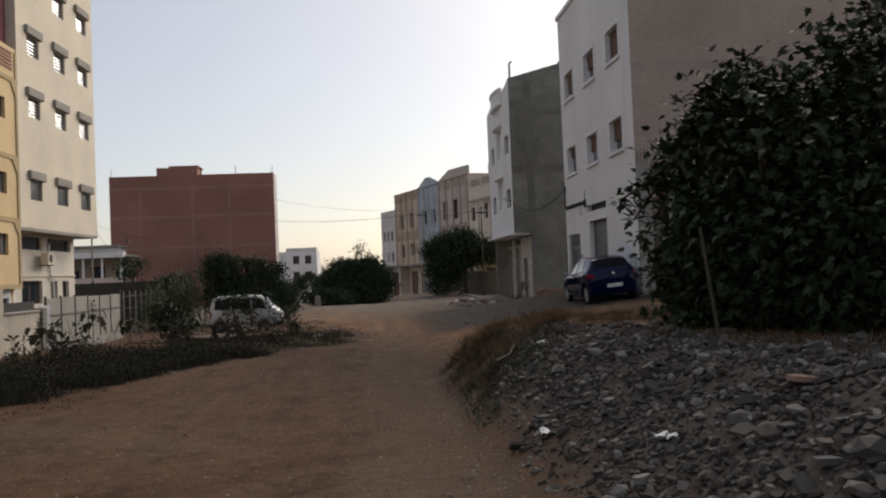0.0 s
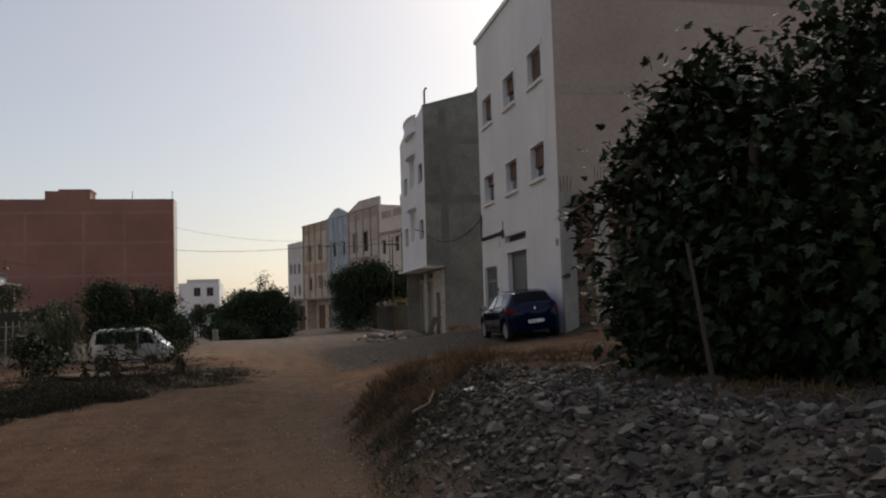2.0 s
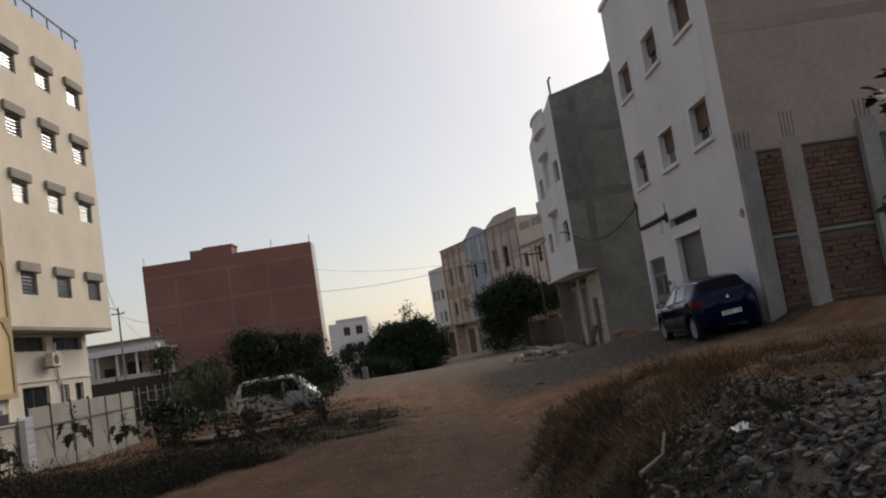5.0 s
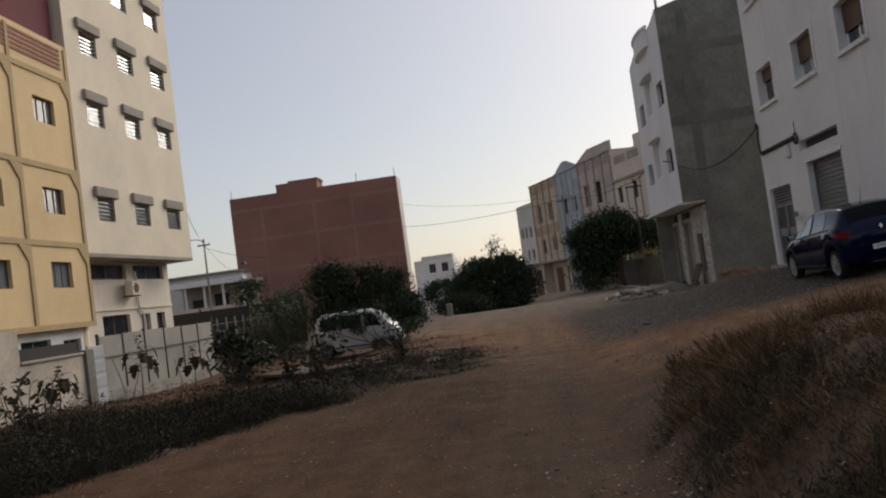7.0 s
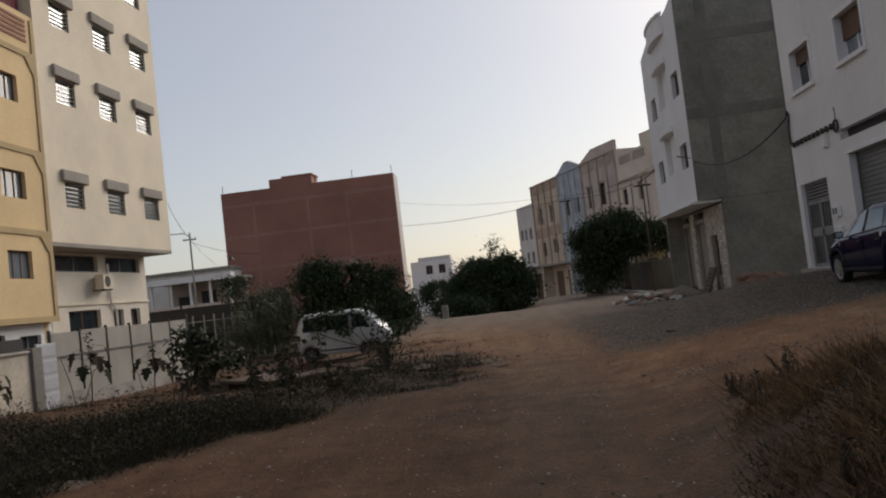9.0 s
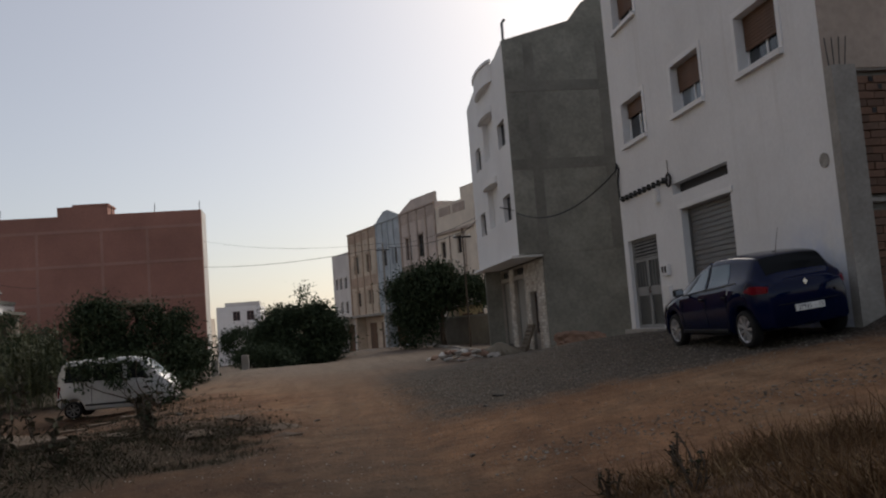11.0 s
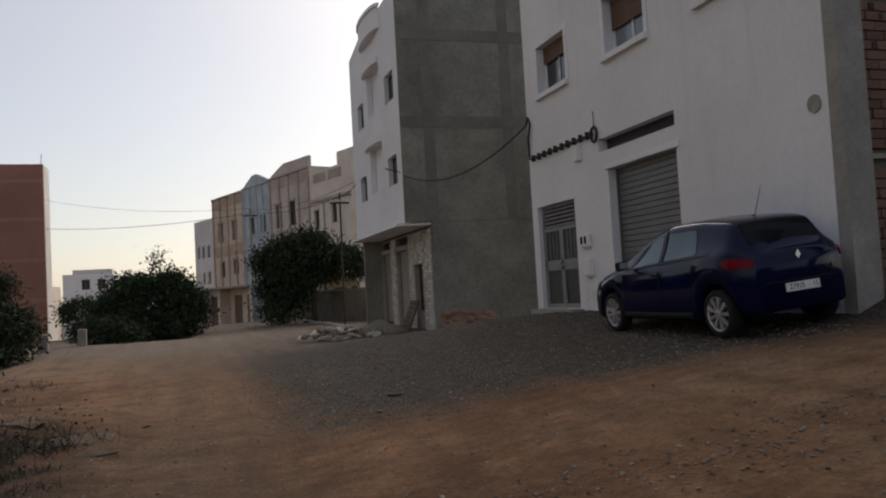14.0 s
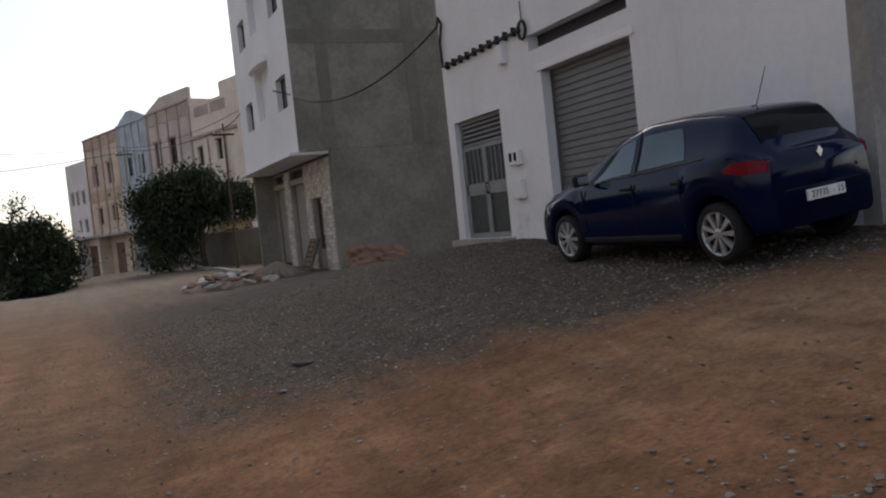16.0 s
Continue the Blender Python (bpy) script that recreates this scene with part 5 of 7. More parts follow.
def minivan(at, turn):
    car = thing("minivan", at, "small dusty white minivan standing among weeds", "van")
    car.matrix_world = pose(*at, 0, 0, turn)
    B = VAN
    part("body", B.mesh(66), M_VANWHITE, car, smooth=True)
    for sd in (-1, 1):
        part("front_side_window", B.side_pane(0.62, 1.3, 0.92, 1.3, sd, 0.1, 0.78), M_CARGLASS, car)
        part("middle_side_window", B.side_pane(1.42, 2.25, 1.42, 2.25, sd, 0.1, 0.78), M_CARGLASS, car)
        part("rear_side_window", B.side_pane(2.37, 3.1, 2.37, 3.05, sd, 0.1, 0.78), M_CARGLASS, car)
        for s0 in (0.56, 1.36, 2.31):
            x = B.val(2, s0)
            part("door_gap", add_box(bmesh.new(), *sorted((sd * (x * 0.99), sd * (x + 0.007))), s0 - 0.006, s0 + 0.006, 0.34, 0.98), M_PLASTIC, car)
        part("side_strip", add_box(bmesh.new(), *sorted((sd * 0.70, sd * 0.732)), 1.15, 2.5, 0.36, 0.41, 0.008), M_PLASTIC, car)
        part("mirror", add_box(bmesh.new(), *sorted((sd * 0.73, sd * 0.88)), 0.68, 0.76, 1.04, 1.2, 0.02), M_PLASTIC, car)
        part("headlamp", add_box(bmesh.new(), *sorted((sd * 0.36, sd * 0.62)), -0.015, 0.1, 0.62, 0.78, 0.03), M_CLEARLAMP, car)
        part("tail_lamp", add_box(bmesh.new(), *sorted((sd * 0.58, sd * 0.68)), 3.2, 3.29, 0.62, 0.98, 0.02), M_REDLAMP, car)
        for y in B.arches:
            add_wheel(car, sd * 0.62, y, 0.26, 0.26, sd, M_METAL, 7)
    part("windscreen", B.top_pane(0.38, 0.8, 0.92, 0.92), M_SKYGLASS, car, smooth=True)
    part("front_bumper", add_box(bmesh.new(), -0.68, 0.68, -0.09, 0.12, 0.26, 0.46, 0.04), M_PLASTIC, car)
    part("rear_bumper", add_box(bmesh.new(), -0.66, 0.66, 3.22, 3.37, 0.3, 0.46, 0.04), M_PLASTIC, car)
    return car


minivan((-3.98, 31.42, ground_z(-5.9, 31.2) + 0.005), 88)

# ---- plants ----
rng = np.random.default_rng(5)


def scatter_mesh(name, template_v, template_f, places):
    """Join many copies of a small piece: places are (position, 3x3 matrix) pairs."""
    tv = np.array(template_v, float)
    k = len(tv)
    vs = np.concatenate([tv @ np.array(m, float).T + np.array(p, float) for p, m in places])
    fs = [tuple(i + n * k for i in f) for n in range(len(places)) for f in template_f]
    me = bpy.data.meshes.new(name)
    me.from_pydata(vs.tolist(), [], fs)
    return me


def random_turn(size, tilt=1.0):
    """A random rotation and scale; tilt 0 keeps z up."""
    e = Euler((rng.uniform(-tilt, tilt), rng.uniform(-tilt, tilt), rng.uniform(0, math.tau)))
    return np.array(e.to_matrix()) * size


# a lobed leaf, folded along its midrib: tip towards +y
FIG_V = [(0, 0, 0), (0.16, 0.1, 0.03), (0.46, 0.12, 0.05), (0.25, 0.32, 0.05), (0.52, 0.52, 0.06), (0.2, 0.56, 0.04), (0.2, 0.8, 0.01), (0, 1.05, -0.08), (-0.2, 0.8, 0.01), (-0.2, 0.56, 0.04), (-0.52, 0.52, 0.06), (-0.25, 0.32, 0.05), (-0.46, 0.12, 0.05), (-0.16, 0.1, 0.03), (0, 0.4, -0.02)]
FIG_F = [(0, 1, 3, 14), (1, 2, 3), (3, 4, 5, 14), (5, 6, 7, 14), (7, 8, 9, 14), (9, 10, 11, 14), (11, 12, 13), (11, 13, 0, 14)]
OVAL_V = [(0, 0, 0), (0.2, 0.35, 0.05), (0.16, 0.75, 0.03), (0, 1, -0.05), (-0.16, 0.75, 0.03), (-0.2, 0.35, 0.05), (0, 0.5, -0.02)]
OVAL_F = [(0, 1, 6), (1, 2, 6), (2, 3, 6), (3, 4, 6), (4, 5, 6), (5, 0, 6)]
BLADE_V = [(-0.012, 0, 0), (0.012, 0, 0), (0.010, 0.03, 0.4), (-0.010, 0.03, 0.4), (0.006, 0.12, 0.75), (-0.006, 0.12, 0.75), (0.0, 0.28, 1.0)]
BLADE_F = [(0, 1, 2, 3), (3, 2, 4, 5), (5, 4, 6)]


def limb(bm, start, end, r0, r1, bend=0.15, n=6):
    a, b = Vector(start), Vector(end)
    pts = []
    off = Vector((rng.normal(), rng.normal(), rng.normal())) * bend * (b - a).length
    for i in range(n + 1):
        t = i / n
        pts.append(a.lerp(b, t) + off * math.sin(t * math.pi) * 0.5)
    add_tube(bm, pts, r0, 6, r1 / r0)
    return pts


def blob_point(blobs):
    """A point in a union of ellipsoids, mostly near their skins. Blobs are (x, y, z, rx, ry, rz, weight)."""
    w = np.array([b[6] for b in blobs], float)
    b = blobs[rng.choice(len(blobs), p=w / w.sum())]
    d = rng.normal(size=3)
    d /= np.linalg.norm(d)
    r = rng.uniform(0.25, 1.0) ** 0.45
    return (b[0] + d[0] * b[3] * r, b[1] + d[1] * b[4] * r, b[2] + d[2] * b[5] * r), d


def crown_mesh(name, blobs, clusters, leaves, size, template, spread=0.35, low=None):
    """Leaves in sprays: each spray sits on a point of the blobs and turns outwards."""
    places = []
    tv, tf = template
    for _ in range(clusters):
        p, d = blob_point(blobs)
        if low is not None and p[2] < low(p[0], p[1]):
            continue
        stretch = rng.uniform(0.6, 1.4)
        for _ in range(leaves):
            q = np.array(p) + rng.normal(size=3) * spread * stretch * (1, 1, 0.7)
            out = np.array(d) * 0.6 + rng.normal(size=3) * 0.7 + (0, 0, -0.25)
            y = out / np.linalg.norm(out)
            x = np.cross(y, (rng.normal() * 0.5, rng.normal() * 0.5, 1.0))
            x /= np.linalg.norm(x) + 1e-9
            z = np.cross(x, y)
            places.append((q, np.stack([x, y, z], 1) * size * rng.uniform(0.6, 1.25)))
    return scatter_mesh(name, tv, tf, places)


def fig_tree():
    """The big dark fig that leans over the rubble."""
    base = Vector((5.6, 0.9, ground_z(5.6, 0.9) - 0.05))
    t = thing("fig_tree", base, "big dark green fig tree with large lobed leaves", "tree")
    inv = Matrix.Translation(-base)
    bm = bmesh.new()
    stems = []
    for k in range(7):
        a = k * math.tau / 7 + 0.4
        end = base + Vector((math.cos(a) * 1.5, math.sin(a) * 1.5, 2.0 + rng.uniform(-0.3, 0.8)))
        stems.append(limb(bm, base + Vector((math.cos(a) * 0.12, math.sin(a) * 0.12, 0)), end, 0.09, 0.045)[-1])
    trunk = part("trunk", bm, M_BARK, t, smooth=True)
    trunk.data.transform(inv)
    bm = bmesh.new()
    tips = [(3.55, 1.6, 2.95), (3.7, 1.5, 2.7), (3.9, 1.35, 3.15), (4.1, 1.4, 3.5), (4.4, 1.2, 3.9), (4.9, 0.3, 4.1), (5.3, 1.3, 4.6), (4.5, -0.5, 3.7), (5.7, -1.3, 4.7), (6.6, 0.8, 5.2), (3.85, 1.5, 2.5), (4.6, 1.0, 4.2), (7.4, -1.5, 5.5), (8.2, 0.5, 5.4), (6.2, 0.0, 5.1)]
    sprays = []
    for tip in tips:
        s = min(stems, key=lambda q: (q - Vector(tip)).length)
        bm = bmesh.new()
        sprays.append(limb(bm, s, tip, 0.035, 0.012, 0.07))
        part("limb", bm, M_BARK, t, smooth=True).data.transform(inv)
    blobs = [(6.6, 0.0, 3.0, 2.4, 2.4, 2.0, 5), (5.2, 0.4, 2.6, 1.25, 2.0, 1.5, 4), (4.95, 1.1, 3.3, 0.9, 1.1, 0.85, 1.6), (6.6, -0.8, 4.0, 1.5, 1.6, 1.0, 2.0), (8.4, -0.6, 3.5, 2.2, 2.3, 1.8, 2.0), (5.5, -1.0, 2.2, 1.3, 1.6, 1.0, 2.4), (7.0, -2.0, 2.5, 1.8, 1.4, 1.5, 2), (4.75, 0.8, 2.0, 0.8, 1.5, 0.9, 2.6), (4.6, 1.5, 1.95, 0.6, 0.5, 0.65, 1.1), (4.85, 0.8, 3.9, 0.55, 0.6, 0.55, 0.7)]
    low = lambda x, y: ground_z(x, y) + 0.1
    crown = part("crown", crown_mesh("crown", blobs, 6400, 6, 0.12, (FIG_V, FIG_F), 0.19, low), M_FIGLEAF, t, "dense large lobed leaves")
    crown.data.transform(inv)
    for pts in sprays:
        places = []
        for i in range(2, len(pts)):
            for _ in range(13 if i == len(pts) - 1 else 9):
                d = rng.normal(size=3) * (1, 1, 0.6) + (0, 0, 0.15)
                y = d / np.linalg.norm(d)
                x = np.cross(y, (0.2, 0.1, 1.0))
                x /= np.linalg.norm(x)
                places.append((np.array(pts[i]) + y * 0.05, np.stack([x, y, np.cross(x, y)], 1) * rng.uniform(0.09, 0.15)))
        sp = part("leaf_spray", scatter_mesh("leaf_spray", FIG_V, FIG_F, places), M_FIGLEAF, t)
        sp.data.transform(inv)
    # a leaning stake beside it
    st = thing("wooden_stake", (3.65, -1.08, ground_z(3.65, -1.08) - 0.05), "grey weathered wooden stake leaning in a tree", "stake")
    part("pole", add_tube(bmesh.new(), ((0, 0, 0), (-0.04, 0.09, 0.6), (-0.07, 0.2, 1.2)), 0.021, 7, 0.7), M_STAKE, st)
    return t


fig_tree()


def round_tree(at, blobs, leaf_mat, label, clusters, size=0.26, trunk_h=1.6, name="tree", template=(OVAL_V, OVAL_F), leaves=7, spread=0.3):
    base = Vector((at[0], at[1], ground_z(*at) - 0.05))
    t = thing(name, base, label, "tree")
    # boughs that break the outline
    boughs = []
    for b in blobs:
        for _ in range(9 if b[6] > 1 else 2 if b[6] > 0.2 else 0):
            d = rng.normal(size=3)
            d /= np.linalg.norm(d)
            q = rng.uniform(0.16, 0.28) * min(b[3:6])
            boughs.append((b[0] + d[0] * b[3] * 0.88, b[1] + d[1] * b[4] * 0.88, b[2] + abs(d[2]) * b[5] * 0.88, q * 1.4, q * 1.4, q, 0.3))
    blobs = [(b[0], b[1], b[2], b[3] * 0.93, b[4] * 0.93, b[5] * 0.93, b[6]) for b in blobs] + boughs
    bm = bmesh.new()
    limb(bm, (0, 0, 0), (0.1, 0, trunk_h), 0.17, 0.1, 0.06)
    for b in blobs[:5]:
        limb(bm, (0.1, 0, trunk_h * 0.9), (b[0] * 0.7, b[1] * 0.7, b[2]), 0.08, 0.03)
    part("trunk", bm, M_BARK, t, smooth=True)
    part("crown", crown_mesh("crown", blobs, clusters, leaves, size, template, spread, lambda x, y: 0.1), leaf_mat, t)
    return t


# the round dark tree by the far lane
round_tree((-0.75, 52.0), [(0, 0, 1.6, 2.3, 1.9, 1.6, 6), (-1.5, 0, 1.35, 1.0, 1.2, 1.25, 2), (1.6, 0, 1.2, 0.95, 1.2, 1.2, 2), (-1.3, 0.2, 2.7, 0.6, 0.5, 0.6, 0.6), (0.7, 0, 2.6, 0.95, 0.9, 0.75, 1.2), (0.35, 0, 4.1, 0.15, 0.15, 0.55, 0.12), (0, -0.4, 0.6, 2.2, 1.5, 0.65, 3)], M_LEAF, "dense dark round tree beside the lane", 6200, size=0.2, spread=0.3)
# street tree before the old houses
round_tree((7.3, 51.0), [(-0.6, 0, 3.6, 1.7, 1.5, 0.85, 4), (-1.9, 0, 2.9, 0.95, 1.1, 0.85, 2), (1.0, 0, 3.25, 1.3, 1.2, 0.65, 2), (2.35, -0.2, 2.75, 0.6, 0.6, 0.4, 0.8), (2.0, 0.3, 3.3, 0.5, 0.5, 0.35, 0.5), (-0.6, 0, 4.3, 1.2, 1.1, 0.5, 1), (-2.0, 0.2, 1.2, 0.8, 0.9, 1.2, 1.6), (-1.0, 0.3, 2.2, 1.1, 0.8, 0.9, 1.4), (0.4, 0.3, 2.55, 1.1, 0.7, 0.4, 0.9), (-1.0, 0.4, 1.0, 0.7, 0.6, 0.9, 0.8)], M_LEAF, "dark street tree with a spreading crown", 4300, size=0.21, trunk_h=2.4, spread=0.34)
# thicket behind the van
round_tree((-6.0, 39.0), [(0, 0, 1.5, 1.8, 1.4, 1.6, 4), (1.1, 0.2, 1.0, 0.8, 1.0, 1.1, 1.6), (-1.4, 0, 1.5, 1.1, 1.0, 1.4, 2), (0.3, 0.2, 2.9, 0.8, 0.7, 0.6, 0.8)], M_LEAF, "dark bushy tree behind a white minivan", 3000, size=0.16, name="bush", spread=0.28)
round_tree((-8.1, 38.6), [(0, 0, 2.7, 0.9, 0.85, 1.35, 3), (-0.35, 0, 3.4, 0.6, 0.6, 0.6, 1), (0, 0, 1.2, 1.1, 1.0, 1.2, 2)], M_LEAF, "dark upright bush in the thicket", 1500, size=0.16, name="bush", spread=0.26)
round_tree((-11.2, 40.0), [(0, 0, 1.5, 1.0, 1.0, 1.4, 3), (0.7, 0, 2.0, 0.8, 0.8, 0.8, 1)], M_LEAF, "low dark bush beside a fence", 1100, size=0.15, name="bush", spread=0.2)
round_tree((-2.6, 47.0), [(0, 0, 0.55, 1.2, 1.0, 0.7, 3), (1.1, 0, 0.45, 0.8, 0.8, 0.55, 1)], M_LEAF, "low dark shrub beside the lane", 800, size=0.15, name="bush", trunk_h=0.5, spread=0.2)
round_tree((-4.6, 60.0), [(0, 0, 1.2, 1.5, 1.2, 1.3, 3), (1.2, 0, 1.8, 0.9, 0.8, 0.8, 1)], M_LEAF, "dark shrub before the far white house", 900, size=0.18, name="bush", trunk_h=0.6, spread=0.22)
round_tree((-17.6, 55.0), [(0, 0, 3.5, 0.9, 0.8, 0.7, 3), (-0.6, 0, 3.0, 0.5, 0.5, 0.5, 1)], M_LEAF, "sparse small tree beside a street lamp", 160, size=0.2, trunk_h=2.8)
# leafy shrub among the weeds of the verge
round_tree((-6.5, 19.7), [(0, 0, 0.75, 0.5, 0.45, 0.55, 3), (-0.25, 0, 1.2, 0.35, 0.3, 0.3, 1), (0.5, 0, 0.55, 0.45, 0.4, 0.4, 1.5)], M_FIGLEAF, "dark leafy shrub among weeds", 150, size=0.2, trunk_h=0.4, name="shrub", leaves=5, spread=0.12)


def leaf_strip(verts, faces, base, dirn, length, width, droop, n=5):
    """One long arching leaf: a folded strip that rises, bends over and tapers."""
    d = np.array(dirn, float)
    flat = np.array((d[0], d[1], 0.0))
    side = np.cross(flat / (np.linalg.norm(flat) + 1e-6), (0, 0, 1.0))
    n0 = len(verts)
    for i in range(n):
        u = i / (n - 1)
        c = np.array(base) + d * length * u - np.array((0, 0, droop * length * u * u))
        w = width * (1 - 0.92 * u ** 2) * (0.5 + 0.5 * min(1.0, 4 * u + 0.3))
        verts += [tuple(c - side * w), tuple(c + side * w)]
    faces += [(n0 + 2 * i, n0 + 2 * i + 1, n0 + 2 * i + 3, n0 + 2 * i + 2) for i in range(n - 1)]


def cane_clump(at, stalks, height, spread, label):
    """Giant reed: leaning stalks with long drooping leaves along them."""
    base = Vector((at[0], at[1], ground_z(*at) - 0.03))
    t = thing("cane_clump", base, label, "plant")
    bm, verts, faces = bmesh.new(), [], []
    for _ in range(stalks):
        x, y, h = rng.normal() * spread, rng.normal() * spread * 0.7, height * rng.uniform(0.5, 1.05)
        lx, ly = rng.normal() * 0.16 * h, rng.normal() * 0.16 * h
        add_tube(bm, ((x, y, 0), (x + lx * 0.4, y + ly * 0.4, h * 0.55), (x + lx, y + ly, h * 0.95)), 0.012, 4, 0.5)
        for k in range(15):
            u = 0.25 + 0.75 * k / 14
            a = rng.uniform(0, math.tau)
            leaf_strip(verts, faces, (x + lx * u, y + ly * u, h * u * 0.95), (math.cos(a) * 0.75, math.sin(a) * 0.75, rng.uniform(0.35, 0.8)), rng.uniform(0.4, 0.75), 0.02, rng.uniform(0.5, 1.1))
    part("stalk", bm, M_LEAFL, t)
    me = bpy.data.meshes.new("leaves")
    me.from_pydata(verts, [], faces)
    part("leaves", me, M_LEAFL, t)
    return t


cane_clump((-9.9, 37.0), 90, 3.3, 0.75, "pale green cane clump in the thicket")
cane_clump((-11.2, 36.4), 45, 2.3, 0.5, "low pale green cane clump beside a fence")


def feather_palm(at, stem, fronds, reach, mat, label):
    """A palm: rough stem, arching ribs and rows of leaflets on each."""
    base = Vector((at[0], at[1], ground_z(*at) - 0.03))
    t = thing("palm", base, label, "palm")
    part("stem", limb_mesh(stem), M_BARK, t)
    verts, faces, ribs = [], [], bmesh.new()
    for k in range(fronds):
        a, up = k * 2.4 + rng.normal() * 0.2, rng.uniform(0.35, 1.4)
        d = np.array((math.cos(a) * math.cos(up), math.sin(a) * math.cos(up), math.sin(up)))
        L, bend = reach * rng.uniform(0.75, 1.1), rng.uniform(0.35, 0.6)
        pts = [np.array((0, 0, stem)) + d * L * u - np.array((0, 0, bend * L * u * u)) for u in (0, 0.2, 0.4, 0.6, 0.8, 1.0)]
        add_tube(ribs, [tuple(p) for p in pts], 0.014, 4, 0.4)
        side = np.cross(d, (0, 0, 1.0))
        side /= np.linalg.norm(side) + 1e-6
        for i in range(26):
            u = 0.15 + 0.85 * i / 25
            c = np.array((0, 0, stem)) + d * L * u - np.array((0, 0, bend * L * u * u))
            tan = d - np.array((0, 0, 2 * bend * u))
            for sgn in (-1, 1):
                leaf_strip(verts, faces, c, side * sgn * 0.8 + tan * 0.6 + (0, 0, 0.1), 0.34 * (1 - 0.55 * u) * reach / 1.6, 0.014, 0.35, 3)
    part("rib", ribs, mat, t)
    me = bpy.data.meshes.new("foliage")
    me.from_pydata(verts, [], faces)
    part("foliage", me, mat, t)
    return t


def limb_mesh(h):
    bm = bmesh.new()
    for k in range(12):
        z = h * k / 12
        add_tube(bm, ((0.02 * math.sin(k), 0, z), (0.02 * math.sin(k), 0, z + h / 12 + 0.02)), 0.13, 8, 1.25)
    return bm


feather_palm((-6.75, 39.7), 3.1, 70, 1.7, M_LEAFL, "pale feathery palm rising from the thicket")
feather_palm((-5.2, 39.8), 2.5, 34, 1.4, M_LEAF, "dark palm in the thicket")


def vine_on_van():
    """Leafy branches that hang before the van."""
    t = thing("shrub", (-4.3, 29.6, ground_z(-4.3, 29.6)), "leggy shrub with hanging leaves before a van", "shrub")
    bm = bmesh.new()
    tips = [(-1.0, 0.5, 1.0), (-0.5, 0.3, 1.35), (0.2, 0.2, 1.0), (0.8, 0, 0.7), (-1.7, 0.5, 1.25), (-2.2, 0.6, 0.9)]
    for tip in tips:
        limb(bm, (0.2, 0, 0), tip, 0.025, 0.01, 0.25)
    part("stems", bm, M_BARK, t)
    blobs = [(x, y, z, 0.32, 0.25, 0.3, 1) for x, y, z in tips] + [(0.5, 0, 0.35, 0.5, 0.4, 0.35, 1.6), (-0.6, 0.3, 1.45, 0.8, 0.2, 0.1, 1.0), (-1.6, 0.55, 1.35, 0.55, 0.18, 0.28, 2.0), (-1.2, 0.5, 0.95, 0.3, 0.18, 0.25, 1.0), (-2.3, 0.6, 1.3, 0.3, 0.18, 0.2, 0.7)]
    part("leaves", crown_mesh("leaves", blobs, 300, 6, 0.14, (OVAL_V, OVAL_F), 0.11), M_LEAF, t)


vine_on_van()


def tufts(name, label, region, count, height, mat, blades=14, keep=None, thick=1.0, spread=0.09, tilt=0.45):
    """Grass and weeds over a stretch of ground, as one mesh."""
    places = []
    x0, x1, y0, y1 = region
    while len(places) < count * blades:
        x, y = rng.uniform(x0, x1), rng.uniform(y0, y1)
        if keep and rng.uniform() > keep(x, y):
            continue
        hh = height * rng.uniform(0.45, 1.2)
        for _ in range(blades):
            px, py = x + rng.normal() * spread, y + rng.normal() * spread
            m = random_turn(1.0, tilt) @ np.diag((thick * 0.7, hh * 0.7, hh * rng.uniform(0.5, 1.1)))
            places.append(((px, py, ground_z(px, py) - 0.02), m))
    ob = part(name, scatter_mesh(name, BLADE_V, BLADE_F, places), mat)
    return tagged(ob, label, "weeds", kind="stuff")


def ground_leaves(name, label, region, count, size, height, mat, keep):
    """Low leafy tangle over a stretch of ground, as one mesh."""
    places = []
    x0, x1, y0, y1 = region
    while len(places) < count:
        x, y = rng.uniform(x0, x1), rng.uniform(y0, y1)
        if rng.uniform() > keep(x, y):
            continue
        lump = 0.5 + 0.9 * max(0.0, noise.noise(Vector((x * 0.9, y * 0.9, 30))) + 0.3)
        places.append(((x, y, ground_z(x, y) + height * lump * rng.uniform(0, 1) ** 1.5), random_turn(size * rng.uniform(0.5, 1.4), 1.3)))
    ob = part(name, scatter_mesh(name, OVAL_V, OVAL_F, places), mat)
    return tagged(ob, label, "weeds", kind="stuff")


def verge_band(x, y):
    d = lane_edge(y) - x + 0.5 * noise.noise(Vector((x * 0.7, y * 0.7, 2)))
    return sm(0.0, 0.5, d) * (1 - 0.8 * sm(2.0, 3.8, d)) * (1 - 0.9 * sm(13.0, 15.0, y)) * (1 - sm(18.5, 20.5, y)) * (0.35 + 0.65 * (noise.noise(Vector((x * 0.5, y * 0.5, 2))) > -0.2))


def bank_band(x, y):
    foot = 1.55 + 0.22 * max(0.0, y - 7.0)
    return sm(foot, foot + 0.5, x) * (1 - sm(9.5, 11.5, y)) * sm(2.2, 3.6, y) * (1 - 0.5 * sm(3.6, 5.4, x)) * (0.25 + 0.75 * (noise.noise(Vector((x * 1.1, y * 1.1, 5))) > -0.05))


# dry growth on the bank, dark weeds along the verge
def clump_band(x, y):
    return bank_band(x, y) * sm(-0.05, 0.3, noise.noise(Vector((x * 1.7, y * 1.7, 40))))


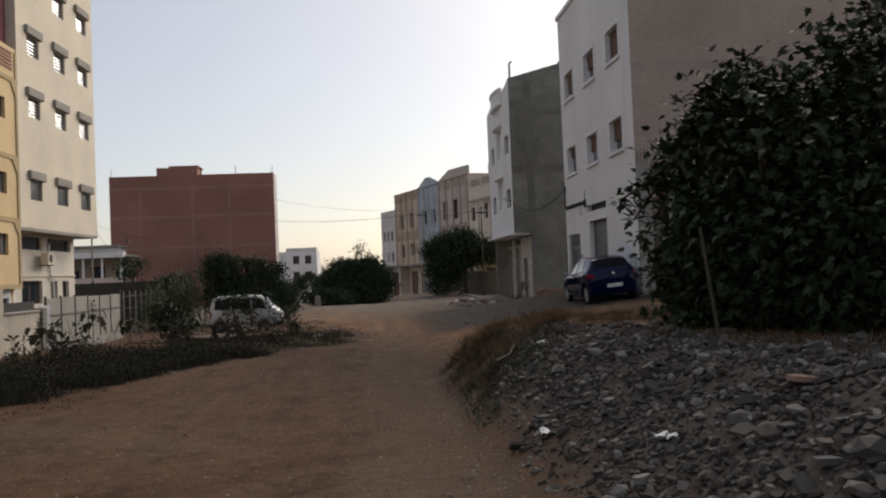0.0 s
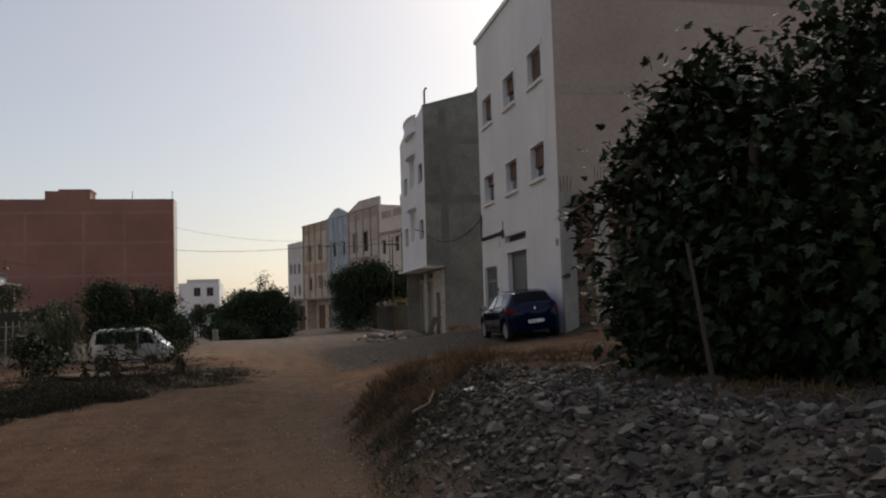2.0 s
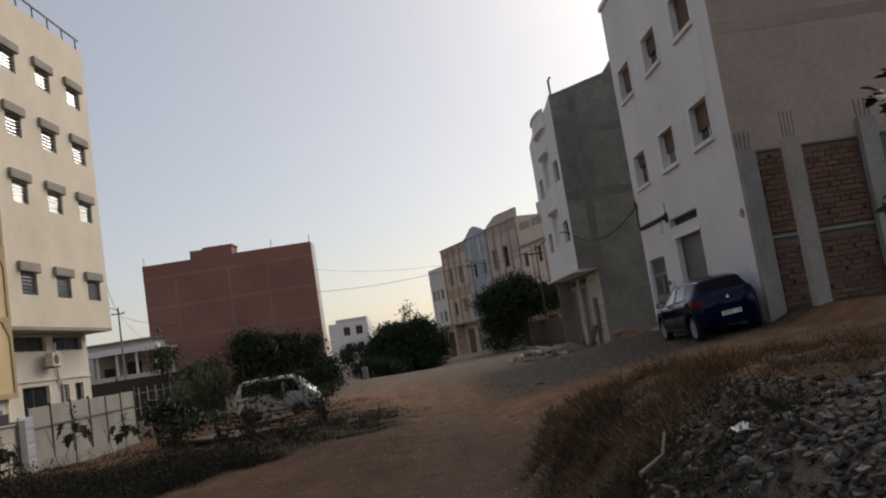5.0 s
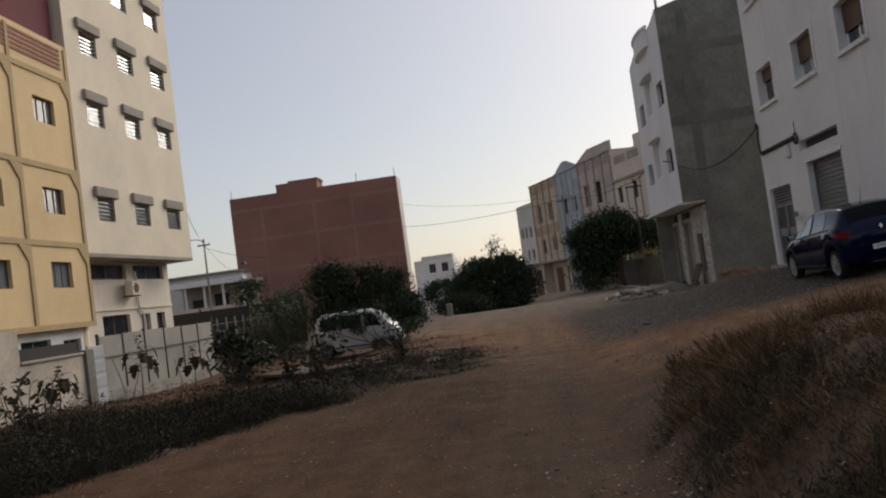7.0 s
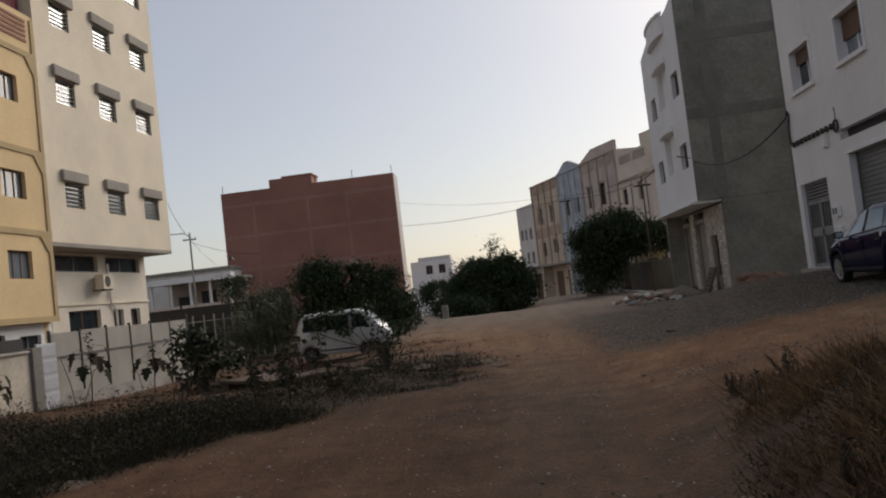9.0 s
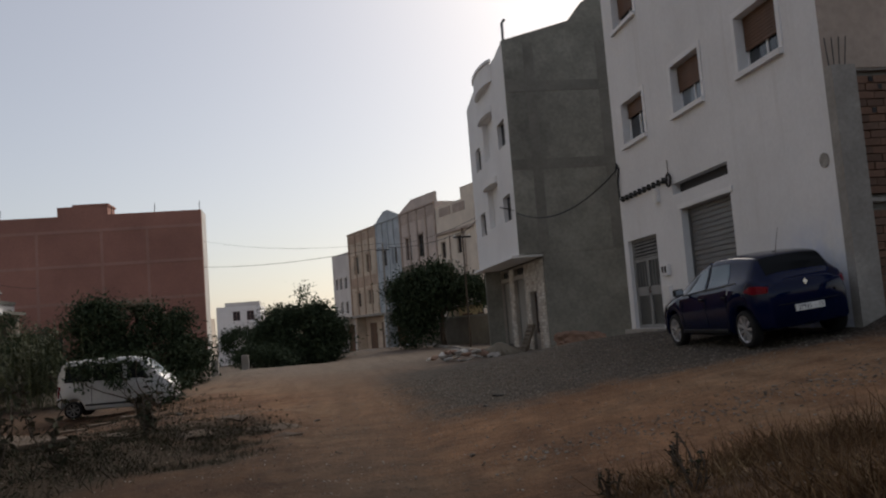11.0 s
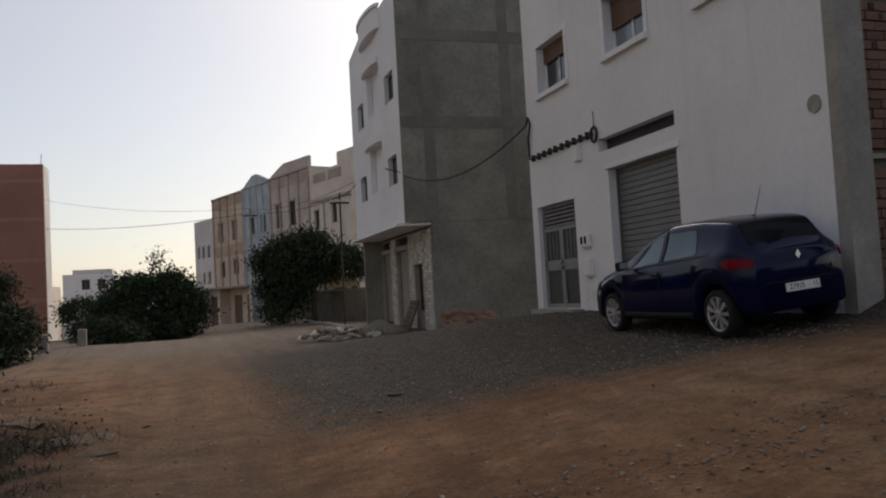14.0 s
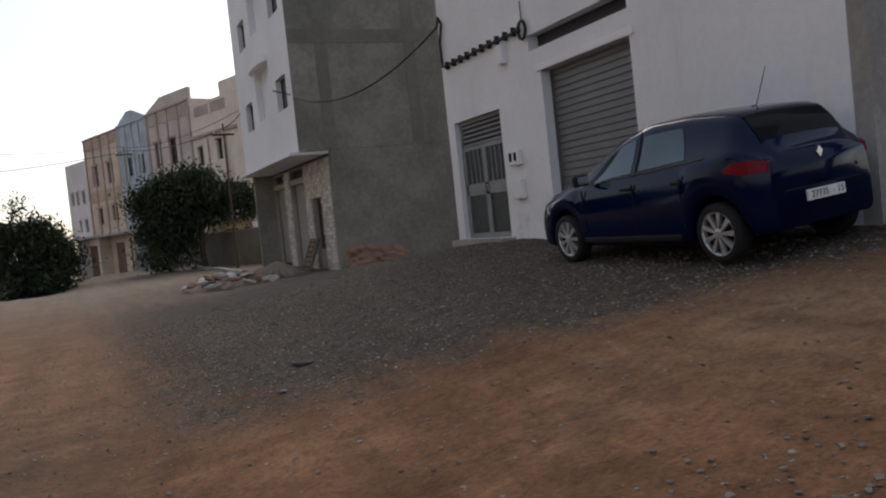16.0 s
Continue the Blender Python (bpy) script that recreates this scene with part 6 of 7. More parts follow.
def crest_band(x, y):
    """Tussocks along the brow of the bank and round its far end."""
    return bank_band(x, y) * max(sm(1.9, 2.6, x) * sm(4.5, 6.5, y), 0.35) * sm(-0.1, 0.25, noise.noise(Vector((x * 1.4, y * 1.4, 41))))


def foot_band(x, y):
    """Dark growth on the shaded face of the bank."""
    return sm(1.45, 1.9, x) * (1 - sm(2.5, 3.3, x)) * sm(1.2, 2.4, y) * (1 - sm(6.5, 8.0, y)) * sm(-0.2, 0.2, noise.noise(Vector((x * 1.2, y * 1.2, 44))))


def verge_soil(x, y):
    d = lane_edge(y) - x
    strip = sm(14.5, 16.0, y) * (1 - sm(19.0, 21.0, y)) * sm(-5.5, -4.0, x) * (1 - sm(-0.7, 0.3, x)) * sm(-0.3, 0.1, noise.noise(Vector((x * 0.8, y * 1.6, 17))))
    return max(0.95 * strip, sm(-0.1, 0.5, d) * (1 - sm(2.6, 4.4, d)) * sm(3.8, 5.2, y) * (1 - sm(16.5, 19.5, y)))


# darker ground colour under and beside the weeds, crumbly earth on the bank
for attr, band in (("dark_soil", verge_soil), ("bank_soil", lambda x, y: sm(1.35, 1.9, x) * (1 - sm(9.5, 11.5, y)) * sm(2.0, 3.4, y))):
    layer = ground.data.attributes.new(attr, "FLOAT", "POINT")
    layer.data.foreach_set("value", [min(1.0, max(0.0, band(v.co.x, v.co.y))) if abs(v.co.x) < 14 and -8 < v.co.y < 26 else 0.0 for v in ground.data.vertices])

tufts("dry_grass", "dry orange-brown grass tussocks on the earth bank", (1.5, 6.0, 2.2, 11.5), 330, 0.32, M_DRY, 46, crest_band, 0.42, 0.09, 1.05)
tufts("straw_tussock", "pale bleached straw among dry grass", (1.8, 6.0, 3.0, 11.0), 110, 0.24, M_STRAW, 22, crest_band, 0.4, 0.06, 1.1)
tufts("short_dry_grass", "short sparse dry grass on the earth bank", (1.5, 6.0, 2.2, 11.5), 700, 0.13, M_DRY, 14, clump_band, 0.4, 0.1, 1.0)
tufts("bank_weeds", "dark dry weeds among grass on the bank", (1.4, 5.5, 1.6, 10.5), 190, 0.2, M_WEED, 24, foot_band, 0.4, 0.08, 1.0)
ground_leaves("dry_leaves", "dry low tangle on the earth bank", (1.5, 6.0, 2.2, 11.5), 4000, 0.032, 0.1, M_DRY, bank_band)
ground_leaves("bank_leaves", "dark leafy tangle in hollows of the bank", (1.4, 5.0, 1.4, 9.0), 4200, 0.028, 0.12, M_WEED, foot_band)
tufts("green_weeds", "low green weeds at the foot of the bank", (1.55, 2.5, 0.8, 4.2), 260, 0.1, M_LEAF, 14, None, 0.5, 0.06, 0.8)
tufts("dry_grass_below_tree", "dry grass under a fig tree", (3.5, 7.5, -4.0, 2.4), 900, 0.14, M_DRY, 12, lambda x, y: sm(3.4, 4.0, x + 0.25 * noise.noise(Vector((x, y, 1)))), 0.6, 0.07, 0.7)
tufts("verge_weeds", "dark tangled weeds along the lane", (-11.0, 1.0, 4.5, 20.5), 2600, 0.34, M_WEED, 20, verge_band, 0.5, 0.12, 0.9)
ground_leaves("verge_leaves", "dark leafy tangle along the lane", (-11.0, 1.0, 4.5, 20.5), 34000, 0.052, 0.4, M_WEED, verge_band)
tufts("grass_strip", "low dark green grass strip by the turn of the lane", (-5.0, 0.0, 15.0, 19.5), 420, 0.16, M_WEED, 18, lambda x, y: sm(-0.15, 0.25, noise.noise(Vector((x * 0.8, y * 1.6, 17)))) * (1 - sm(-0.9, 0.0, x)), 0.45, 0.1, 0.8)
tufts("low_weeds", "patchy low weeds on waste ground", (-10.5, -1.5, 18.0, 29.5), 500, 0.13, M_WEED, 12, lambda x, y: 0.1 + 0.9 * (noise.noise(Vector((x * 0.6, y * 0.6, 12))) > 0.1), 0.8, 0.14, 0.8)
tufts("lane_dry_grass", "thin dry tufts beside the lane", (-9.5, -4.8, 1.0, 8.0), 420, 0.1, M_DRY, 12, None, 0.6, 0.07, 0.8)
tufts("edge_grass", "dry tufts at the turn of the lane", (2.6, 6.8, 8.6, 11.2), 160, 0.12, M_DRY, 14, lambda x, y: 0.2 + 0.8 * (noise.noise(Vector((x, y, 21))) > 0.15), 0.6, 0.08, 0.7)


def tall_weed(at, h, label, leaf=(0.07, 0.16)):
    t = thing("tall_weed", (at[0], at[1], ground_z(*at) - 0.03), label, "plant", "tall weeds along the verge")
    bm = bmesh.new()
    tips = []
    for _ in range(5):
        tip = (rng.normal() * 0.22 * h, rng.normal() * 0.22 * h, h * rng.uniform(0.6, 1.05))
        tips += limb(bm, (0, 0, 0), tip, 0.014, 0.006, 0.2)[2:]
    part("stalk", bm, M_BARK, t)
    places = []
    for p in tips:
        for _ in range(3):
            places.append((p, random_turn(rng.uniform(*leaf), 1.4)))
    part("leaves", scatter_mesh("leaves", OVAL_V, OVAL_F, places), M_WEED, t)


for _ in range(18):
    y = rng.uniform(8.0, 20.0)
    tall_weed((lane_edge(y) - rng.uniform(1.2, 4.5), y), rng.uniform(0.5, 1.1), "tall dark leggy weed with drooping leaves")


def castor_weed(at, h):
    """A single stalk with a spike of seed heads and long-stalked lobed leaves that hang."""
    t = thing("castor_plant", (at[0], at[1], ground_z(*at) - 0.03), "tall dark weed with hanging lobed leaves", "plant", "tall weeds along the verge")
    bm = bmesh.new()
    add_tube(bm, ((0, 0, 0), (0.03, 0.02, h * 0.5), (0.0, 0.05, h)), 0.016, 6, 0.5)
    places = []
    for k in range(9):
        a, z = k * 2.4, h * (0.55 + 0.045 * k)
        tip = (math.cos(a) * 0.34, math.sin(a) * 0.34, z + 0.06)
        add_tube(bm, ((0, 0.03, z), (tip[0] * 0.6, tip[1] * 0.6, z + 0.1), tip), 0.007, 4, 0.6)
        places.append((tip, np.array(Euler((-1.2, 0, a - math.pi / 2)).to_matrix()) * rng.uniform(0.26, 0.4)))
    part("stalk", bm, M_BARK, t)
    part("leaves", scatter_mesh("leaves", FIG_V, FIG_F, places), M_WEED, t)
    heads = [((rng.normal() * 0.04, 0.05 + rng.normal() * 0.04, h * rng.uniform(0.92, 1.2)), random_turn(0.09, 1.4)) for _ in range(26)]
    part("seed_spike", scatter_mesh("seed_spike", OVAL_V, OVAL_F, heads), M_WEED, t)


for x, y, h in ((-9.0, 19.6, 1.35), (-8.2, 21.0, 1.0), (-9.8, 17.2, 0.9)):
    castor_weed((x, y), h)


for x, y, h in ((2.5, 10.4, 0.32), (3.1, 10.6, 0.36), (2.3, 8.9, 0.3), (2.75, 9.6, 0.26), (1.95, 6.2, 0.26)):
    tall_weed((x, y), h, "dry dark weed stalks on the edge of the bank", (0.02, 0.045))

# ---- fences, walls, poles and wires ----
def sheet_fence():
    """Grey sheet panels between thin posts, on a low concrete foot."""
    t = thing("sheet_fence", (0, 0, 0), "grey sheet-metal fence panels on a pale concrete foot", "fence")
    y = 22.6
    while y < 31.0:
        z0 = ground_z(-11.6, y + 0.75)
        base = min(z0, ground_z(-11.6, y)) - 0.2
        part("footing", box(-11.75, -11.5, y, y + 1.5, base, z0 + 0.35), M_CONCRETE, t)
        part("panel", box(-11.64, -11.61, y + 0.03, y + 1.47, z0 + 0.354, 1.76 + 0.02 * math.sin(y * 5)), M_FENCE, t)
        part("post", box(-11.66, -11.585, y - 0.035, y + 0.028, base, 1.84), M_IRON, t)
        part("rail", box(-11.605, -11.575, y + 0.03, y + 1.47, 1.1, 1.15), M_METAL, t)
        y += 1.5
    part("post", box(-11.68, -11.58, y - 0.03, y + 0.07, -0.6, 1.95), M_IRON, t)
    w = thing("post_fence", (0, 0, 0), "row of thin pale posts with wire mesh", "fence")
    for k in range(9):
        yy = y + 0.9 + k * 1.35
        x = -11.7 - 0.09 * k
        part("post", add_tube(bmesh.new(), ((x, yy, -0.6), (x, yy, 1.85)), 0.035, 6), M_FENCE, w)
    for z in (0.4, 1.0, 1.6):
        part("wire", add_tube(bmesh.new(), ((-11.65, y, z), (-12.45, y + 12, z)), 0.012, 5), M_METAL, w)


sheet_fence()


def side_walls():
    t = thing("concrete_wall", (-11.3, 19.0, 0.0), "weathered concrete yard wall stepping down to a dark pier", "wall")
    g0 = ground_z(-11.3, 19)
    part("high_wall", box(-0.12, 0.12, -5.5, -0.9, g0 - 0.4, 2.18), M_YARDWALL, t)
    part("low_wall", box(-0.11, 0.11, -0.896, 1.95, g0 - 0.4, 1.34), M_YARDWALL, t)
    part("coping", add_box(bmesh.new(), -0.16, 0.16, -0.89, 1.94, 1.344, 1.41, 0.02), M_CEMENT_L, t)
    part("pier", add_box(bmesh.new(), -0.2, 0.2, 1.96, 2.35, g0 - 0.4, 1.46, 0.015), M_BANDC, t)
    t = thing("lean_to", (-12.3, 19.7, ground_z(-12.3, 19.7)), "black sheet lean-to roof behind a low wall", "lean-to")
    bm = bmesh.new()
    add_prism(bm, [(-0.75, 1.5), (0.8, 1.66), (0.8, 1.72), (-0.75, 1.56)], -1.35, 1.5, "y")
    part("roof_sheet", bm, M_CABLE, t)
    part("fascia", box(0.802, 0.83, -1.35, 1.5, 1.3, 1.74), M_CABLE, t)
    for x in (-0.6, 0.7):
        for y in (-1.2, 1.3):
            part("post", add_tube(bmesh.new(), ((x, y, 0), (x, y, 1.63 if x > 0 else 1.5)), 0.035, 6), M_IRON, t)
    t = thing("site_hoarding", (-11.45, 22.15, ground_z(-11.45, 22.15)), "pale blue painted sheet hoarding beside a fence", "fence")
    part("sheet", ribbed(Face((0, 0), (0, 1), (-1, 0)), -0.42, 0.42, 0.0, 1.68, 0.0, 0.42, 0.01), M_SHEETBLUE, t)
    for y in (-0.44, 0.4):
        part("edge_post", box(-0.05, -0.015, y, y + 0.04, -0.2, 1.7), M_SHEETBLUE, t)
    t = thing("garden_wall", (0, 0, 0), "dark brown garden wall under a street tree", "wall")
    f = Face((10.6, 46.0), (-0.34, 0.94), (0.94, 0.34))
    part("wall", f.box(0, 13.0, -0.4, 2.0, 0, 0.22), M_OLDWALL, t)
    part("coping", f.box(-0.03, 13.03, 2.004, 2.1, -0.04, 0.26), M_CEMENT, t)
    t = thing("dark_fence", (-14.5, 44.0, 0.0), "dark sheeting along a yard", "fence")
    part("sheet", box(-5.5, 3.5, -0.03, 0.03, -0.6, 2.35), M_CABLE, t)
    for x in (-5.4, -2.4, 0.6, 3.4):
        part("post", box(x - 0.05, x + 0.05, 0.034, 0.13, -0.6, 2.5), M_IRON, t)
    h = thing("long_shed", (-23.3, 62.0, 0.0), "open white gallery with posts and a low pink wall", "shed")
    part("parapet_wall", box(-3.4, 3.0, 0.0, 0.2, -1.0, 2.85), M_PINKWALL, h, "low pinkish rendered wall")
    for k in range(5):
        x = -3.3 + 1.52 * k
        part("post", box(x, x + 0.16, 0.02, 0.18, 2.854, 4.5), M_WHITE2, h)
    part("eave_beam", add_box(bmesh.new(), -3.6, 3.2, -0.4, 0.4, 4.504, 4.95, 0.02), M_WHITE2, h, "white rendered eaves beam")
    part("roof", box(-3.5, 3.1, 0.404, 5.0, 4.6, 4.8), M_CEMENT, h)
    part("back_wall", box(-3.4, 3.0, 3.6, 3.9, -1.0, 4.59), M_BROWNCEM, h)
    for k, (x, w, z) in enumerate(((-2.6, 0.9, 3.6), (-0.7, 1.2, 3.9), (1.4, 0.8, 3.5))):
        part("doorway", box(x, x + w, 3.55, 3.59, 0.0, z), M_DARK, h)
    h = thing("low_house", (-26.0, 70.0, 0.0), "low grey house with a flat roof behind a gallery", "house")
    part("front_wall", box(-6, 3, 0, 0.3, -1.0, 5.7), M_R1, h)
    part("roof", box(-6.1, 3.1, -0.2, 2.8, 5.704, 5.95), M_CEMENT, h)
    part("side_wall", box(2.7, 3, 0.304, 2.6, -1.0, 5.7), M_R1, h)
    part("back_wall", box(-6, 3, 2.61, 2.8, -1.0, 5.7), M_R1, h)
    t = thing("pendant_lamp", (-18.4, 57.0, 5.55), "small dark bell lamp hung from an overhead wire", "lamp")
    part("bell", lathe_up([(0.05, 0.22), (0.08, 0.12), (0.2, 0.0), (0.23, -0.06), (0.02, -0.05)]), M_IRON, t)
    part("cord", add_tube(bmesh.new(), ((0, 0, 0.2), (0, 0, 0.62)), 0.015, 5), M_CABLE, t)


def lathe_up(profile, seg=16):
    """Turn (radius, height) pairs about the z axis."""
    bm = bmesh.new()
    rings = [[bm.verts.new((r * math.cos(k * math.tau / seg), r * math.sin(k * math.tau / seg), z)) for k in range(seg)] for r, z in profile]
    for a, b in zip(rings, rings[1:]):
        for k in range(seg):
            bm.faces.new((a[k], a[(k + 1) % seg], b[(k + 1) % seg], b[k]))
    return bm


side_walls()


def utility_pole(at, top, label, arm=None, name="utility_pole", r=0.085, mat=M_CONCRETE):
    t = thing(name, (at[0], at[1], ground_z(*at) - 0.1), label, "pole")
    h = top - ground_z(*at)
    part("pole", add_tube(bmesh.new(), ((0, 0, 0), (0.02, 0, h)), r, 8, 0.7), mat, t)
    part("cross_arm", box(-0.45, 0.45, -0.04, 0.04, h - 0.5, h - 0.42), M_IRON, t)
    for x in (-0.38, 0, 0.38):
        part("insulator", add_disc_bar(bmesh.new(), (x, 0, h - 0.36), (0, 0, 1), 0.035, 0.11, 8), M_WHITE2, t)
    if arm:
        part("lamp_arm", add_tube(bmesh.new(), ((0, 0, h - 0.2), (arm * 0.3, 0, h), (arm, 0, h + 0.05)), 0.03, 6), M_METAL, t)
        part("lamp_head", add_box(bmesh.new(), min(arm, arm * 1.3), max(arm, arm * 1.3), -0.1, 0.1, h, h + 0.1, 0.03), M_METAL, t)


utility_pole((-20.8, 56.1), 7.7, "street lamp pole with wires", -1.4, "street_lamp")
utility_pole((4.9, 60.5), 7.6, "grey power pole before old houses")
utility_pole((7.9, 46.0), 6.6, "thin dark power pole beside a tree", None, "utility_pole", 0.05, M_BARK)


def wire(points, sag, r=0.018, label="thin black overhead wire"):
    a, b = Vector(points[0]), Vector(points[1])
    pts = [a.lerp(b, k / 24) - Vector((0, 0, sag * 4 * (k / 24) * (1 - k / 24))) for k in range(25)]
    ob = part("wire", add_tube(bmesh.new(), pts, r, 5), M_CABLE)
    tagged(ob, label, "wire", "overhead wires")


wire(((-9.46, 78.9, 8.3), (4.9, 60.5, 7.2)), 0.35)
wire(((-9.46, 78.9, 10.6), (4.9, 60.5, 7.5)), 0.5, 0.01)
wire(((4.9, 60.5, 7.25), (7.9, 46.0, 6.3)), 0.3)
wire(((7.9, 46.0, 6.3), (8.3, 43.9, 6.6)), 0.08)
wire(((4.9, 60.5, 7.4), (8.6, 44.1, 6.9)), 0.4, 0.012)
wire(((-20.8, 56.1, 7.3), (-14.7, 38.1, 7.4)), 0.3, 0.012)
wire(((-20.8, 56.1, 7.2), (-26.2, 78.8, 6.0)), 0.4, 0.012)
wire(((-20.8, 56.1, 7.0), (-16.5, 57.8, 5.75)), 0.25, 0.012)


def house_cable():
    """The black cable bundle pinned along the white house and slung to the grey one."""
    t = thing("power_cable", (0, 0, 0), "black power cable bundle along a white wall", "cable")
    a, b = Vector((8.84, 26.2, 5.5)), Vector((8.32, 35.74, 5.75))
    pts = [a.lerp(b, k / 20) - Vector((0, 0, 0.62 * 4 * (k / 20) * (1 - k / 20))) for k in range(21)]
    part("slung_span", add_tube(bmesh.new(), pts, 0.022, 6), M_CABLE, t)
    run = [(8.84, 26.2, 5.5), (8.84, 26.12, 5.66), (8.84, 26.0, 5.5), (8.84, 26.14, 5.15), (8.84, 26.12, 4.72)]
    part("drop_loop", add_tube(bmesh.new(), run, 0.028, 6), M_CABLE, t)
    pts = [(8.84, lerp(26.12, 23.0, k / 22), lerp(4.68, 4.66, k / 22) - 0.03 * abs(math.sin(k * 1.2))) for k in range(23)]
    part("wall_run", add_tube(bmesh.new(), pts, 0.03, 6), M_CABLE, t)
    for k in range(10):
        part("clip", box(8.8, 8.888, 25.9 - k * 0.3, 25.93 - k * 0.3, 4.58, 4.73), M_CABLE, t)
    loop = [(8.84, 22.93 + 0.12 * math.cos(k * math.tau / 12), 4.62 + 0.15 * math.sin(k * math.tau / 12)) for k in range(13)]
    part("coil", add_tube(bmesh.new(), loop, 0.028, 6), M_CABLE, t)
    part("riser", add_tube(bmesh.new(), ((8.86, 22.95, 4.75), (8.86, 22.95, 5.1)), 0.01, 5), M_CABLE, t)


house_cable()


# ---- clutter ----
def pallet():
    g = ground_z(8.7, 37.9)
    t = thing("pallet", (8.55, 37.7, g), "weathered wooden pallet leaning on a wall", "pallet")
    t.matrix_world = pose(8.55, 37.7, g, 0, 22, 0)
    for k in range(7):
        part("slat", box(0.0, 0.02, -0.5, 0.5, 0.02 + k * 0.17, 0.12 + k * 0.17), M_OLDWOOD, t)
    for y in (-0.48, -0.04, 0.4):
        part("bearer", box(0.022, 0.1, y, y + 0.08, 0.0, 1.15), M_OLDWOOD, t)


pallet()


def stone_mesh(k, flat=0.6):
    """An angular broken stone about 1 across."""
    r = random.Random(k)
    bm = bmesh.new()
    bmesh.ops.create_icosphere(bm, subdivisions=1, radius=0.5)
    for v in bm.verts:
        v.co *= r.uniform(0.72, 1.12)
        v.co.x *= r.uniform(0.9, 1.25)
        v.co.z = max(-0.32, min(0.34 + 0.1 * r.random(), v.co.z * flat * 1.1))
    bmesh.ops.recalc_face_normals(bm, faces=bm.faces[:])
    return mesh_of("stone", bm)


def slab_mesh(k):
    """A flat broken slab or brick piece."""
    r = random.Random(50 + k)
    bm = bmesh.new()
    n = r.choice((4, 5, 5, 6))
    out = [(math.cos(i * math.tau / n + r.uniform(-0.3, 0.3)) * r.uniform(0.35, 0.55), math.sin(i * math.tau / n + r.uniform(-0.3, 0.3)) * r.uniform(0.35, 0.55)) for i in range(n)]
    add_prism(bm, out, -0.08, r.uniform(0.05, 0.2), "z")
    return mesh_of("stone", bm)


STONES = [stone_mesh(k, 0.5 + 0.1 * (k % 4)) for k in range(7)] + [slab_mesh(k) for k in range(7)]
for me in STONES:
    me.materials.append(M_STONE)


def rubble_density(x, y):
    edge = 1.55 + 0.35 * sm(0, 4, y) + 0.2 * noise.noise(Vector((0, y * 0.8, 4)))
    patch = 0.35 + 0.65 * sm(-0.35, -0.05, noise.noise(Vector((x * 1.3, y * 1.3, 9))))
    return patch * sm(edge, edge + 0.5, x) * (1 - sm(2.4, 4.0, y + 0.35 * (x - 2))) * (1 - 0.8 * sm(4.0, 5.0, x))


def rubble():
    pile = thing("rubble_heap", (3.0, -2.0, ground_z(3.0, -2.0)), "heap of broken grey stones and concrete chunks", "rubble")
    o = Vector(pile.location)
    r = random.Random(3)
    made = 0
    while made < 300:
        x, y = r.uniform(1.5, 5.0), r.uniform(-6.5, 3.6)
        if r.random() > rubble_density(x, y):
            continue
        s = r.choice((0.07, 0.08, 0.1, 0.12, 0.15, 0.2)) * r.uniform(0.8, 1.25)
        ob = new("stone", r.choice(STONES[4:]))
        ob.parent = pile
        e = Euler((r.uniform(-0.5, 0.5), r.uniform(-0.6, 0.3), r.uniform(0, 6.28)))
        ob.matrix_basis = Matrix.LocRotScale(Vector((x, y, ground_z(x, y) + 0.15 * s)) - o, e, (s, s * r.uniform(0.7, 1.2), s * r.uniform(0.7, 1.1)))
        made += 1
    # the mass of small pieces
    src = []
    for me in STONES:
        src.append(([tuple(v.co) for v in me.vertices], [tuple(p.vertices) for p in me.polygons]))
    verts, faces = [], []
    made = 0
    while made < 15000:
        x, y = r.uniform(1.4, 5.6), r.uniform(-9.5, 4.0)
        if r.random() > rubble_density(x, y):
            continue
        s = r.choice((0.025, 0.03, 0.04, 0.05, 0.065, 0.09)) * r.uniform(0.8, 1.3)
        tv, tf = r.choice(src[5:])
        m = Euler((r.uniform(-0.7, 0.7), r.uniform(-0.8, 0.5), r.uniform(0, 6.28))).to_matrix()
        p = Vector((x, y, ground_z(x, y) + 0.1 * s))
        n0 = len(verts)
        verts += [tuple(p + m @ (Vector(v) * s)) for v in tv]
        faces += [tuple(i + n0 for i in f) for f in tf]
        made += 1
    me = bpy.data.meshes.new("rubble")
    me.from_pydata(verts, [], faces)
    ob = part("rubble", me, M_STONES)
    tagged(ob, "mass of small grey broken stones on the bank", "rubble", kind="stuff")


rubble()


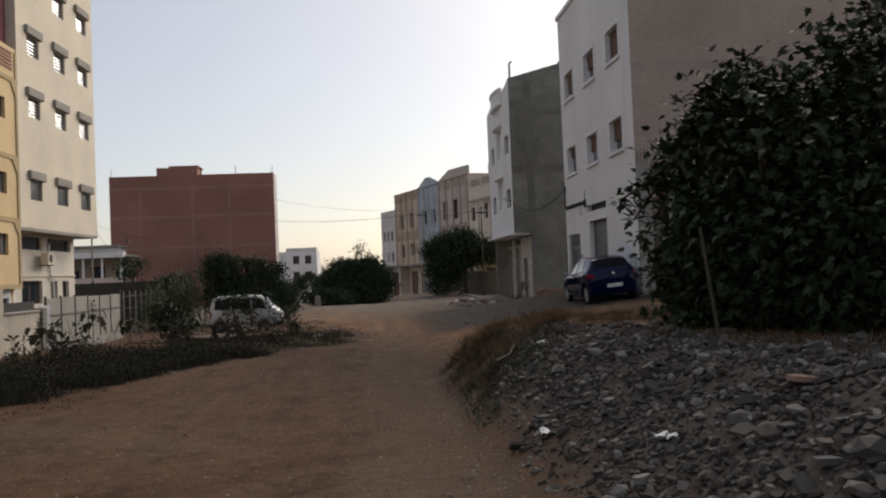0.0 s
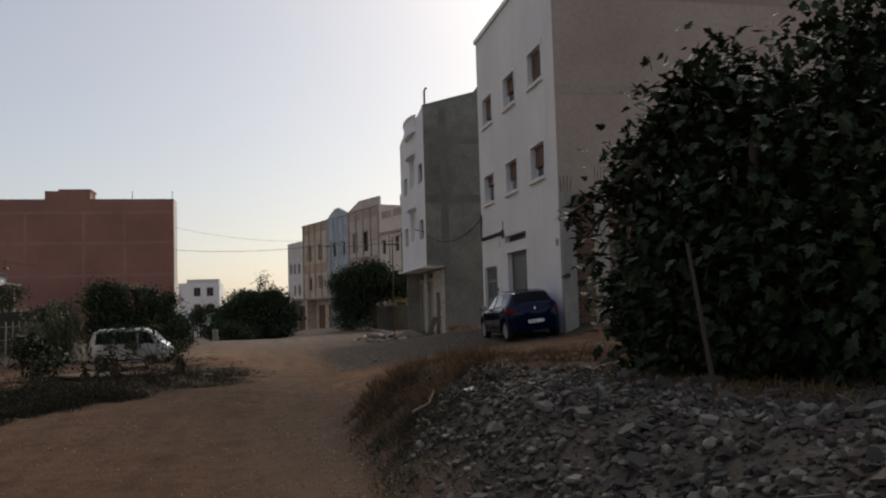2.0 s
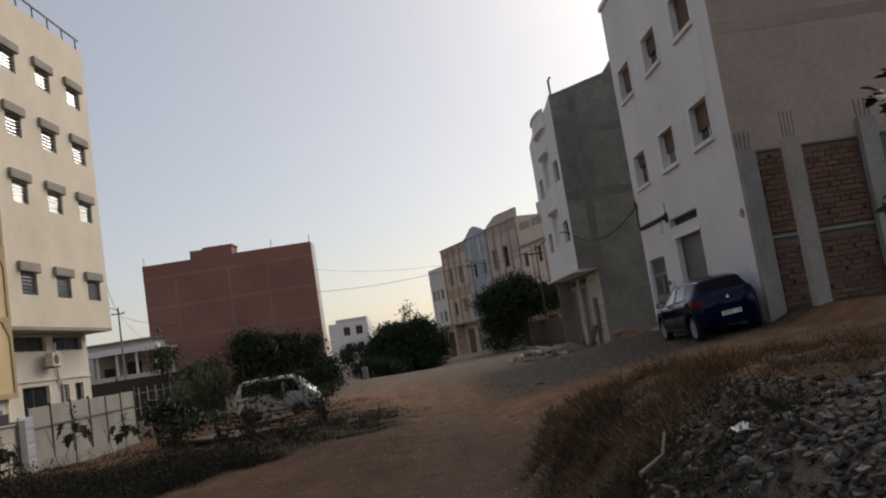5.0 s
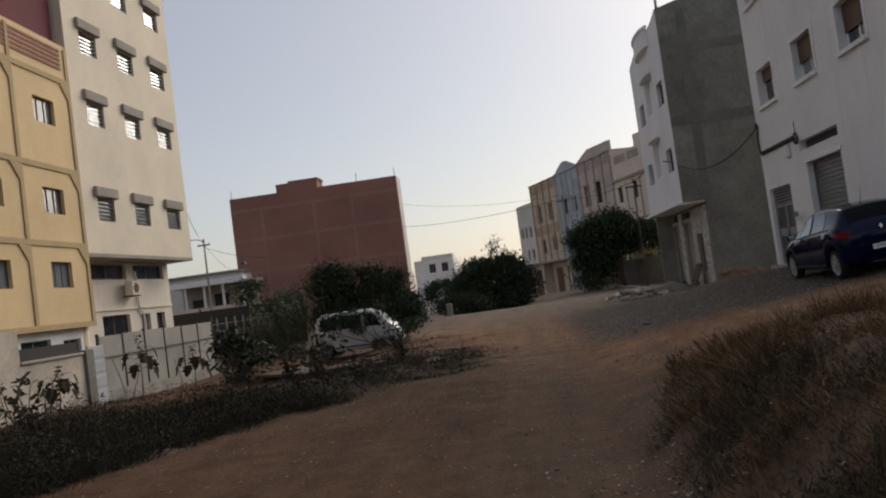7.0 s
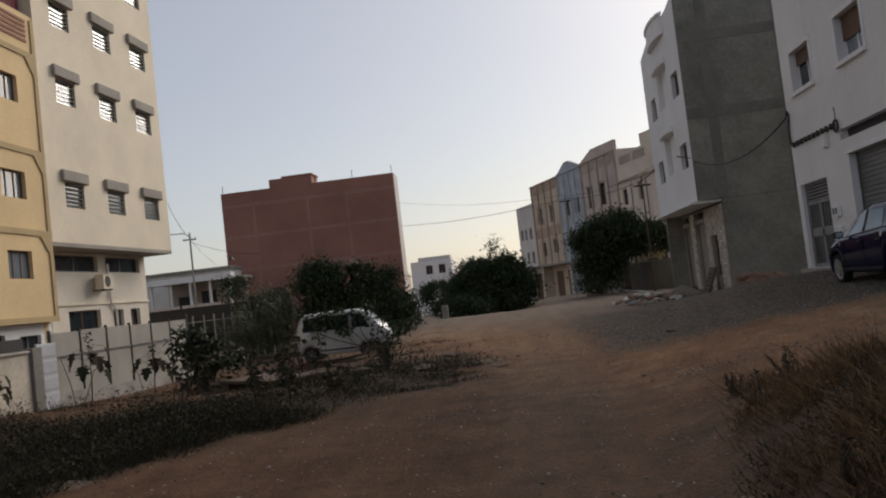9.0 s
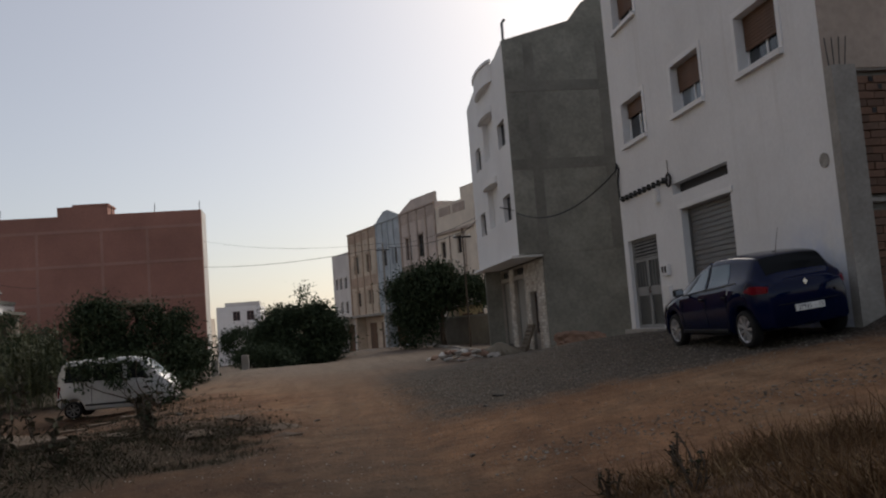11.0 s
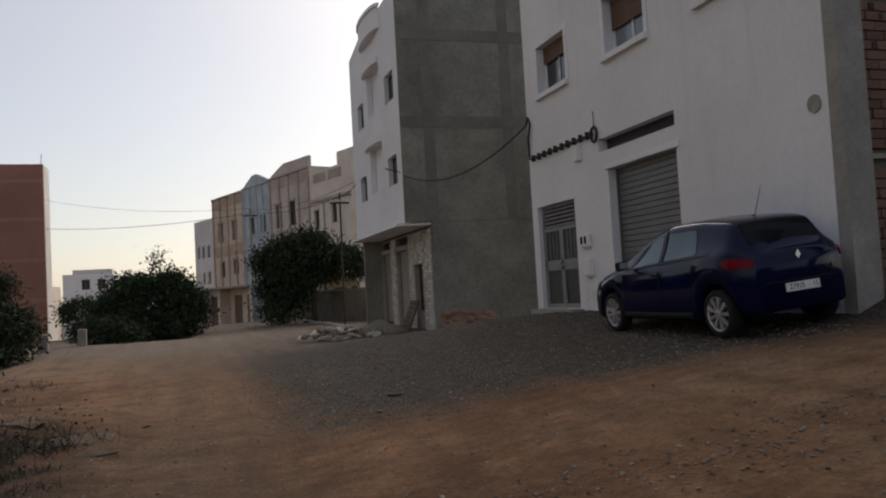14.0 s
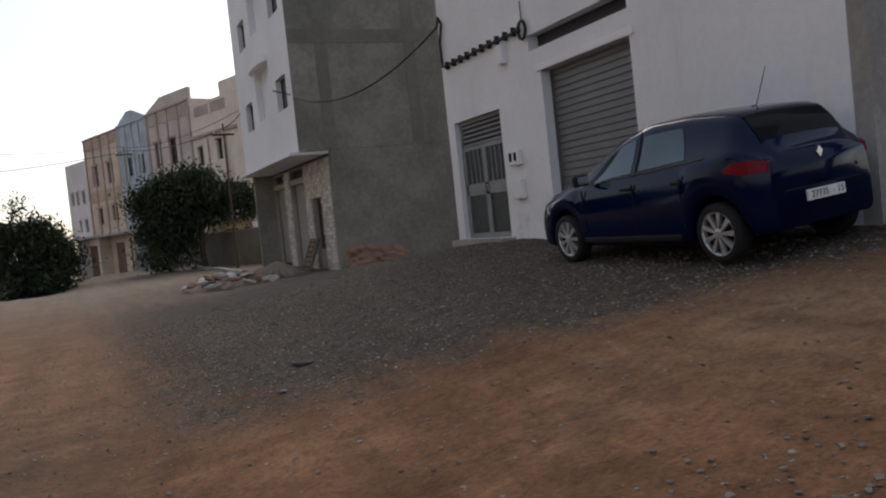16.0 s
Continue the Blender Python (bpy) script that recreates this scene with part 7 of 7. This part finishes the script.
def gravel():
    """Loose pebbles over the lane and the crushed stone."""
    r = random.Random(8)
    src = [([tuple(v.co) for v in me.vertices], [tuple(p.vertices) for p in me.polygons]) for me in STONES[7:]]
    verts, faces = [], []
    made = 0
    while made < 21000:
        x, y = r.uniform(-4.5, 8.6), r.uniform(-7.5, 26.0)
        grey = sm(1.4, 3.0, x) * sm(17.7, 19.4, y + 0.35 * x)
        edge = math.exp(-((x - 1.35) / 0.35) ** 2) * (1 - sm(6, 9, y))
        turn = math.exp(-((y - 13.6 + 0.1 * x) / 0.6) ** 2) * sm(2, 3, x)
        if r.random() > 0.12 + 0.75 * grey + 0.8 * edge + 0.7 * turn:
            continue
        s = r.choice((0.014, 0.018, 0.024, 0.032)) * r.uniform(0.8, 1.4) * (1 + 0.2 * turn)
        tv, tf = r.choice(src)
        m = Euler((r.uniform(-0.4, 0.4), r.uniform(-0.4, 0.4), r.uniform(0, 6.28))).to_matrix()
        p = Vector((x, y, ground_z(x, y) + 0.12 * s))
        n0 = len(verts)
        verts += [tuple(p + m @ (Vector(v) * s)) for v in tv]
        faces += [tuple(i + n0 for i in f) for f in tf]
        made += 1
    me = bpy.data.meshes.new("gravel")
    me.from_pydata(verts, [], faces)
    ob = part("gravel", me, M_PEBBLE)
    tagged(ob, "loose pebbles and crushed grey stone on dirt", "gravel", kind="stuff")


gravel()


def single(name, at, size, k, label, category, mat, turn=0.0, sink=0.15):
    me = STONES[k].copy()
    me.materials.clear()
    ob = part(name, me, mat)
    ob.matrix_world = Matrix.LocRotScale(Vector((at[0], at[1], ground_z(*at) + sink * size[2])), Euler((0.05, 0.08, turn)), size)
    return tagged(ob, label, category)


M_CLAY = surface("reddish_rock", (0.30, 0.19, 0.14), 0.95, grain=9, stain=1.5, amount=0.35, bump=0.5)
M_PALE = surface("pale_rag", (0.58, 0.56, 0.52), 0.9, grain=20, stain=3, amount=0.3)


def boulder(at, size, seed, turn):
    """A weathered lump of broken masonry, rounded by crumbling, with flat breaks."""
    bm = bmesh.new()
    bmesh.ops.create_icosphere(bm, subdivisions=4, radius=0.5)
    for v in bm.verts:
        n = v.co.normalized()
        v.co *= 1 + 0.3 * noise.noise(n * 1.4 + Vector((seed, 0, 0))) + 0.14 * noise.noise(n * 4 + Vector((0, seed, 0))) + 0.05 * noise.noise(n * 11)
        v.co.z = min(v.co.z, 0.34 + 0.08 * noise.noise(n * 3))
        v.co.x = max(v.co.x, -0.46 + 0.06 * noise.noise(n * 3))
    ob = part("boulder", bm, M_CLAY)
    ob.matrix_world = Matrix.LocRotScale(Vector((at[0], at[1], ground_z(*at) + 0.22 * size[2])), Euler((0.05, 0.08, turn)), size)
    return tagged(ob, "reddish lump of broken masonry beside a grey wall", "rock")


boulder((10.2, 34.9), (2.2, 1.1, 1.15), 3, 0.1)
boulder((9.5, 35.0), (0.7, 0.6, 0.5), 8, 1.3)
single("stone_block", (1.9, -5.6), (0.42, 0.3, 0.2), 9, "pale flat stone slab on the rubble", "stone", M_PALE, 0.4)
single("stone_block", (3.1, -3.6), (0.40, 0.3, 0.2), 10, "pale pinkish stone slab on the rubble", "stone", M_CLAY, 1.1)
for n, (x, y, s) in enumerate(((-5.9, 7.9, 0.7), (-4.4, 10.4, 1.2), (-0.2, 19.3, 1.7), (-1.5, 18.8, 1.6), (-2.8, 19.2, 1.3), (-1.1, 20.1, 1.0), (-0.1, 18.2, 0.8))):
    single("flat_slab", (x, y), (s, s * 0.55, 0.3), n % 5, "flat earth-stained slab half sunk beside the lane", "slab", M_EARTHSLAB, n * 0.4, -0.15)
for n, (x, y, s) in enumerate(((3.5, 18.73, 0.24), (3.1, 17.9, 0.14), (-2.5, 23.0, 0.25), (-3.4, 24.5, 0.22), (0.4, 20.0, 0.16), (2.2, 14.2, 0.12))):
    single("loose_stone", (x, y), (s, s * 0.7, s * 0.5), n % 7, "loose dark stone on the dirt lane", "stone", M_STONE, n * 0.9)


def debris_heap():
    """Rags and rubble heaped by the far side of the lane."""
    t = thing("debris_heap", (5.6, 35.0, ground_z(5.6, 35.0)), "low heap of pale rags and rubble", "debris")
    r = random.Random(12)
    for k in range(46):
        x, y = r.gauss(0, 0.7), r.gauss(0, 0.7)
        s = r.uniform(0.25, 0.7)
        o = part("piece", STONES[r.randrange(14)].copy(), None, t)
        o.data.materials.clear()
        o.data.materials.append(r.choice((M_PALE, M_CONCRETE, M_CONCRETE, M_CLAY)))
        o.matrix_basis = Matrix.LocRotScale(Vector((x, y, 0.08 + 0.3 * math.exp(-x * x - y * y))), Euler((r.uniform(-0.4, 0.4), r.uniform(-0.4, 0.4), r.uniform(0, 6))), (s, s * 0.7, s * 0.5))
    h = thing("earth_heap", (7.4, 36.6, ground_z(7.4, 36.6) - 0.05), "small heap of grey sand", "heap")
    bm = bmesh.new()
    bmesh.ops.create_cone(bm, cap_ends=True, segments=24, radius1=1.1, radius2=0.1, depth=0.5)
    bmesh.ops.subdivide_edges(bm, edges=bm.edges[:], cuts=2)
    for v in bm.verts:
        v.co += Vector((0, 0, 0.3)) + Vector((1, 1, 0.5)) * 0.12 * noise.noise(v.co * 2)
    part("sand", bm, M_OLDWALL, h, smooth=True)
    k = thing("kerb", (7.5, 40.0, 0), "broken pale kerb along the far lane", "kerb")
    for n in range(14):
        y = 1.0 + n * 1.05
        part("kerb_stone", box(-0.4 - 0.02 * n, -0.2 - 0.02 * n, y, y + 1.0, ground_z(7.3, 40 + y) - 0.15, ground_z(7.3, 40 + y) + 0.12), M_CONCRETE, k)


debris_heap()


def lane_posts():
    """Low concrete bollards by the far lane, and the driftwood on the bank."""
    for n, (x, y) in enumerate(((-4.3, 43.0), (-3.1, 44.5), (-5.4, 42.0))):
        t = thing("bollard", (x, y, ground_z(x, y) - 0.05), "short weathered concrete bollard beside the lane", "bollard", "bollards by the lane")
        part("shaft", add_box(bmesh.new(), -0.16, 0.16, -0.16, 0.16, 0, 0.75, 0.03), M_CONCRETE, t)
    t = thing("dead_branch", (2.25, 3.0, ground_z(2.25, 3.0) + 0.05), "grey dead branch on the bank", "branch")
    part("wood", add_tube(bmesh.new(), ((-0.25, -0.35, 0.0), (0.0, -0.05, 0.05), (0.12, 0.25, 0.16)), 0.018, 7, 0.6), M_OLDWOOD, t)
    for n, (x, y) in enumerate(((2.6, 2.2), (1.95, -1.0), (2.4, -2.9))):
        t = thing("plastic_scrap", (x, y, ground_z(x, y) + 0.02), "crumpled white plastic scrap on rubble", "litter", "plastic scraps")
        bm = bmesh.new()
        bmesh.ops.create_grid(bm, x_segments=5, y_segments=5, size=0.09)
        for v in bm.verts:
            v.co.z += 0.05 * noise.noise(v.co * 14 + Vector((n, 0, 0))) + 0.02
        bmesh.ops.solidify(bm, geom=bm.faces[:], thickness=0.004)
        part("sheet", bm, M_PLATE, t)


lane_posts()


# ---- clay blocks of the raw flank ----
M_BRICK = object_vary("clay_block", [(0.17, 0.095, 0.065), (0.22, 0.125, 0.085), (0.13, 0.078, 0.056), (0.20, 0.125, 0.092)], 0.9, 25, 0.35)


def clay_blocks():
    w, hh, pitch = 0.3, 0.124, 0.131
    meshes = []
    for k in range(4):
        bm = bmesh.new()
        add_box(bm, 0.005, w - 0.005, -0.10 + 0.007 * k, 0.0, 0.004, hh - 0.004, 0.004)
        meshes.append(mesh_of("brick", bm))
        meshes[-1].materials.append(M_BRICK)
    hm = mesh_of("brick_hole", box(-0.02, 0.02, -0.106, -0.094, -0.042, 0.042))
    hm.materials.append(M_DARK)
    r = random.Random(21)
    count = 0
    u0, u1 = 0.43, 3.09
    for row in range(30):
        z = 1.25 + row * pitch
        if z + hh > 5.24 or 3.0 < z + hh and z < 3.15:
            continue
        u = u0 - (0.15 if row % 2 else 0.0)
        while u < u1:
            a, b = max(u, u0), min(u + w, u1)
            if b - a > 0.06 and count < 300:
                ob = new("brick", meshes[r.randrange(4)])
                ob.parent = WH
                ob.matrix_basis = Matrix.LocRotScale(Vector((8.89 + a, 16.78 + 0.115, z)), Euler((0, 0, r.uniform(-0.012, 0.012))), ((b - a) / w, 1, 1))
                count += 1
                # broken cells show beside the column and where two teams of courses meet
                spots = ((0.05, 0.13) if row % 2 == 0 and a == u0 else ()) + ((0.24, 0.27) if a <= 1.2 < b or r.random() < 0.12 else ())
                for s in spots:
                    o2 = new("brick_hole", hm)
                    o2.parent = ob
                    o2.matrix_basis = Matrix.Translation((s, 0.0, hh / 2))
            u += w


clay_blocks()


def painted_bricks():
    """Small white-painted bricks of the corner pier of the grey house."""
    me = mesh_of("brick", add_box(bmesh.new(), -0.05, 0.0, 0.008, 0.292, 0.008, 0.122, 0.008))
    me.materials.append(object_vary("white_painted_brick", [(0.60, 0.54, 0.46), (0.78, 0.74, 0.67), (0.50, 0.44, 0.37), (0.70, 0.66, 0.60)], 0.9, 20, 0.4))
    for y0, y1, z0 in ((36.04, 37.2, 0.28), (37.22, 38.37, 2.74), (38.4, 39.1, 0.28), (41.18, 41.98, 0.28)):
        for row in range(28):
            z = z0 + row * 0.13
            if z + 0.13 > 3.95:
                break
            y = y0 - (0.15 if row % 2 else 0.0)
            while y < y1:
                a, b = max(y, y0), min(y + 0.3, y1)
                if b - a > 0.06:
                    ob = new("brick", me)
                    ob.parent = GH
                    ob.matrix_basis = Matrix.LocRotScale(Vector((9.266, a, z)), None, (0.7 + 0.5 * ((row * 7 + int(a * 10)) % 5) / 4, (b - a) / 0.3, 1))
                y += 0.3


painted_bricks()


def yard_details():
    """The drain mouth, the edging strip and the leaning sticks on the waste ground."""
    g = ground_z(-5.05, 18.4)
    t = thing("drain_mouth", (-5.05, 18.4, g - 0.22), "low earth-covered drain mouth with a dark opening", "drain", turn=-42)
    part("top_slab", add_box(bmesh.new(), -1.1, 1.1, -0.08, 1.3, 0.30, 0.38, 0.03), M_EARTHSLAB, t)
    for x in (-1.0, 0.8):
        part("side_wall", box(x, x + 0.2, -0.03, 1.2, 0.0, 0.297), M_EARTHSLAB, t)
    part("back", box(-0.79, 0.79, 0.55, 0.6, 0.0, 0.296), M_DARK, t)
    k = thing("edging_strip", (0, 0, 0), "low earth-stained concrete edging beside waste ground", "kerb")
    for n in range(7):
        a = Vector((-8.4, 24.0, 0)).lerp(Vector((-3.6, 25.8, 0)), n / 7)
        o = part("edging_stone", add_box(bmesh.new(), 0.01, 0.71, -0.12, 0.12, -0.1, 0.10, 0.015), M_EARTHSLAB, k)
        o.matrix_basis = pose(a.x, a.y, ground_z(a.x, a.y), 0, 0, 20.5)
    for x, y, dx, h in ((-9.9, 20.6, -0.3, 1.2), (-8.9, 22.0, -0.25, 1.0), (-10.3, 21.6, 0.35, 0.9)):
        t = thing("stick", (x, y, ground_z(x, y) - 0.05), "pale thin stick leaning among weeds by a fence", "stick", "sticks by the fence")
        part("wood", add_tube(bmesh.new(), ((0, 0, 0), (dx * 0.5, 0.03, h * 0.55), (dx, 0.0, h)), 0.02, 6, 0.7), M_CEMENT_L, t)
    # raw column standing before the brick flank
    z = ground_z(9.68, 15.5)
    c = thing("concrete_column", (9.68, 15.5, z - 0.1), "raw grey concrete column with bare starter bars", "column")
    part("shaft", add_box(bmesh.new(), -0.17, 0.17, -0.15, 0.15, 0.0, 5.35 - z, 0.012), M_CEMENT_L, c)
    for n in range(4):
        x = -0.12 + 0.08 * n
        part("starter_bar", add_tube(bmesh.new(), ((x, 0.0, 5.3 - z), (x + 0.03 * (n - 1), 0.03 * n - 0.05, 6.0 - z)), 0.009, 5), M_IRON, c)


yard_details()
